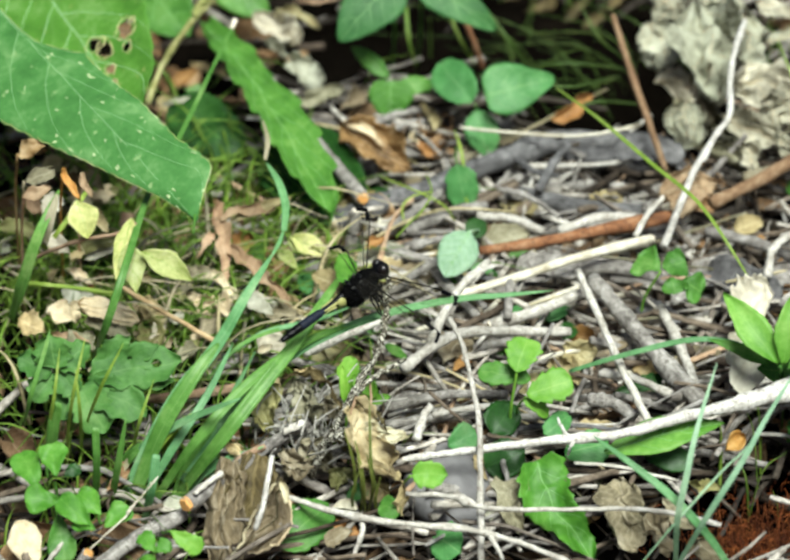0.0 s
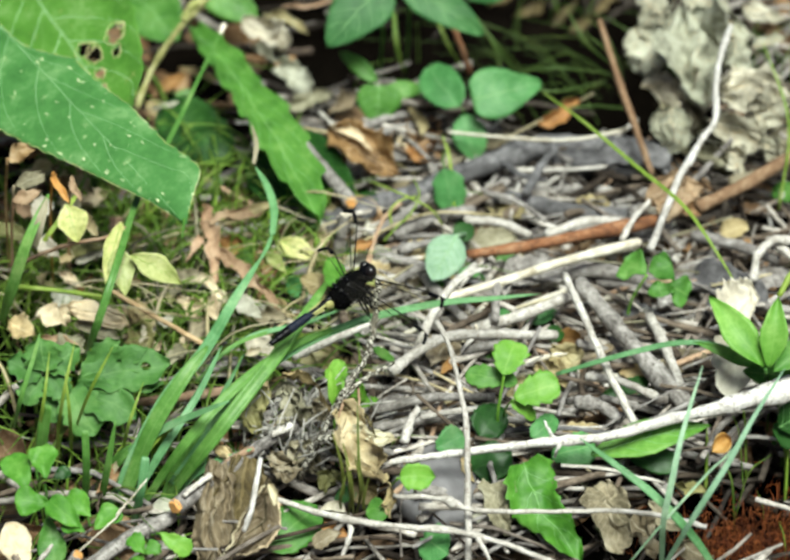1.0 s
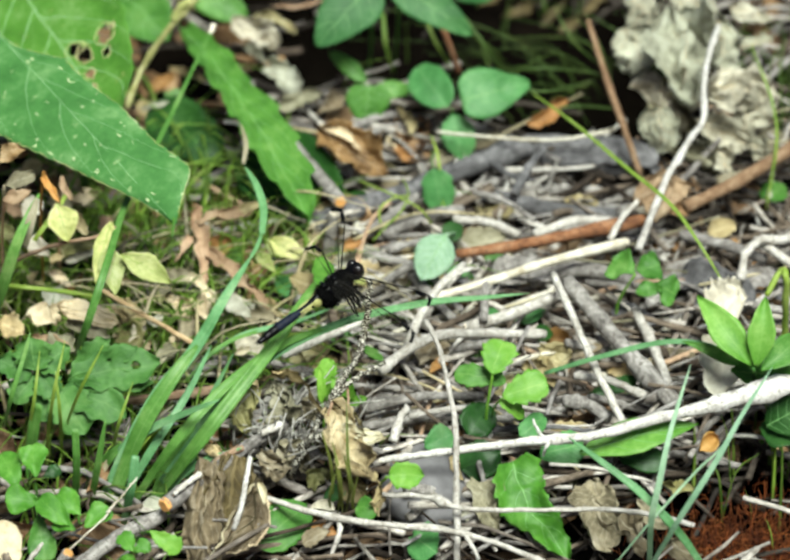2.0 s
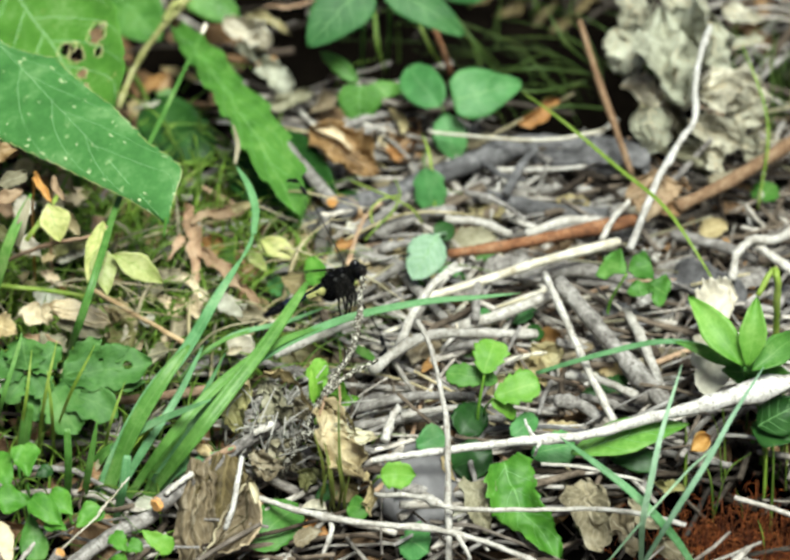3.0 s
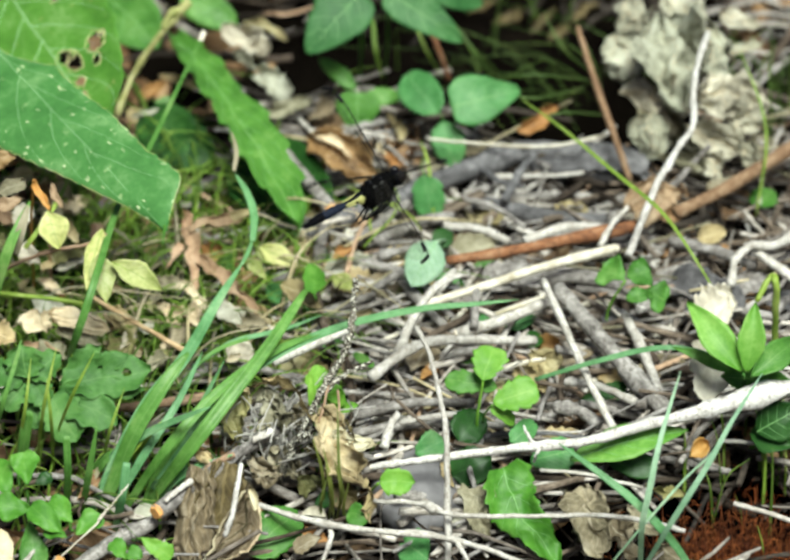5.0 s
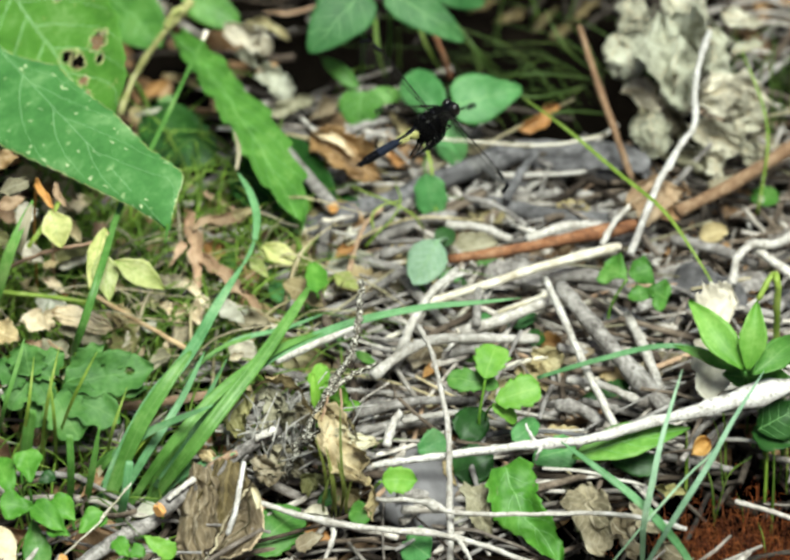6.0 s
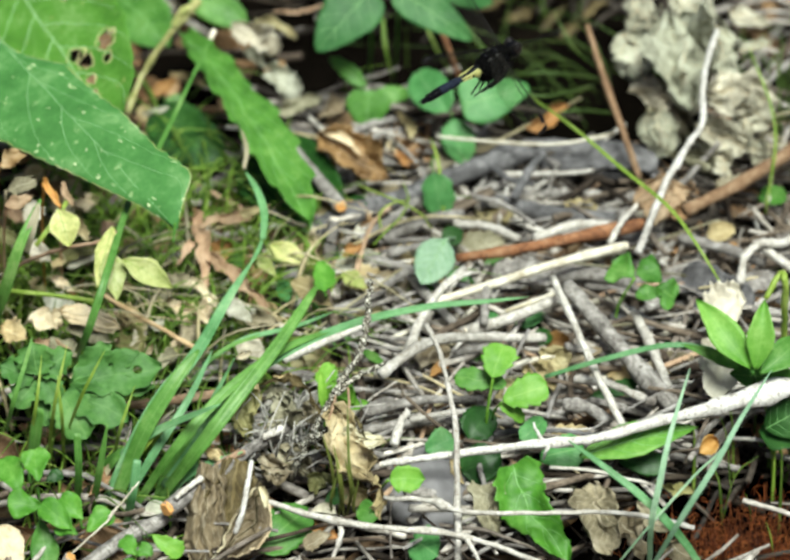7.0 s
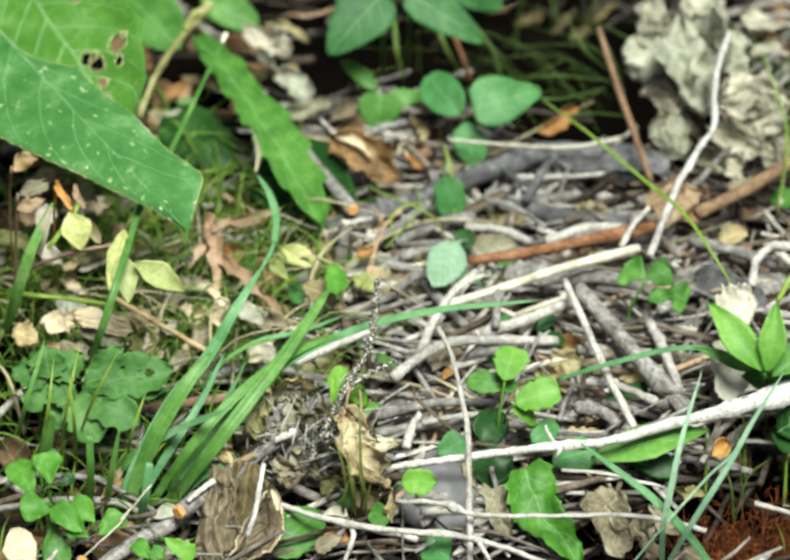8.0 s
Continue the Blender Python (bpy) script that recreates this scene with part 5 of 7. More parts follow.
# ---------------------------------------------------------------- small plants
def build_plants():
    c = "clover plants"
    lab = "small clover plant with fresh green leaflets"
    tri = dict(shape=CLOVER, cup=0.2, arch=0.06, nu=18, nv=9, crinkle=0.0009, face=(0, -0.55, 0.83))
    tri = dict(tri, ruffle=0.18, nu=22, nv=11)
    plant("clover", lab, "plant", (-0.1110, -0.1173, -0.0120), (((-0.1078, -0.1602, 0.0140), (-0.1187, -0.1510, 0.0180), 0.00411), ((-0.1049, -0.1544, 0.0140), (-0.1130, -0.1473, 0.0180), 0.00411), ((-0.1036, -0.1602, 0.0140), (-0.0963, -0.1547, 0.0180), 0.00411), ((-0.1065, -0.1612, 0.0140), (-0.1142, -0.1566, 0.0120), 0.00250)),
          (([(-0.1094, -0.1173, -0.0120), (-0.1067, -0.1433, 0.0020), (-0.1048, -0.1573, 0.0130)], 0.0005),), CLOVERLEAF, CLOVERLEAF, c, **tri)
    plant("clover", lab, "plant", (-0.1289, -0.0894, -0.0100), (((-0.1206, -0.1445, 0.0220), (-0.1212, -0.1351, 0.0280), 0.00482), ((-0.1257, -0.1446, 0.0180), (-0.1323, -0.1321, 0.0220), 0.00500), ((-0.1201, -0.1475, 0.0140), (-0.1303, -0.1495, 0.0160), 0.00500), ((-0.1182, -0.1320, 0.0120), (-0.1134, -0.1292, 0.0140), 0.00250, dict(mat=SHADEDLEAF))),
          (([(-0.1284, -0.0908, -0.0100), (-0.1247, -0.1242, 0.0060), (-0.1211, -0.1426, 0.0210)], 0.0005), ([(-0.1243, -0.1062, -0.0100), (-0.1213, -0.1311, 0.0040), (-0.1201, -0.1475, 0.0140)], 0.0005)), CLOVERLEAF, CLOVERLEAF, c, **tri)
    plant("clover", lab, "plant", (-0.1210, -0.1201, -0.0120), (((-0.1199, -0.1488, 0.0100), (-0.1169, -0.1609, 0.0000), 0.00428),), (([(-0.1227, -0.1118, -0.0120), (-0.1214, -0.1327, 0.0000), (-0.1199, -0.1488, 0.0100)], 0.0005),), MIDLEAF, CLOVERLEAF, c, **tri)
    plant("clover", lab, "plant", (-0.0893, -0.1309, -0.0120), (((-0.0872, -0.1712, 0.0120), (-0.0917, -0.1644, 0.0140), 0.00303), ((-0.0869, -0.1707, 0.0120), (-0.0824, -0.1685, 0.0140), 0.00268), ((-0.0880, -0.1692, 0.0100), (-0.0897, -0.1715, 0.0060), 0.00321), ((-0.0826, -0.1679, 0.0180), (-0.0723, -0.1712, 0.0120), 0.00321, dict(mat=BRIGHT))),
          (([(-0.0887, -0.1309, -0.0120), (-0.0873, -0.1552, 0.0020), (-0.0871, -0.1700, 0.0110)], 0.0005), ([(-0.0878, -0.1282, -0.0120), (-0.0856, -0.1537, 0.0060), (-0.0827, -0.1666, 0.0170)], 0.0005)), CLOVERLEAF, CLOVERLEAF, c, **dict(tri, teeth=0.22, tooth_count=6))
    stick("seed_stalk", [(-0.1080, -0.1697, 0.0120), (-0.0974, -0.1611, 0.0180), (-0.0928, -0.1544, 0.0200), (-0.0870, -0.1445, 0.0220)], 0.00027, 0.00020, CREAM, "thin dry grass stalk with pale husks", "stalk", rough=0.1,
          twigs=(([(-0.0963, -0.1591, 0.0185), (-0.0947, -0.1578, 0.0200), (-0.0923, -0.1543, 0.0205)], 0.00050), ([(-0.0893, -0.1485, 0.0210), (-0.0882, -0.1471, 0.0220), (-0.0870, -0.1445, 0.0220)], 0.00036)))
    stick("grey_stick", [(-0.1233, -0.1632, 0.0000), (-0.1185, -0.1578, 0.0040), (-0.1130, -0.1475, 0.0040)], 0.00071, 0.00062, PALE, "thin pale twig under clover", "stick")
    stick("grey_stick", [(-0.1153, -0.1649, -0.0060), (-0.1122, -0.1594, -0.0020), (-0.1094, -0.1587, 0.0020)], 0.00161, 0.00196, GREY, "short sawn stick with a pale orange cut end", "stick", cut1=CUT)
    plant("clover", "clover plant with rounded leaflets over bark", "plant", (0.0788, -0.0058, -0.0100), (((0.0798, -0.0254, 0.0200), (0.0721, -0.0192, 0.0200), 0.00643), ((0.0806, -0.0254, 0.0200), (0.0885, -0.0236, 0.0220), 0.00572), ((0.0834, -0.0299, 0.0200), (0.0844, -0.0339, 0.0160), 0.00500),
          ((0.0866, -0.0301, 0.0180), (0.0941, -0.0305, 0.0140), 0.00607)), (([(0.0747, -0.0214, -0.0120), (0.0742, -0.0225, 0.0040), (0.0797, -0.0263, 0.0200)], 0.0006),), MIDLEAF, BRIGHT, c, **tri)
    plant("seedling", "seedling with bright notched leaves on a thin stem", "plant", (0.0294, -0.0800, -0.0100), (((0.0288, -0.0928, 0.0260), (0.0331, -0.0824, 0.0320), 0.00607), ((0.0321, -0.1015, 0.0220), (0.0477, -0.0976, 0.0260), 0.00607), ((0.0313, -0.1002, 0.0200), (0.0397, -0.1012, 0.0140), 0.00214),
          ((0.0340, -0.0889, 0.0200), (0.0162, -0.0873, 0.0220), 0.00429, dict(mat=MIDLEAF))), (([(0.0285, -0.0858, -0.0120), (0.0273, -0.0926, 0.0080), (0.0293, -0.0928, 0.0260)], 0.0006), ([(0.0311, -0.0800, -0.0100), (0.0295, -0.0924, 0.0100), (0.0321, -0.1015, 0.0220)], 0.0005)),
          BRIGHT, BRIGHT, "", face=(0, -0.6, 0.8), shape=HEART, cup=0.1, nu=24, nv=9, crinkle=0.0009, teeth=0.28, tooth_count=4)
    leaf("round_leaflet", (-0.0059, -0.1364, 0.0160), (0.0064, -0.1358, 0.0160), 0.00482, BRIGHT, "bright green rounded leaflet above dark litter", shape=ROUND, cup=0.25, crinkle=0.0011, teeth=0.2, tooth_count=3, stalk=[(-0.0059, -0.1364, 0.0160), (-0.0082, -0.1249, 0.0040), (-0.0091, -0.1096, -0.0120)])
    leaf("round_leaflet", (-0.0277, -0.0360, 0.0200), (-0.0291, -0.0219, 0.0240), 0.00400, CLOVERLEAF, "bright green rounded leaflet beside a blade tip", shape=OVAL, cup=0.3, crinkle=0.0011, teeth=0.15, tooth_count=3, stalk=[(-0.0277, -0.0360, 0.0200), (-0.0277, -0.0138, -0.0000), (-0.0279, -0.0030, -0.0120)])
    t = "three-leaved creeping plant in the shade"
    plant("trefoil", t, "plant", (-0.0087, 0.1450, -0.0120), (((-0.0137, 0.1050, 0.0140), (-0.0145, 0.0977, 0.0000), 0.00821, dict(shape=CORDATE, mat=MIDLEAF)), ((-0.0118, 0.1046, 0.0120), (0.0031, 0.1071, 0.0100), 0.00357, dict(mat=MIDLEAF)), ((-0.0145, 0.1091, 0.0120), (-0.0284, 0.1186, 0.0200), 0.00339, dict(mat=MIDLEAF))),
          (([(-0.0048, 0.1291, -0.0120), (-0.0085, 0.1143, 0.0020), (-0.0130, 0.1065, 0.0130)], 0.0005),), BLUELEAF, MIDLEAF, "creeping trefoils", shape=OVAL, cup=0.12, nu=18, nv=8, crinkle=0.0007)
    plant("trefoil", t, "plant", (0.0171, 0.1291, -0.0120), (((0.0156, 0.0836, 0.0180), (0.0037, 0.1017, 0.0240), 0.00750, dict(shape=ROUND)), ((0.0203, 0.0846, 0.0200), (0.0453, 0.0935, 0.0220), 0.00964, dict(shape=CORDATE)), ((0.0172, 0.0885, 0.0120), (0.0222, 0.0784, -0.0020), 0.00660, dict(shape=OVAL))),
          (([(0.0169, 0.1030, -0.0120), (0.0173, 0.0923, 0.0040), (0.0171, 0.0857, 0.0160)], 0.0005),), BLUELEAF, MIDLEAF, "creeping trefoils", cup=0.12, nu=22, nv=10, crinkle=0.0008)
    plant("trefoil", t, "plant", (0.0121, 0.0844, -0.0120), (((0.0103, 0.0493, 0.0140), (0.0136, 0.0434, -0.0020), 0.00607, dict(teeth=0.15, tooth_count=3)),), (([(0.0105, 0.0814, 0.0000), (0.0097, 0.0633, 0.0080), (0.0103, 0.0493, 0.0140)], 0.0005),), BLUELEAF, MIDLEAF, "creeping trefoils", shape=ROUND, cup=0.12, nu=20, nv=8, crinkle=0.0007)
    leaf("mint_leaf", (0.0143, -0.0022, 0.0200), (0.0055, -0.0128, 0.0080), 0.00714, MINTLEAF, "pale mint-green oval leaf with faint veins", shape=OVAL, cup=0.12, ribs=5, rib_mat=RIB, rib_radius=0.00018, stalk=[(0.0143, -0.0022, 0.0200), (0.0182, 0.0189, 0.0060), (0.0203, 0.0412, -0.0120)])
    leaf("mint_leaf", (0.0136, 0.0122, 0.0080), (0.0199, 0.0188, 0.0100), 0.00393, SHADEDLEAF, "small deep green leaf behind a pale one", shape=OVAL)
    u = "broad green leaf of an undergrowth herb"
    plant("herb", u, "plant", (-0.0137, 0.1818, -0.0100), (((-0.0130, 0.1161, 0.0500), (-0.0323, 0.0998, 0.0340), 0.01107, dict(shape=CORDATE)), ((-0.0028, 0.1168, 0.0500), (0.0247, 0.1074, 0.0340), 0.00785, dict(shape=CORDATE)), ((0.0084, 0.1306, 0.0460), (0.0329, 0.1374, 0.0320), 0.00643)),
          (([(-0.0143, 0.1647, -0.0200), (-0.0127, 0.1344, 0.0150), (-0.0125, 0.1161, 0.0500)], 0.0007), ([(-0.0045, 0.1647, -0.0200), (-0.0029, 0.1379, 0.0150), (-0.0028, 0.1168, 0.0500)], 0.0007)),
          DIMHERB, MIDLEAF, "", shape=OVAL, cup=0.12, teeth=0.06, nu=22, nv=9, crinkle=0.0006)
    lance = dict(shape=LANCE, cup=0.3, arch=0.08, nu=20, nv=8, crinkle=0.0004)
    plant("sprout", "sprouting herb with lance-shaped bright green leaves", "plant", (0.1213, -0.0539, -0.0100), (((0.1153, -0.0940, 0.0300), (0.0976, -0.0744, 0.0450), 0.00554, dict(mat=SPROUTLEAF)), ((0.1170, -0.0940, 0.0300), (0.1202, -0.0815, 0.0500), 0.00482, dict(mat=SPROUTLEAF)), ((0.1184, -0.0968, 0.0300), (0.1361, -0.0808, 0.0350), 0.00500),
          ((0.1096, -0.0831, 0.0200), (0.1352, -0.0834, 0.0160), 0.00607, dict(mat=MIDLEAF)), ((0.1156, -0.0817, 0.0200), (0.0925, -0.0796, 0.0300), 0.00232)), (([(0.1229, -0.0571, -0.0120), (0.1188, -0.0781, 0.0100), (0.1159, -0.0954, 0.0300)], 0.001),), MIDLEAF, MIDLEAF, "", **lance)
    plant("sprout", "low green herb under a white stick", "plant", (0.1268, -0.0773, -0.0120), (((0.1213, -0.0956, 0.0060), (0.1364, -0.0921, 0.0140), 0.00786), ((0.1199, -0.0929, 0.0040), (0.1345, -0.1013, 0.0040), 0.00607)), (([(0.1214, -0.0819, -0.0150), (0.1209, -0.0879, -0.0040), (0.1209, -0.0929, 0.0040)], 0.0008),), SHADEDLEAF, MIDLEAF, "", **lance)
    stick("bent_stem", [(0.1311, -0.0440, 0.0000), (0.1303, -0.0480, 0.0200), (0.1299, -0.0499, 0.0340), (0.1283, -0.0468, 0.0360), (0.1230, -0.0532, 0.0300)], 0.00125, 0.00089, LIMEGRASS, "bent green herb stem", "stem", rough=0.03)
    leaf("long_leaf", (0.0581, -0.1109, 0.0060), (0.0979, -0.1022, 0.0120), 0.00679, SPROUTLEAF, "long smooth lime-green leaf under a white stick", shape=LANCE, cup=0.1, face=(0, -0.4, 0.92), ribs=4, rib_mat=RIB, rib_radius=0.0002)
    leaf("toothed_leaf", (0.0357, -0.1227, 0.0120), (0.0549, -0.1486, -0.0080), 0.00900, CLOVERLEAF, "toothed green leaf with pale tip over a hollow", shape=((0, 0.55), (0.1, 0.95), (0.3, 1.0), (0.45, 0.78), (0.7, 0.62), (0.9, 0.42), (1, 0.1)), teeth=0.16, tooth_count=8, cup=0.25, crinkle=0.0016, ruffle=0.45, bend=-0.1, nu=44, nv=18, ribs=4, rib_mat=RIB, rib_radius=0.00014)
    for a, b, h, m in (((0.0205, -0.0985, 0.0040), (0.0282, -0.0869, 0.0080), 0.00607, SHADEDLEAF), ((0.0061, -0.1041, 0.0040), (0.0162, -0.0998, 0.0060), 0.00464, BLUELEAF), ((0.0187, -0.1088, -0.0020), (0.0322, -0.1069, 0.0040), 0.00714, SHADEDLEAF), ((0.0449, -0.1057, 0.0020), (0.0601, -0.1041, 0.0040), 0.00607, BLUELEAF),
                       ((0.0380, -0.1065, 0.0100), (0.0466, -0.0979, 0.0120), 0.00357, BLUELEAF), ((0.0719, -0.1058, 0.0000), (0.0871, -0.1072, 0.0000), 0.00464, SHADEDLEAF), ((-0.0486, -0.1483, -0.0040), (-0.0323, -0.1319, 0.0000), 0.00786, MIDLEAF), ((-0.0406, -0.0960, -0.0000), (-0.0394, -0.1100, 0.0000), 0.00393, BLUELEAF),
                       ((0.0026, -0.1480, 0.0000), (0.0108, -0.1560, 0.0000), 0.00679, BLUELEAF), ((0.0630, -0.0704, 0.0000), (0.0806, -0.0616, 0.0000), 0.00357, SHADEDLEAF), ((0.1297, 0.0562, 0.0000), (0.1391, 0.0483, 0.0020), 0.00393, MIDLEAF), ((-0.0145, -0.0548, 0.0100), (-0.0076, -0.0636, 0.0100), 0.00179, MIDLEAF),
                       ((-0.0294, -0.0889, 0.0200), (-0.0235, -0.0856, 0.0260), 0.00393, BRIGHT), ((-0.0175, -0.0974, 0.0200), (-0.0242, -0.0970, 0.0260), 0.00321, BRIGHT), ((-0.0156, -0.1319, -0.0000), (-0.0090, -0.1360, 0.0000), 0.00393, MIDLEAF), ((-0.0265, -0.1292, 0.0000), (-0.0207, -0.1262, 0.0040), 0.00321, SHADEDLEAF)):
        leaf("ground_leaf", a, b, h, m, "small green leaf low among the litter", "leaf", "small ground leaves", shape=(OVAL, HEART, LANCE, ROUND)[COUNT[0] % 4], cup=0.2, nu=18, nv=9,
             crinkle=0.001, teeth=0.12, tooth_count=6)
    lob = dict(shape=ROUND, rounded=True, teeth=0.3, tooth_count=4, cup=0.25, arch=0.05, nu=36, nv=12, crinkle=0.0009, ruffle=0.2, face=(0, -0.62, 0.78))
    plant("lobed_herb", "herb with rounded lobed dull green leaves", "plant", (-0.1170, -0.0313, -0.0100),
          (((-0.1123, -0.0876, 0.0200), (-0.0819, -0.0845, 0.0240), 0.00714, dict(nu=54, nv=26, holes=((0.72, 0.1, 0.22), (0.45, 0.45, 0.12)))), ((-0.1100, -0.0842, 0.0190), (-0.0896, -0.0808, 0.0280), 0.00500), ((-0.1123, -0.0892, 0.0195), (-0.0840, -0.0877, 0.0180), 0.00428), ((-0.1139, -0.0908, 0.0190), (-0.0932, -0.0983, 0.0120), 0.00643),
           ((-0.1155, -0.0919, 0.0190), (-0.1072, -0.1025, 0.0080), 0.00678), ((-0.1175, -0.0877, 0.0180), (-0.1220, -0.0971, 0.0090), 0.00536), ((-0.1111, -0.0815, 0.0185), (-0.0989, -0.0795, 0.0300), 0.00464)),
          (([(-0.1173, -0.0285, -0.0120), (-0.1148, -0.0596, 0.0020), (-0.1127, -0.0874, 0.0190)], 0.0009),), LOBELEAF, MIDLEAF, "lobed herbs", plain_face=True, **lob)
    plant("lobed_herb", "herb with rounded lobed dull green leaves", "plant", (-0.1296, -0.0283, -0.0100),
          (((-0.1239, -0.0891, 0.0240), (-0.1255, -0.0828, 0.0340), 0.00607), ((-0.1231, -0.0882, 0.0240), (-0.1125, -0.0835, 0.0300), 0.00536), ((-0.1253, -0.0883, 0.0230), (-0.1359, -0.0880, 0.0280), 0.00500), ((-0.1247, -0.0883, 0.0220), (-0.1309, -0.0958, 0.0160), 0.00500), ((-0.1226, -0.0888, 0.0230), (-0.1171, -0.0943, 0.0170), 0.00464)),
          (([(-0.1298, -0.0255, -0.0120), (-0.1269, -0.0621, 0.0060), (-0.1241, -0.0869, 0.0220)], 0.0009),), LOBELEAF, MIDLEAF, "lobed herbs", plain_face=True, **lob)
    y = "yellowed pointed leaf hanging on a dying stem"
    for a, b, h in (((-0.1180, -0.0383, 0.0580), (-0.1139, -0.0479, 0.0480), 0.00536), ((-0.0992, -0.0484, 0.0560), (-0.1043, -0.0682, 0.0460), 0.00357), ((-0.0995, -0.0575, 0.0530), (-0.0976, -0.0707, 0.0420), 0.00446), ((-0.0957, -0.0640, 0.0550), (-0.0784, -0.0659, 0.0440), 0.00464), ((-0.0481, 0.0057, 0.0120), (-0.0337, -0.0045, 0.0100), 0.00393), ((-0.0524, 0.0017, 0.0100), (-0.0450, -0.0122, 0.0100), 0.00250), ((-0.0489, 0.0061, 0.0100), (-0.0328, -0.0004, 0.0080), 0.00429), ((-0.0221, -0.0009, 0.0040), (-0.0131, -0.0102, 0.0040), 0.00321)):
        leaf("yellow_leaf", a, b, h, YELLOW, y, "leaf", "yellowed leaves", shape=LANCE, cup=0.3, arch=0.1, crinkle=0.0009, ribs=3, rib_mat=LIMEGRASS, rib_radius=0.00015)
    stick("wilted_stem", [(-0.1406, -0.0251, 0.0200), (-0.1300, -0.0369, 0.0350), (-0.1172, -0.0456, 0.0460), (-0.1038, -0.0515, 0.0530), (-0.0978, -0.0499, 0.0560)], 0.00071, 0.00054, BROWNSTALK, "thin greyish wilted stem", "stem")


build_plants()


# ---------------------------------------------------------------- dead leaves
def build_dead_leaves():
    d = "crumpled dead leaves"
    cr = dict(crinkle=0.0036, freq=85, nu=40, nv=22, cup=0.5, arch=0.18, teeth=0.1, tooth_count=9)
    lab = "bleached crumpled dead leaf, curled at its edges"
    fold = dict(crinkle=0.0034, freq=85, nu=52, nv=32, cup=0.3, arch=0.14, teeth=0.12, tooth_count=8, ruffle=0.5, pleat=0.2)
    for a, b, h, c, k in (((0.0853, 0.1366, 0.0340), (0.0914, 0.1228, 0.0240), 0.00607, 0.7, 2), ((0.0819, 0.1224, 0.0280), (0.0892, 0.1085, 0.0140), 0.00750, -0.8, 3), ((0.0990, 0.1226, 0.0360), (0.1068, 0.0891, 0.0160), 0.01321, 0.8, 4), ((0.0843, 0.1005, 0.0160), (0.1037, 0.0988, 0.0140), 0.00607, -0.9, 3),
                          ((0.1029, 0.1431, 0.0340), (0.1143, 0.1203, 0.0260), 0.00821, 0.6, 3), ((0.1151, 0.1173, 0.0340), (0.1188, 0.0952, 0.0220), 0.00678, -0.6, 3), ((0.1094, 0.0879, 0.0240), (0.1375, 0.0877, 0.0220), 0.00750, -0.7, 4), ((0.1339, 0.0883, 0.0220), (0.1231, 0.0790, 0.0100), 0.00714, 1.2, 3),
                          ((0.1066, 0.0814, 0.0120), (0.1344, 0.0717, 0.0060), 0.00536, 0.9, 3), ((0.1145, 0.0760, 0.0080), (0.1179, 0.0638, -0.0020), 0.00393, 0.9, 2), ((0.1245, 0.0733, 0.0120), (0.1325, 0.0694, 0.0040), 0.00428, 1.1, 2), ((0.1276, 0.1267, 0.0180), (0.1391, 0.1313, 0.0200), 0.00250, 1.0, 2),
                          ((0.1224, 0.1457, 0.0240), (0.1372, 0.1428, 0.0200), 0.00268, -0.9, 2), ((0.1039, 0.1091, 0.0220), (0.1082, 0.0919, 0.0120), 0.00714, 0.9, 3)):
        leaf("crumpled_leaf", a, b, h * 1.18, HEAPLEAF, lab, "dead leaf", d, face=(random.uniform(-0.35, 0.35), -0.75, 0.6), curl=c, pleats=k * 0.6, ribs=3, rib_mat=DRYRIB, rib_radius=0.0002, **fold)
    leaf("crumpled_leaf", (0.0934, 0.0819, 0.0200), (0.0926, 0.0707, 0.0060), 0.01071, HEAPLEAF, "balled-up bleached dead leaf with curved ribs", "dead leaf", d, face=(0, -0.85, 0.5), curl=-1.25, pleats=6, ribs=5, rib_mat=DRYRIB, rib_radius=0.0002, **dict(fold, pleat=0.12, ruffle=0.2, arch=0.3, crinkle=0.0022))
    rnd = random.Random(8)
    heap = np.array((0.1133, 0.1024, 0.0020))
    for k in range(8):
        c = (heap if k < 6 else np.array((0.1278, 0.0935, 0.0000))) + np.array((rnd.gauss(0, 0.012), rnd.gauss(0, 0.014), rnd.uniform(-0.012, 0.004)))
        v = np.array((rnd.gauss(0, 1), rnd.gauss(0, 1), rnd.gauss(0, 0.6)))
        v = v / np.linalg.norm(v) * rnd.uniform(0.008, 0.014)
        leaf("crumpled_leaf", c - v, c + v, rnd.uniform(0.005, 0.009), GREYTAN, lab, "dead leaf", d, face=(rnd.gauss(0, 0.6), -0.6, 0.7), curl=rnd.uniform(1.0, 2.2),
             **dict(cr, nu=26, nv=14, crinkle=0.0024))
    leaf("brown_leaf", (-0.0322, 0.0729, 0.0140), (-0.0055, 0.0581, 0.0040), 0.00928, TANBROWN, "curled glossy golden-brown dead leaf with a pale upper edge", "dead leaf", d, curl=0.9, crinkle=0.003, nu=40, nv=24, cup=0.3, teeth=0.15, tooth_count=7, face=(0.2, -0.55, 0.8), pleat=0.14, pleats=2, ruffle=0.25)
    leaf("brown_leaf", (-0.0318, 0.0723, 0.0170), (-0.0147, 0.0625, 0.0120), 0.00232, BUFFLEAF, "pale folded edge of a dead leaf", "dead leaf", d, curl=1.2, crinkle=0.0016, face=(0.2, -0.5, 0.85), nu=24, nv=10)
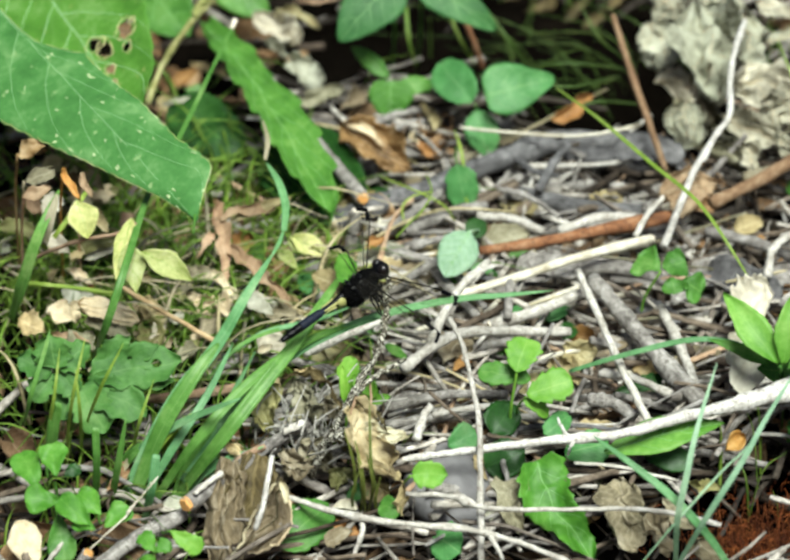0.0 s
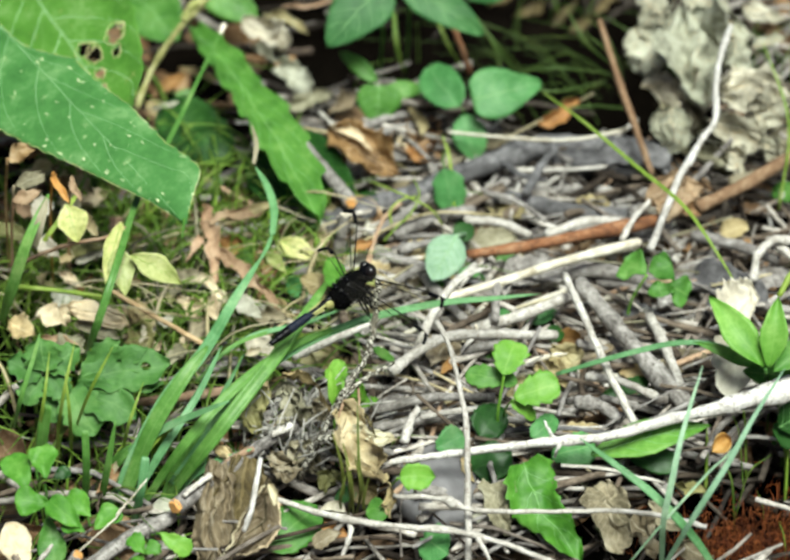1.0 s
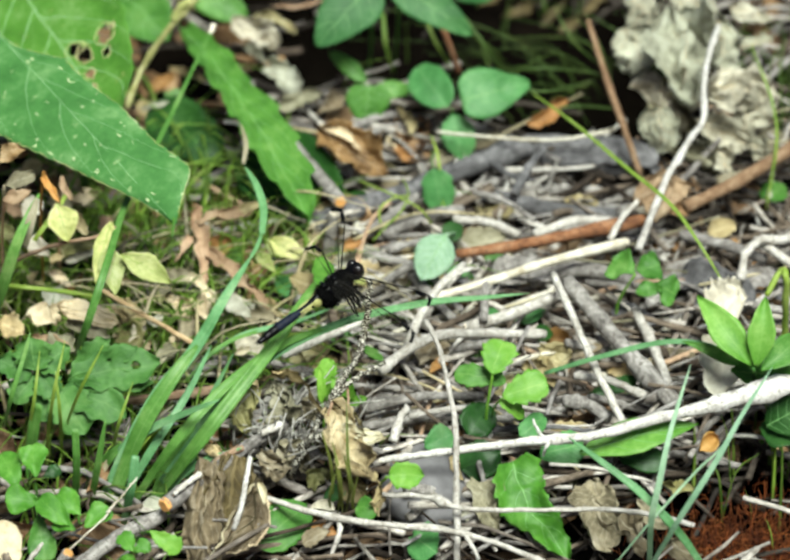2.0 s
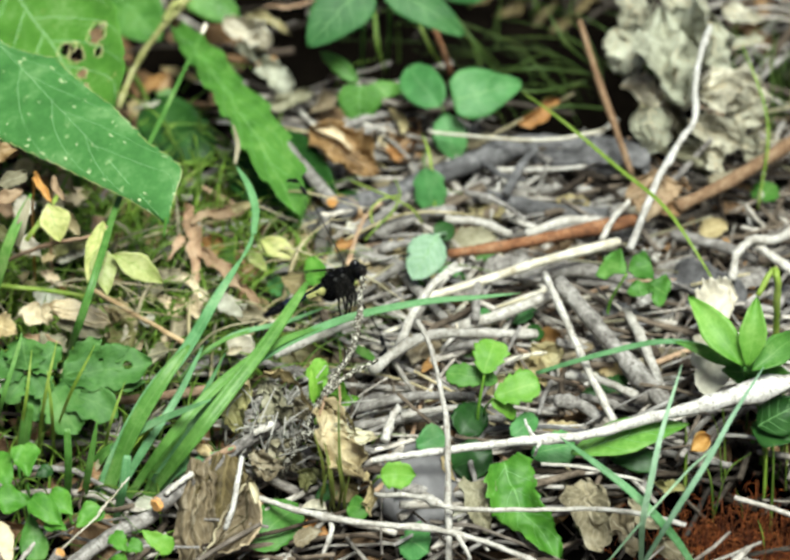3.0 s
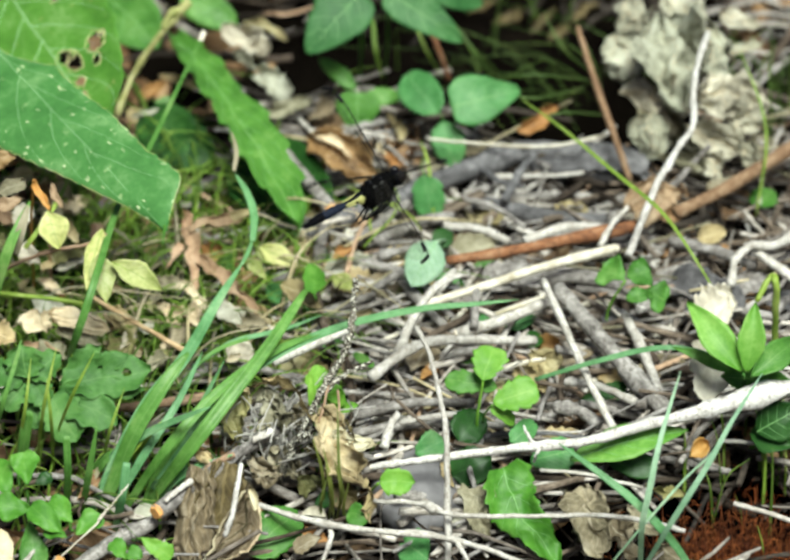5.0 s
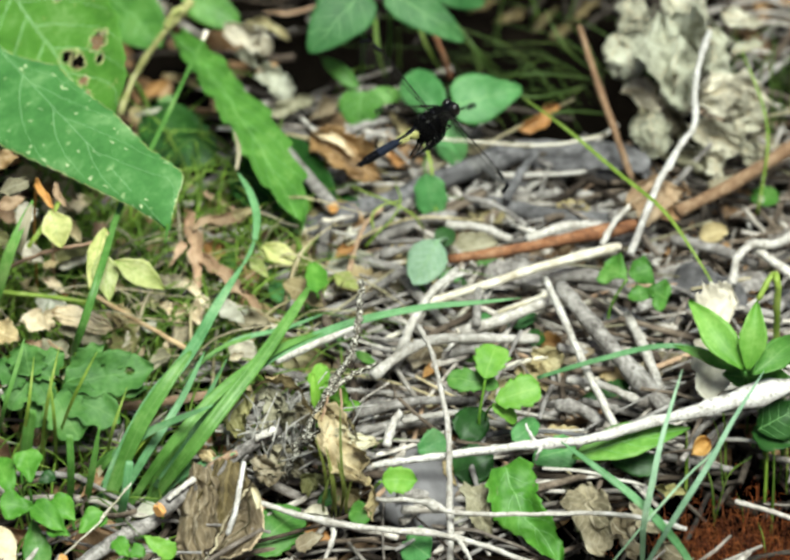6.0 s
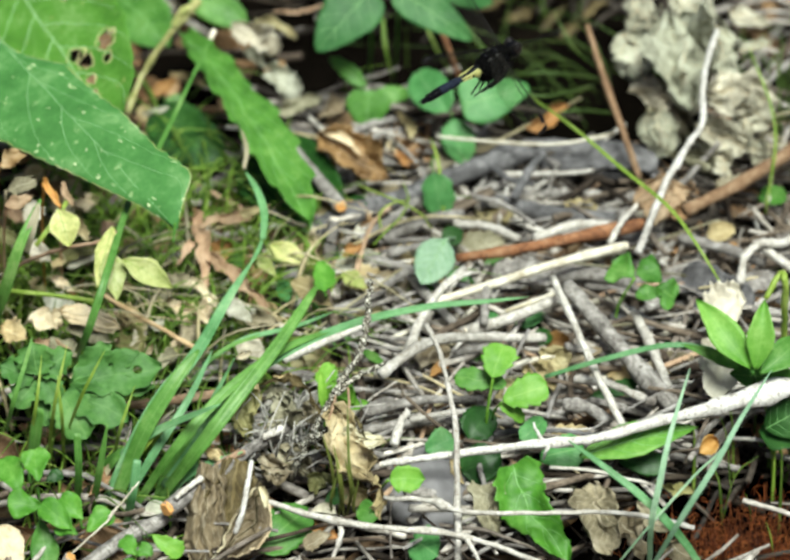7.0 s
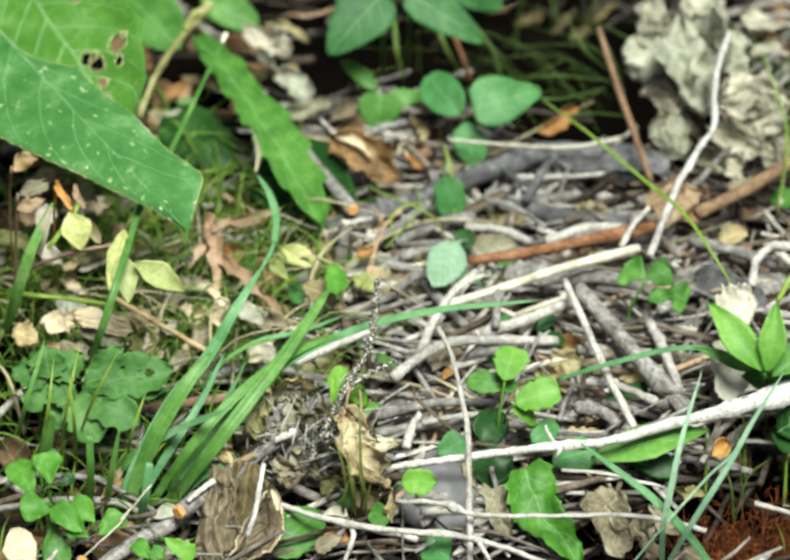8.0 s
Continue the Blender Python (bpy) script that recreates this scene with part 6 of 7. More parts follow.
    for a, b, h, m in (((-0.0218, 0.1209, 0.0000), (-0.0328, 0.1008, 0.0040), 0.00357, MOULDLEAF), ((-0.0478, 0.1026, 0.0040), (-0.0329, 0.1081, 0.0060), 0.00393, GREYTAN), ((-0.0029, 0.1074, 0.0020), (0.0027, 0.0882, 0.0040), 0.00286, DRYTAN), ((-0.0038, 0.0818, 0.0020), (0.0037, 0.0730, 0.0000), 0.00250, DRYBROWN), ((-0.0084, 0.0855, 0.0040), (-0.0028, 0.0693, 0.0080), 0.00107, BUFFLEAF)):
        leaf("brown_leaf", a, b, h, m, "dull curled dead leaf beside green trefoils", "dead leaf", d, curl=1.0, crinkle=0.003, ruffle=0.4, nu=24, nv=14, teeth=0.3, tooth_count=5)
    leaf("brown_leaf", (0.0439, 0.0878, 0.0080), (0.0608, 0.0970, 0.0120), 0.00393, DRYBROWN, "curled orange-brown dead leaf", "dead leaf", d, curl=1.2, crinkle=0.0026, nu=24, nv=14, ruffle=0.3, face=(0, -0.9, 0.4))
    leaf("brown_leaf", (-0.0222, 0.0116, 0.0040), (-0.0151, 0.0151, 0.0060), 0.00393, DRYBROWN, "curled orange-brown dead leaf scrap", "dead leaf", d, curl=1.4, crinkle=0.002)
    for a, b, h in (((-0.0687, 0.1456, 0.0120), (-0.0489, 0.1484, 0.0040), 0.00607), ((-0.0621, 0.1438, 0.0080), (-0.0516, 0.1411, 0.0000), 0.00357), ((-0.0512, 0.1295, 0.0080), (-0.0383, 0.1139, 0.0000), 0.00464)):
        leaf("tan_leaf", a, b, h, DRYCREAM, lab, "dead leaf", d, curl=0.9, pleat=0.2, pleats=2, ruffle=0.5, **dict(cr, crinkle=0.0036, teeth=0.3))
    leaf("tan_leaf", (-0.1195, -0.0478, 0.0220), (-0.0983, -0.0518, 0.0160), 0.00428, BUFFLEAF, "cream dead leaf with a folded, torn edge", "dead leaf", d, curl=-0.6, pleat=0.15, ruffle=0.35, **dict(cr, face=(0, -0.5, 0.85), cup=0.2, crinkle=0.0018))
    leaf("tan_leaf", (-0.1172, -0.0524, 0.0160), (-0.1010, -0.0534, 0.0120), 0.00357, GREYTAN, lab, "dead leaf", d, curl=0.6, ruffle=0.4, **dict(cr, face=(0, -0.5, 0.85), cup=0.2, crinkle=0.0022))
    leaf("tan_leaf", (-0.1297, -0.0543, 0.0220), (-0.1197, -0.0495, 0.0160), 0.00428, BUFFLEAF, lab, "dead leaf", d, curl=0.5, ruffle=0.4, **dict(cr, face=(0, -0.5, 0.85), cup=0.2, crinkle=0.002))
    for a, b, h, m in (((-0.1381, -0.0495, 0.0160), (-0.1301, -0.0541, 0.0140), 0.00393, DRYTAN), ((-0.1268, -0.0534, 0.0120), (-0.1144, -0.0587, 0.0120), 0.00286, PINKTAN), ((-0.0988, -0.0291, 0.0100), (-0.0896, -0.0415, 0.0060), 0.00393, DRYTAN), ((-0.0856, -0.0140, 0.0080), (-0.0750, -0.0123, 0.0100), 0.00357, GREYTAN),
                       ((-0.1432, 0.0300, 0.0300), (-0.1346, 0.0298, 0.0340), 0.00357, DRYBROWN), ((-0.1283, 0.0153, 0.0340), (-0.1214, 0.0038, 0.0300), 0.00179, DRYBROWN), ((-0.1401, 0.0209, 0.0260), (-0.1303, 0.0227, 0.0280), 0.00321, GREYTAN), ((-0.1236, 0.0137, 0.0340), (-0.1195, 0.0086, 0.0300), 0.00161, TANBROWN), ((-0.1418, 0.0172, 0.0220), (-0.1342, 0.0091, 0.0200), 0.00286, PINKTAN), ((-0.1040, 0.0091, 0.0200), (-0.1079, -0.0003, 0.0200), 0.00214, PINKTAN)):
        leaf("tan_leaf", a, b, h, m, "dry brown dead leaf caught among grass", "dead leaf", d, curl=0.7, crinkle=0.002, ruffle=0.4, teeth=0.25, tooth_count=5, face=(0, -0.6, 0.8), nu=24, nv=14)
    leaf("tan_leaf", (0.1029, -0.0381, 0.0140), (0.1175, -0.0392, 0.0180), 0.00822, DRYCREAM, lab, "dead leaf", d, curl=0.7, crinkle=0.0032, teeth=0.35, tooth_count=6, nu=32, nv=18)
    for a, b, h, m in (((-0.1394, -0.0201, 0.0640), (-0.1294, -0.0187, 0.0660), 0.00321, TANBROWN), ((-0.1367, -0.0308, 0.0600), (-0.1259, -0.0270, 0.0620), 0.00357, GREYTAN), ((-0.1235, -0.0273, 0.0630), (-0.1178, -0.0383, 0.0580), 0.00161, ORANGELEAF), ((-0.1172, -0.0289, 0.0620), (-0.1135, -0.0370, 0.0580), 0.00161, PINKTAN), ((-0.1366, -0.0353, 0.0560), (-0.1275, -0.0321, 0.0580), 0.00250, PINKTAN)):
        leaf("hanging_leaf", a, b, h, m, "dry brown leaf hanging on a withered stem", "dead leaf", d, curl=0.6, crinkle=0.0018, ruffle=0.35, face=(0, -0.75, 0.65), nu=22, nv=12,
             stalk=[a, tuple(np.array(a) + np.array((-0.003, 0.012, -0.03))), tuple(np.array(a) + np.array((-0.005, 0.03, -0.1)))])
    leaf("tan_leaf", (0.1052, -0.0571, 0.0180), (0.1073, -0.0867, 0.0100), 0.00822, DRYCREAM, lab, "dead leaf", d, curl=0.5, crinkle=0.003, face=(0, -0.5, 0.85), teeth=0.2, tooth_count=5)
    leaf("tan_leaf", (0.0830, 0.0273, 0.0140), (0.1024, 0.0360, 0.0140), 0.00607, PINKTAN, lab, "dead leaf", d, curl=0.6, crinkle=0.0034, ruffle=0.5, pleat=0.15, teeth=0.12, tooth_count=6, nu=34, nv=18)
    for a, b, h, m in (((-0.1364, 0.0211, 0.0300), (-0.1273, 0.0216, 0.0340), 0.00393, DRYTAN), ((-0.1276, -0.0008, 0.0340), (-0.1327, -0.0074, 0.0300), 0.00357, DRYCREAM), ((-0.1219, 0.0179, 0.0300), (-0.1120, 0.0040, 0.0340), 0.00286, DRYTAN), ((-0.1309, -0.0286, 0.0360), (-0.1217, -0.0379, 0.0340), 0.00357, DRYCREAM), ((-0.1167, -0.0070, 0.0340), (-0.1110, -0.0167, 0.0300), 0.00250, DRYTAN),
                       ((-0.0394, -0.0185, 0.0120), (-0.0252, -0.0307, 0.0120), 0.00429, DRYTAN), ((-0.0638, -0.0279, 0.0100), (-0.0529, -0.0428, 0.0120), 0.00393, DRYCREAM)):
        leaf("tan_leaf", a, b, h, m, "dry tan dead leaf caught among grass", "dead leaf", d, curl=0.5, crinkle=0.0018, teeth=0.25, tooth_count=5, face=(0, -0.5, 0.85))
    for a, b, h in (((0.0383, 0.1961, -0.0120), (0.0504, 0.2062, -0.0140), 0.00286), ((0.0531, 0.1938, -0.0140), (0.0641, 0.2037, -0.0120), 0.00250), ((0.0598, 0.1877, -0.0160), (0.0691, 0.2026, -0.0160), 0.00214), ((0.0718, 0.1969, -0.0120), (0.0791, 0.2093, -0.0120), 0.00250), ((0.0286, 0.2018, -0.0120), (0.0386, 0.2105, -0.0120), 0.00250)):
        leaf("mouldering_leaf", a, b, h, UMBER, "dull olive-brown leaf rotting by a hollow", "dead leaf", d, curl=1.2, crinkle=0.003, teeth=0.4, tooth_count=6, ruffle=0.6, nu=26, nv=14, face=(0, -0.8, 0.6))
    leaf("pinkish_leaf", (-0.0696, 0.0129, 0.0140), (-0.0483, 0.0223, 0.0180), 0.00250, DRYTAN, "narrow pinkish folded dead leaf", "dead leaf", d, shape=LANCE, curl=0.8)
    g = dict(crinkle=0.0036, freq=120, nu=36, nv=20)
    leaf("golden_leaf", (-0.0245, -0.1092, 0.0260), (-0.0105, -0.1299, 0.0100), 0.00714, GOLD, "golden crumpled dead leaf draped under the perch", "dead leaf", d, curl=0.9, face=(0.3, -0.85, 0.4), pleat=0.25, pleats=3, ruffle=0.5, bend=-0.12, **dict(g, crinkle=0.0034, freq=150))
    leaf("golden_leaf", (-0.0204, -0.1178, 0.0210), (-0.0078, -0.1185, 0.0180), 0.00321, BUFFLEAF, "golden crumpled dead leaf draped under the perch", "dead leaf", d, curl=1.1, face=(0.2, -0.7, 0.6), pleat=0.2, ruffle=0.4, **g)
    leaf("golden_leaf", (-0.0111, -0.1280, 0.0100), (-0.0083, -0.1370, 0.0000), 0.00286, DRYTAN, "hanging tail of a dead leaf", "dead leaf", d, curl=1.2, face=(0.1, -0.95, 0.3), ruffle=0.4, **g)
    # umber scrap added at the golden leaf's hole, the shade as colour
    leaf("golden_leaf", (-0.0192, -0.1226, 0.0080), (-0.0142, -0.1272, 0.0000), 0.00464, UMBER, "dark scrap standing in for a leaf hollow's shade", "dead leaf", d, curl=1.0, face=(0, -0.9, 0.4), **g)
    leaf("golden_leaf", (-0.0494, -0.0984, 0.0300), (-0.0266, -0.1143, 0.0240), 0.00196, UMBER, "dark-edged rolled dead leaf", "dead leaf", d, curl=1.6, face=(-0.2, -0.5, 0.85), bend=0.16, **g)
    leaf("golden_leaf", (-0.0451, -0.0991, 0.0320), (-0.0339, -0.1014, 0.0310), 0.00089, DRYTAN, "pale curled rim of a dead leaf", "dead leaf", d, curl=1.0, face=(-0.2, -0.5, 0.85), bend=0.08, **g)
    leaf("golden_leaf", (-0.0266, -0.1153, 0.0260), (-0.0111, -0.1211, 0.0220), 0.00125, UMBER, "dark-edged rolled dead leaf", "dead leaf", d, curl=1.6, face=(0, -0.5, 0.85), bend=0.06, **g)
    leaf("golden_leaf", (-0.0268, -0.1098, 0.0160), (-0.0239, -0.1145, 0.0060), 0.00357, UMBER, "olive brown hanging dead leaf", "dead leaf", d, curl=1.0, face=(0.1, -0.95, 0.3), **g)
    leaf("rolled_leaf", (-0.0648, -0.1329, 0.0200), (-0.0664, -0.1548, -0.0120), 0.00850, MOULDLEAF, "large rolled grey-brown dead leaf with ribbed face", "dead leaf", d, curl=-1.35, face=(-0.1, -0.85, 0.5), shape=((0, 0.5), (0.1, 0.85), (0.5, 1.0), (1, 0.8)), pleat=0.24, pleats=3, ruffle=0.2, ribs=1, rib_mat=UMBER, rib_radius=0.00025, **dict(g, nu=50, nv=26, crinkle=0.0022))
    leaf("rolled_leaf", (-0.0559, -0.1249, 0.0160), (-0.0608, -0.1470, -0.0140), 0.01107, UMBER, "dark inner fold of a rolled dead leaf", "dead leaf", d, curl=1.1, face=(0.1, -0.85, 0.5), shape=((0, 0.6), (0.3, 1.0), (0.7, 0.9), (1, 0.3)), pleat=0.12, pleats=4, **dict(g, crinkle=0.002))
    leaf("rolled_leaf", (-0.0472, -0.1384, 0.0180), (-0.0641, -0.1548, -0.0040), 0.00643, MOULDLEAF, "large rolled grey-brown dead leaf with pale rim", "dead leaf", d, curl=0.9, face=(0.2, -0.8, 0.6), bend=0.14, ribs=2, rib_mat=UMBER, rib_radius=0.0004, rim=BUFFLEAF, ruffle=0.4, pleat=0.2, **dict(g, crinkle=0.002))
    leaf("rolled_leaf", (-0.0479, -0.1471, 0.0220), (-0.0457, -0.1529, 0.0170), 0.00250, BUFFLEAF, "small pale curl of leaf rim", "dead leaf", d, curl=1.8, face=(0.3, -0.8, 0.5), **dict(g, crinkle=0.0008))
    leaf("rolled_leaf", (-0.1336, -0.1510, 0.0080), (-0.1250, -0.1644, 0.0020), 0.00607, BUFFLEAF, "pale cupped dead leaf on soil", "dead leaf", d, curl=-0.7, crinkle=0.001, ruffle=0.2, nu=30, nv=16)
    leaf("rolled_leaf", (0.0244, -0.1235, 0.0040), (0.0300, -0.1403, -0.0040), 0.00643, GREYTAN, "tan dead leaf curled over the soil", "dead leaf", d, curl=1.0, **g)
    leaf("rolled_leaf", (0.0611, -0.1235, 0.0040), (0.0664, -0.1472, -0.0080), 0.00893, GREYTAN, "tan dead leaf curled over the soil", "dead leaf", d, curl=1.0, **g)
    leaf("rolled_leaf", (0.0445, -0.0495, 0.0040), (0.0583, -0.0526, 0.0020), 0.00536, DRYTAN, "tan dead leaf under sticks", "dead leaf", d, curl=0.8, **g)
    leaf("orange_curl", (0.0969, -0.1198, 0.0140), (0.1031, -0.1147, 0.0160), 0.00393, ORANGELEAF, "small orange curled scrap of leaf", "dead leaf", d, curl=1.0, crinkle=0.0008, face=(0, -0.8, 0.6), cup=0.6)
    for a, b, h, m in (((0.0789, -0.1299, -0.0000), (0.0877, -0.1409, -0.0040), 0.00357, GREYTAN), ((0.0846, -0.1513, 0.0000), (0.0961, -0.1541, -0.0040), 0.00321, MOULDLEAF), ((0.0704, -0.1353, 0.0000), (0.0799, -0.1503, -0.0060), 0.00464, MOULDLEAF), ((0.0844, -0.1190, 0.0000), (0.0958, -0.1258, 0.0000), 0.00214, OLIVETAN)):
        leaf("rolled_leaf", a, b, h, m, "tan dead leaf curled over the soil", "dead leaf", d, curl=0.9, ruffle=0.4, **g)


build_dead_leaves()


def build_stone():
    bm = bmesh.new()
    bmesh.ops.create_icosphere(bm, subdivisions=4, radius=1.0)
    for v in bm.verts:
        k = 1 + 0.25 * noise.noise(v.co * 1.3) + 0.06 * noise.noise(v.co * 5)
        v.co = Vector((v.co.x * 0.016, v.co.y * 0.02, v.co.z * 0.014)) * k
    me = bpy.data.meshes.new("stone")
    bm.to_mesh(me)
    bm.free()
    me.materials.append(STONE)
    me.polygons.foreach_set("use_smooth", [True] * len(me.polygons))
    ob = thing("stone", me, "smooth lilac-grey stone half buried in litter", "stone")
    ob.location = (0.0086, -0.1096, -0.0120)


build_stone()


# ---------------------------------------------------------------- litter
HOLLOWS = ((0.047, 0.076, 0.012, 0.006), (0.075, 0.02, 0.012, 0.006), (0.028, 0.17, 0.085, 0.045), (0.085, 0.125, 0.046, 0.046), (0.058, -0.135, 0.02, 0.022), (0.112, -0.125, 0.035, 0.035))


def in_hollow(x, y):
    return any(((x - a) / c) ** 2 + ((y - b) / d) ** 2 < 1 for a, b, c, d in HOLLOWS)


def joined(name, pieces, mat, label, category):
    v, f, u = [], [], []
    for a, b, c in pieces:
        o = len(v)
        v += a
        u += c
        f += [tuple(i + o for i in q) for q in b]
    thing(name, mesh_from(name, v, f, u, mat), label, category, kind="stuff")


def twig_points(rnd, x, y, z, length, az, tilt):
    d = np.array([math.cos(az) * math.cos(tilt), math.sin(az) * math.cos(tilt), math.sin(tilt)])
    s = np.array([-d[1], d[0], 0])
    c = np.array([x, y, z])
    b = rnd.uniform(-0.12, 0.12) * length
    return [c - d * length / 2, c + s * b + np.array([0, 0, rnd.uniform(0, 0.05) * length]), c + d * length / 2]


def build_litter():
    rnd = random.Random(21)
    twigs, gap_dark = [], []
    for k in range(4200):
        x, y = rnd.gauss(0.04, 0.13), rnd.gauss(0.0, 0.13)
        if abs(x) > 0.4 or abs(y) > 0.4 or in_hollow(x, y):
            continue
        if x < -0.045 and y > -0.08 and rnd.random() < 0.86:
            continue
        if y > 0.1 and 0.0 < x < 0.12 and rnd.random() < 0.5:
            continue
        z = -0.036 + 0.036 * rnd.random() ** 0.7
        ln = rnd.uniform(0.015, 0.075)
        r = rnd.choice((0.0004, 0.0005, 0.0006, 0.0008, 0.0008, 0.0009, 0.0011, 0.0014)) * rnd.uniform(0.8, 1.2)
        # low and far-back twigs get the dark colour in place of shade
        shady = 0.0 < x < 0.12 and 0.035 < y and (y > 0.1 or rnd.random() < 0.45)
        (gap_dark if z < -0.011 or shady else twigs).append(tube(twig_points(rnd, x, y, z, ln, rnd.gauss(0.15, 0.8), rnd.gauss(0, 0.2)), r, r * rnd.uniform(0.6, 1), 3, 7, 0.14, k, 0.1, 0.0003))
    joined("damp_twig_litter", gap_dark, GAPTWIG, "lower twigs with the shade of the gaps in their colour", "twigs")
    joined("twig_litter", twigs, LITTER, "tangled layer of small weathered dead twigs", "twigs")
    kinds = [mesh_from("fallen_twig", *tube(twig_points(rnd, 0, 0, 0, rnd.uniform(0.025, 0.07), 0, 0), r, r * rnd.uniform(0.6, 0.9), 4, 8, 0.16, k, 0.25, 0.0002), m)
             for k, (r, m) in enumerate(((0.0006, PALE), (0.0009, GREY), (0.0012, GREY), (0.0007, PALE), (0.001, CREAM), (0.0014, GREY), (0.0006, WHITE), (0.0008, DARKGREY), (0.0009, PALE), (0.0007, GREY), (0.0009, BROWNSTALK), (0.0015, GREY)))]
    for k in range(290):
        x, y = rnd.gauss(0.045, 0.07), rnd.gauss(-0.01, 0.085)
        if in_hollow(x, y) or y > 0.125 or y < -0.12:
            continue
        ob = thing("fallen_twig", rnd.choice(kinds), "small weathered dead twig lying on the litter", "twig", "fallen twigs")
        ob.matrix_world = pose(x, y, rnd.uniform(-0.012, 0.002), rnd.uniform(0, 360), rnd.gauss(0, 7), rnd.gauss(12, 38))
    straws = []
    for k in range(100):
        x, y = rnd.gauss(0.0, 0.15), rnd.gauss(0.02, 0.13)
        if in_hollow(x, y):
            continue
        if y < -0.11:
            continue
        straws.append(tube(twig_points(rnd, x, y, rnd.uniform(-0.012, 0.006), rnd.uniform(0.02, 0.08), rnd.gauss(0.1, 0.8), rnd.gauss(0, 0.15)), 0.0005, 0.0004, 4, 6, 0.1, k))
    joined("straw_litter", straws, STRAW, "scattered thin pale dry straws", "straw")
    leaves = []
    for k in range(800):
        x, y = rnd.gauss(-0.01, 0.17), rnd.gauss(0.02, 0.16)
        if in_hollow(x, y) or (0.11 < y < 0.3 and -0.02 < x < 0.13):
            continue
        z = rnd.uniform(-0.036, -0.006)
        az = rnd.uniform(0, 6.28)
        ln = rnd.uniform(0.008, 0.028)
        b = np.array([x, y, z])
        t = b + np.array([math.cos(az), math.sin(az), rnd.uniform(-0.4, 0.4)]) * ln
        me = leaf_mesh(b, t, ln * rnd.uniform(0.2, 0.45), LITTERLEAF, face=(rnd.gauss(0, 0.5), rnd.gauss(-0.3, 0.5), 1), curl=rnd.uniform(0.3, 1.6), crinkle=0.0018, freq=110, nu=8, nv=6, seed=k)
        vs = [tuple(q.co) for q in me.vertices]
        fs = [tuple(p.vertices) for p in me.polygons]
        us = [(0.0, 0.0)] * len(vs)
        lay = me.uv_layers[0].data
        for p in me.polygons:
            for li, vi in zip(p.loop_indices, p.vertices):
                us[vi] = tuple(lay[li].uv)
        leaves.append((vs, fs, us))
        bpy.data.meshes.remove(me)
    rnd2 = random.Random(77)
    for k in range(46):
        x, y = rnd2.gauss(0.03, 0.075), rnd2.gauss(0.01, 0.085)
        if in_hollow(x, y):
            continue
        az, ln = rnd2.uniform(0, 6.28), rnd2.uniform(0.006, 0.014)
        p = np.array([x, y, rnd2.uniform(-0.01, 0.0)])
        q = p + np.array([math.cos(az), math.sin(az), rnd2.uniform(-0.3, 0.3)]) * ln
        leaf("leaf_scrap", p, q, ln * rnd2.uniform(0.25, 0.5), rnd2.choice((DRYTAN, DRYBROWN, DRYTAN, DRYCREAM)), "curled scrap of dead leaf among twigs", "dead leaf", "dead leaf scraps",
             face=(rnd2.gauss(0, 0.4), -0.4, 0.9), curl=rnd2.uniform(0.5, 1.5), crinkle=0.0014, nu=14, nv=9)
    for k in range(70):
        x, y = rnd2.gauss(0.0, 0.045), rnd2.gauss(-0.03, 0.05)
        if in_hollow(x, y):
            continue
        az, ln = rnd2.gauss(0.2, 0.9), rnd2.uniform(0.008, 0.019)
        p = np.array([x, y, rnd2.uniform(-0.012, 0.0)])
        q = p + np.array([math.cos(az), math.sin(az), rnd2.uniform(-0.25, 0.35)]) * ln
        leaf("leaf_scrap", p, q, ln * rnd2.uniform(0.25, 0.42), rnd2.choice((DRYTAN, DRYCREAM, GREYTAN, DRYTAN, DRYTAN, DRYBROWN, MOULDLEAF)), "curled scrap of dead leaf among twigs", "dead leaf", "dead leaf scraps",
             face=(rnd2.gauss(0, 0.3), -0.5, 0.85), curl=rnd2.uniform(0.4, 1.4), crinkle=0.0022, nu=18, nv=11, teeth=0.3, tooth_count=5)
    for k in range(46):
        x, y = rnd2.gauss(0.055, 0.05), rnd2.gauss(0.02, 0.06)
        if in_hollow(x, y) or y > 0.09:
            continue
        az, ln = rnd2.gauss(0.15, 0.5), rnd2.uniform(0.012, 0.03)
        p = np.array([x, y, rnd2.uniform(-0.008, 0.003)])
        q = p + np.array([math.cos(az), math.sin(az), rnd2.uniform(-0.2, 0.2)]) * ln
        leaf("bark_chip", p, q, ln * rnd2.uniform(0.12, 0.24), rnd2.choice((GREY, DARKGREY, GREY, MOULDLEAF)), "flat splintered chip of weathered bark", "bark chip", "bark chips",
             shape=((0, 0.5), (0.08, 0.9), (0.5, 1.0), (0.9, 0.8), (1, 0.4)), face=(rnd2.gauss(0, 0.3), -0.4, 0.9), curl=rnd2.uniform(0.2, 0.9), crinkle=0.0014, nu=14, nv=7, thick=0.0006, teeth=0.25, tooth_count=4)
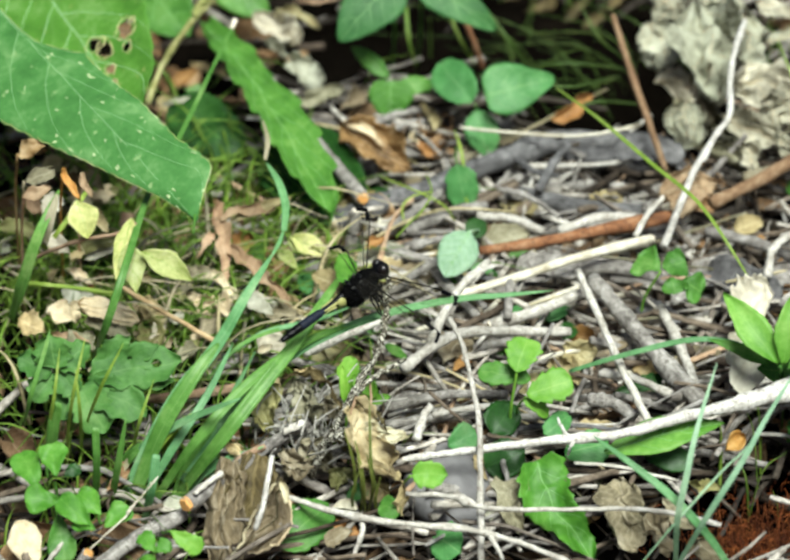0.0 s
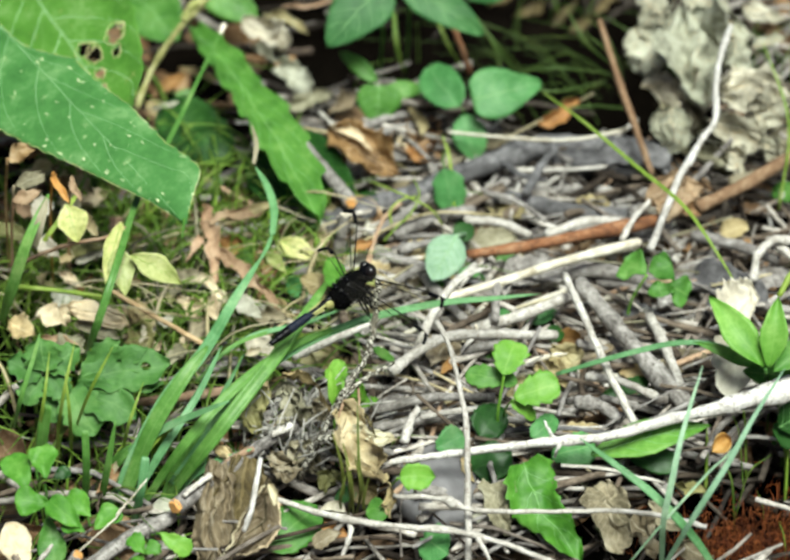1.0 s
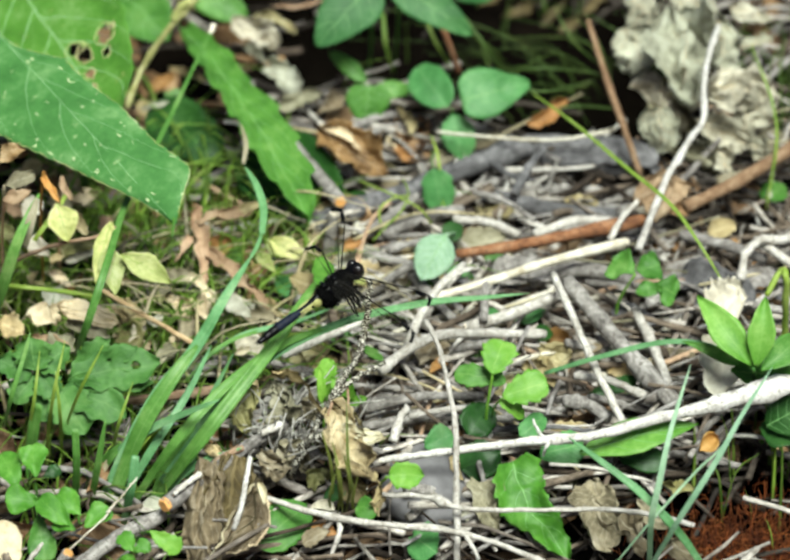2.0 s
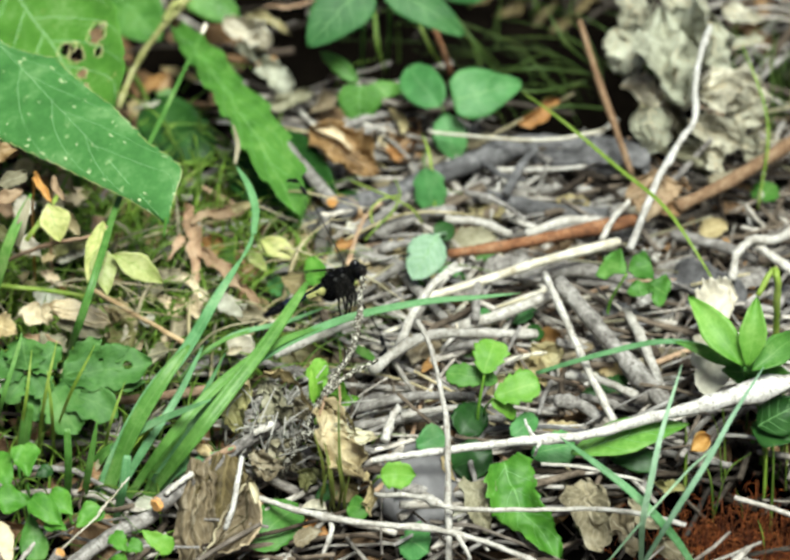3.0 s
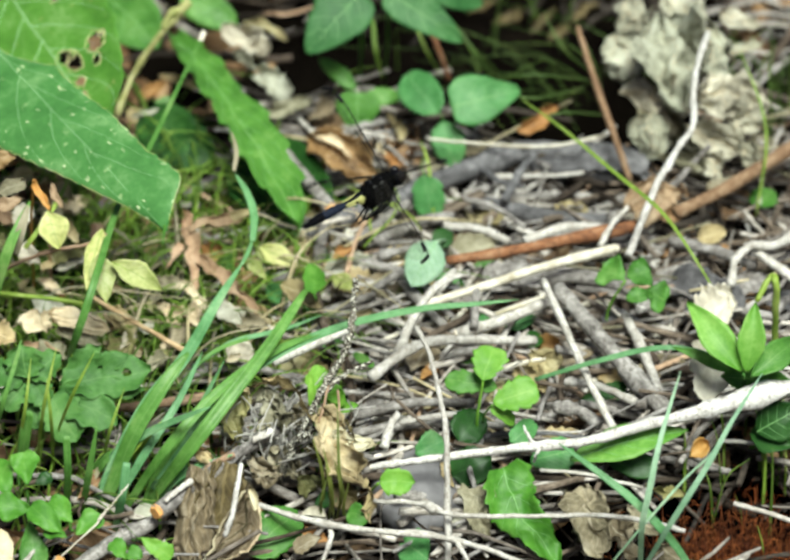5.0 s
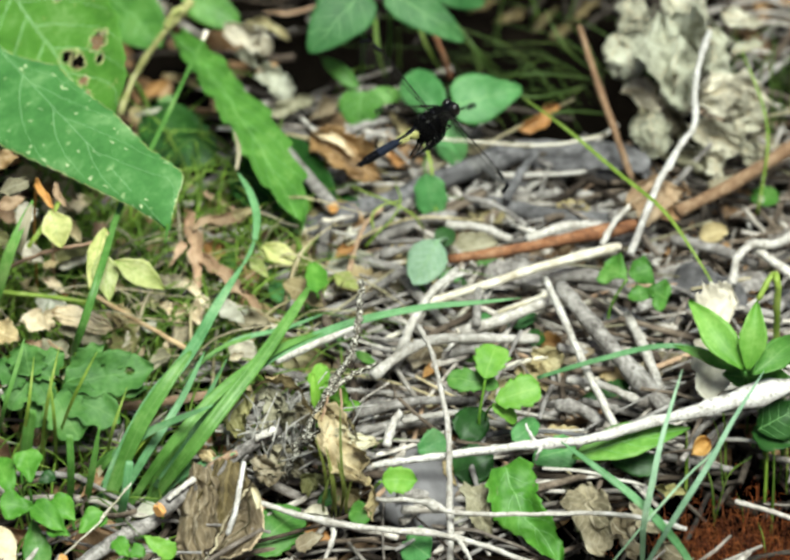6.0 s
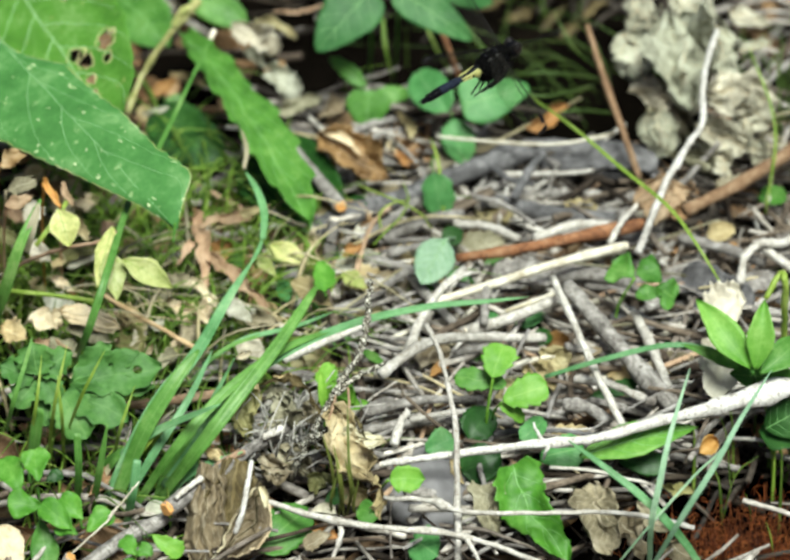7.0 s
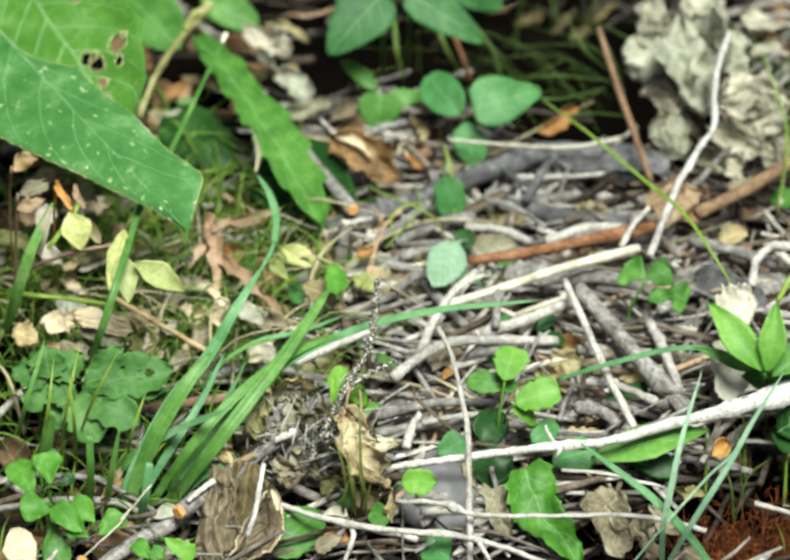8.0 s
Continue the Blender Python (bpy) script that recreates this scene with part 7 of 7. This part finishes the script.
    for k in range(26):
        x, y = rnd2.gauss(-0.03, 0.045), rnd2.gauss(0.0, 0.05)
        if in_hollow(x, y):
            continue
        az, ln = rnd2.uniform(0, 6.28), rnd2.uniform(0.006, 0.012)
        p = np.array([x, y, rnd2.uniform(-0.008, 0.004)])
        q = p + np.array([math.cos(az), math.sin(az), rnd2.uniform(-0.1, 0.5)]) * ln
        leaf("ground_leaf", p, q, ln * rnd2.uniform(0.25, 0.4), rnd2.choice((MIDLEAF, BLUELEAF, SHADEDLEAF, BLUEHERB)), "small green leaf low among the litter", "leaf", "small ground leaves",
             shape=OVAL, cup=0.25, nu=12, nv=7, crinkle=0.0008, face=(rnd2.gauss(0, 0.3), -0.5, 0.85))
    wide = []
    for k in range(3400):
        rr, an = 0.26 + min(3.2, abs(rnd2.gauss(0, 1.0))), rnd2.uniform(0, 6.283)
        x, y = rr * math.cos(an), rr * math.sin(an) + 0.02
        if abs(x - 0.05) < 0.1 and 0.2 < y < 0.42:
            continue
        z = ground_height(x, y) + rnd2.uniform(0.0, 0.012)
        r = rnd2.uniform(0.0008, 0.003)
        wide.append(tube(twig_points(rnd2, x, y, z, rnd2.uniform(0.03, 0.14), rnd2.uniform(0, 3.14), rnd2.gauss(0, 0.06)), r, r * 0.7, 2, 5, 0.12, k))
    joined("outer_twig_litter", wide, LITTER, "scattered dead twigs on the forest floor", "twigs")
    for k in range(3600):
        rr, an = 0.26 + min(3.2, abs(rnd2.gauss(0, 1.0))), rnd2.uniform(0, 6.283)
        x, y = rr * math.cos(an), rr * math.sin(an) + 0.02
        if abs(x - 0.05) < 0.1 and 0.2 < y < 0.42:
            continue
        ln, az = rnd2.uniform(0.02, 0.06), rnd2.uniform(0, 6.28)
        p = np.array([x, y, ground_height(x, y) + 0.004])
        s = np.array([math.cos(az), math.sin(az), 0.0]) * ln
        t = np.array([-math.sin(az), math.cos(az), 0.0]) * ln * 0.32
        up = np.array([0, 0, ln * 0.2])
        low = np.array([0, 0, 0.0006])
        top = [p, p + s * 0.35 + t + up, p + s * 0.4 + up * 0.4, p + s * 0.35 - t + up, p + s * 0.75 + t * 0.6 + up, p + s * 0.75 - t * 0.6 + up * 0.8, p + s + up * 0.5]
        quads = [(0, 2, 1), (0, 3, 2), (1, 2, 4), (2, 3, 5), (2, 5, 4), (4, 5, 6)]
        leaves.append((top + [q - low for q in top], quads + [tuple(i + 7 for i in q[::-1]) for q in quads] + [(0, 1, 8, 7), (1, 4, 11, 8), (4, 6, 13, 11), (6, 5, 12, 13), (5, 3, 10, 12), (3, 0, 7, 10)],
                       [(0, 0.5), (0.35, 1), (0.4, 0.5), (0.35, 0), (0.75, 0.8), (0.75, 0.2), (1, 0.5)] * 2))
    joined("leaf_litter", leaves, LITTERLEAF, "broken brown and tan dead leaves on the soil", "leaf litter")
    rnd3 = random.Random(91)
    for k in range(50):
        if k < 30:
            x, y, z = rnd3.uniform(-0.128, -0.045), rnd3.uniform(-0.075, -0.01), rnd3.uniform(0.002, 0.012)
        else:
            x, y, z = rnd3.uniform(-0.14, -0.1), rnd3.uniform(-0.02, 0.05), rnd3.uniform(0.006, 0.022)
        az, ln = rnd3.uniform(0, 6.28), rnd3.uniform(0.006, 0.015)
        p = np.array([x, y, z])
        q = p + np.array([math.cos(az), math.sin(az), rnd3.uniform(-0.3, 0.4)]) * ln
        leaf("leaf_scrap", p, q, ln * rnd3.uniform(0.18, 0.4), rnd3.choice((BUFFLEAF, DRYTAN, BUFFLEAF, GREYTAN, DRYCREAM, OLIVETAN)), "dry pale scrap of leaf caught in grass", "dead leaf", "dead leaf scraps",
             face=(rnd3.gauss(0, 0.3), -0.55, 0.8), curl=rnd3.uniform(0.4, 1.3), crinkle=0.0016, ruffle=0.4, nu=16, nv=10, teeth=0.3, tooth_count=5)


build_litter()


def blade_pieces(rnd, n, place, height, width, az_mean, az_dev, lean):
    out = []
    for k in range(n):
        x, y, z = place(rnd)
        h = height * rnd.uniform(0.5, 1.2)
        az = rnd.gauss(az_mean, az_dev)
        ln = lean * rnd.uniform(0.3, 1.4)
        p0 = np.array([x, y, z])
        d = np.array([math.cos(az), math.sin(az), 0])
        p1 = p0 + d * ln * 0.35 * h + np.array([0, 0, h * 0.65])
        p2 = p0 + d * ln * h + np.array([0, 0, h * (1.0 - 0.35 * min(1, ln))])
        c = curve_points([p0, p1, p2], 4)
        s = np.array([-d[1], d[0], 0]) * width * rnd.uniform(0.6, 1.2) * 0.5
        v, f, u = [], [], []
        for i, q in enumerate(c):
            g = i / (len(c) - 1)
            w = s * (1 - g ** 2 * 0.95)
            up = np.array([0, 0, 0.00012])
            v += [q - w, q + up, q + w, q - up]
            u += [(g, 0), (g, 0.5), (g, 1), (g, 0.5)]
        for i in range(len(c) - 1):
            for j in range(4):
                f.append((i * 4 + j, i * 4 + (j + 1) % 4, i * 4 + 4 + (j + 1) % 4, i * 4 + 4 + j))
        out.append((v, f, u))
    return out


def build_fine_growth():
    rnd = random.Random(33)
    out = blade_pieces(rnd, 1050, lambda r: (r.gauss(-0.1, 0.034), r.gauss(-0.005, 0.045), -0.01), 0.026, 0.0015, 0.3, 1.5, 1.3)
    pale = blade_pieces(rnd, 170, lambda r: (r.gauss(-0.1, 0.03), r.gauss(-0.012, 0.028), r.uniform(-0.02, -0.004)), 0.03, 0.0017, 0.2, 1.3, 1.1)
    joined("dry_grass", pale, STRAW, "matted pale dry grass between green blades", "grass")
    out += blade_pieces(rnd, 160, lambda r: (r.gauss(-0.12, 0.03), r.gauss(-0.09, 0.04), -0.02), 0.025, 0.0013, 0.8, 1.0, 1.0)
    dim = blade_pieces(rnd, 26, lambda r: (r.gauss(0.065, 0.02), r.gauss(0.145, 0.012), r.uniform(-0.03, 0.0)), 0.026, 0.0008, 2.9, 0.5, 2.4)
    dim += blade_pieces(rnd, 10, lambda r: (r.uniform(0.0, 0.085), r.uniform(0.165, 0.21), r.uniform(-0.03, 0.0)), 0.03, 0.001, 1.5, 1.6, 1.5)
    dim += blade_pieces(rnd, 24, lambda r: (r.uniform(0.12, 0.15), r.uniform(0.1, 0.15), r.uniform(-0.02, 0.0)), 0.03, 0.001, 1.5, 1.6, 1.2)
    joined("shade_grass", dim, DIMGRASS, "thin grass with a dark hollow's shade in its green", "grass")
    out += blade_pieces(rnd, 34, lambda r: (r.gauss(0.137, 0.02), r.gauss(-0.11, 0.03), -0.02), 0.036, 0.0013, 1.6, 0.5, 0.3)
    joined("fine_grass", out, FINEGRASS, "thin tangled green grass over litter", "grass")
    out = blade_pieces(rnd, 4200, lambda r: (r.gauss(0.116, 0.015), r.gauss(-0.148, 0.014), -0.024 + r.uniform(0, 0.014)), 0.006, 0.0004, 0.0, 3.0, 0.8)
    joined("rust_moss", out, RUST, "rust-red tufts of dead moss", "moss")


build_fine_growth()

def build_dead_clump():
    rnd = random.Random(51)
    foot, head = np.array((-0.0450, -0.1039, 0.0000)), np.array((-0.0425, -0.1048, 0.0300))
    out = []
    for k in range(46):
        f = foot + np.array((rnd.gauss(0.004, 0.009), rnd.gauss(0, 0.006), rnd.uniform(0, 0.006)))
        h = f + (head - foot) * rnd.uniform(0.3, 0.85) + np.array((rnd.gauss(0.003, 0.008), rnd.gauss(0, 0.006), 0))
        m = (f + h) / 2 + np.array((rnd.gauss(0, 0.005), rnd.gauss(0, 0.004), 0.003))
        out.append(tube([f, m, h], rnd.uniform(0.00022, 0.00055), 0.0002, 5, 6, 0.15, k))
    joined("dead_stem_clump", out, FIBRE, "clump of bleached fibrous dead stems", "dead stems")
    d = "crumpled dead leaves"
    fold = dict(crinkle=0.0034, freq=130, nu=34, nv=20, teeth=0.35, tooth_count=6, pleat=0.22, pleats=3, ruffle=0.5)
    for a, b, h, m, lab in (((-0.0427, -0.0985, 0.0280), (-0.0361, -0.1038, 0.0140), 0.00714, GREYTAN, "grey mouldering dead leaf under a perch"), ((-0.0528, -0.0966, 0.0260), (-0.0541, -0.1086, 0.0120), 0.00536, OLIVETAN, "olive brown withered leaf beside grass"),
                            ((-0.0335, -0.1010, 0.0220), (-0.0293, -0.1092, 0.0160), 0.00393, GREYTAN, "grey mouldering dead leaf under a perch"), ((-0.0428, -0.1075, 0.0080), (-0.0328, -0.1108, 0.0000), 0.00607, GREYTAN, "grey mouldering dead leaf under a perch"),
                            ((-0.0468, -0.1129, 0.0100), (-0.0427, -0.1191, 0.0000), 0.00464, MOULDLEAF, "bleached shred of dead leaf"), ((-0.0327, -0.1148, 0.0020), (-0.0260, -0.1153, -0.0040), 0.00393, OLIVETAN, "olive brown withered leaf beside grass"),
                            ((-0.0649, -0.1181, 0.0160), (-0.0622, -0.1251, 0.0140), 0.00214, DRYTAN, "small curled tan leaf on a stick")):
        leaf("withered_leaf", a, b, h, m, lab, "dead leaf", d, curl=rnd.uniform(0.6, 1.1), face=(rnd.gauss(0, 0.3), -0.8, 0.5), **fold)
    for a, b, h in (((-0.0277, -0.0984, 0.0180), (-0.0285, -0.0944, 0.0300), 0.00160), ((-0.0261, -0.0956, 0.0180), (-0.0240, -0.0937, 0.0260), 0.00214), ((-0.0210, -0.0984, 0.0180), (-0.0180, -0.0974, 0.0260), 0.00268), ((-0.0194, -0.0957, 0.0160), (-0.0123, -0.0956, 0.0180), 0.00179)):
        leaf("young_leaf", a, b, h, BRIGHT, "upright lime-green young leaf behind a perch", "leaf", "young leaves", shape=OVAL, cup=0.4, crinkle=0.0006, nu=16, nv=8, stalk=[a, tuple(np.array(a) + np.array((0.0005, 0, -0.01))), tuple(np.array(a) + np.array((0.001, 0, -0.026)))])
    for pts in ([(-0.0253, -0.1167, 0.0260), (-0.0236, -0.1109, 0.0300), (-0.0223, -0.1065, 0.0340)], [(-0.0193, -0.1169, 0.0220), (-0.0187, -0.1110, 0.0280), (-0.0193, -0.1066, 0.0320)]):
        stick("sprig_stalk", pts, 0.00045, 0.00036, BROWNSTALK, "thin brown stalk of a young sprig", "stalk", rough=0.05)


build_dead_clump()


# ---------------------------------------------------------------- what moves
def heading(x, y, z, turn, lift, roll=0.0):
    """The dragonfly's pose: its middle, facing turn degrees round from x, its head raised by lift degrees."""
    return pose(x, y, z) @ pose(0, 0, 0, 0, 0, turn) @ pose(0, 0, 0, 0, -lift, 0) @ pose(0, 0, 0, roll, 0, 0)


def wing_pose(x, side, sweep, lift):
    """A wing at its joint, swept forward and lifted by degrees."""
    return pose(x, side * 0.0022, 0.0042) @ pose(0, 0, 0, 0, 0, side * (90 - sweep)) @ pose(0, 0, 0, 0, -lift, 0)


def motions():
    walk(dragonfly, [
        (0.0, heading(-0.0299, -0.0914, 0.0533, 34, 16.2)),
        (0.5, heading(-0.0298, -0.0913, 0.0538, 34, 16.9)),
        (1.0, heading(-0.0300, -0.0915, 0.0536, 34, 17.4)),
        (1.5, heading(-0.0301, -0.0915, 0.0539, 34, 17.7)),
        (1.7, heading(-0.0303, -0.0916, 0.0540, 34, 17.6)),
        (2.5, heading(-0.0306, -0.0916, 0.0540, 34, 17.6)),
        (2.8, heading(-0.0277, -0.0650, 0.0394, 41, 6.5)),
        (3.0, heading(-0.0270, -0.0645, 0.0397, 41, -3.0)),
        (3.2, heading(-0.0284, -0.0655, 0.0452, 41, 3.6)),
        (3.5, heading(-0.0261, -0.0639, 0.0481, 41, 4.6)),
        (3.7, heading(-0.0252, -0.0633, 0.0522, 41, 4.9)),
        (3.9, heading(-0.0230, -0.0619, 0.0572, 41, -4.9)),
        (4.1, heading(-0.0217, -0.0610, 0.0608, 41, -2.8)),
        (4.3, heading(-0.0206, -0.0602, 0.0645, 41, -1.0)),
        (4.5, heading(-0.0174, -0.0581, 0.0661, 41, 1.5)),
        (4.7, heading(-0.0158, -0.0570, 0.0680, 41, 0.1)),
        (5.8, heading(0.0004, -0.0461, 0.0898, 41, 4.0)),
        (6.0, heading(0.0043, -0.0434, 0.0912, 41, 4.2)),
        (6.2, heading(0.0075, -0.0413, 0.0933, 41, 4.2)),
        (6.5, heading(0.0141, -0.0369, 0.0992, 41, -0.1)),
        (6.7, heading(0.0158, -0.0357, 0.1018, 41, 1.2)),
        (7.0, heading(0.0227, -0.0310, 0.1075, 41, 3.8)),
        (7.2, heading(0.0266, -0.0284, 0.1122, 41, 5.3)),
        (7.5, heading(0.0351, -0.0227, 0.1187, 41, 3.3)),
        (7.7, heading(0.0395, -0.0197, 0.1260, 41, 3.0)),
        (8.0, heading(0.0466, -0.0150, 0.1371, 41, 3.1)),
    ])
    joints = ((0.0145, 1, 35, -8), (0.0145, -1, 25, 0), (0.0105, 1, 19, -22), (0.0105, -1, 21, -27))
    for k, (wing, (x, side, sweep, lift)) in enumerate(zip(dragonfly_wings, joints)):
        rows = [(0.0, wing_pose(x, side, sweep, lift)), (2.4, wing_pose(x, side, sweep, lift))]
        t, n = 2.6, 0
        while t < 8.0:
            beat = (38, -30)[(n + (k > 1)) % 2]
            rows.append((t, wing_pose(x, side, 4 if k < 2 else -6, beat)))
            t, n = t + 0.0667, n + 1
        rows.append((8.0, wing_pose(x, side, 0, 5)))
        walk(wing, rows)
    for leg, (x, y, z) in dragonfly_legs:
        walk(leg, [(t, pose(x, y, z, 0, fold, 0) @ pose(-x, -y, -z)) for t, fold in ((0.0, 0), (2.6, 0), (3.2, 8), (4.2, 14), (4.8, 68), (8.0, 72))])
    walk(perch, [
        (0.0, pose(-0.0403, -0.0993, -0.0200, 2.71, -1.21, 0)),
        (0.5, pose(-0.0403, -0.0993, -0.0200, 2.73, -1.35, 0)),
        (1.0, pose(-0.0403, -0.0993, -0.0200, 2.50, -0.88, 0)),
        (1.5, pose(-0.0403, -0.0993, -0.0200, 2.68, -0.46, 0)),
        (3.0, pose(-0.0403, -0.0993, -0.0200, 0.68, 0.13, 0)),
        (3.5, pose(-0.0403, -0.0993, -0.0200, -0.00, 0.00, 0)),
        (4.0, pose(-0.0403, -0.0993, -0.0200, -1.31, -0.98, 0)),
        (4.5, pose(-0.0403, -0.0993, -0.0200, -1.86, -1.58, 0)),
        (6.0, pose(-0.0403, -0.0993, -0.0200, -0.43, -0.38, 0)),
        (6.5, pose(-0.0403, -0.0993, -0.0200, 0.01, 0.19, 0)),
        (7.0, pose(-0.0403, -0.0993, -0.0200, -0.29, -0.16, 0)),
        (7.5, pose(-0.0403, -0.0993, -0.0200, -0.72, -0.78, 0)),
        (8.0, pose(-0.0403, -0.0993, -0.0200, -1.68, -1.46, 0)),
    ])


motions()
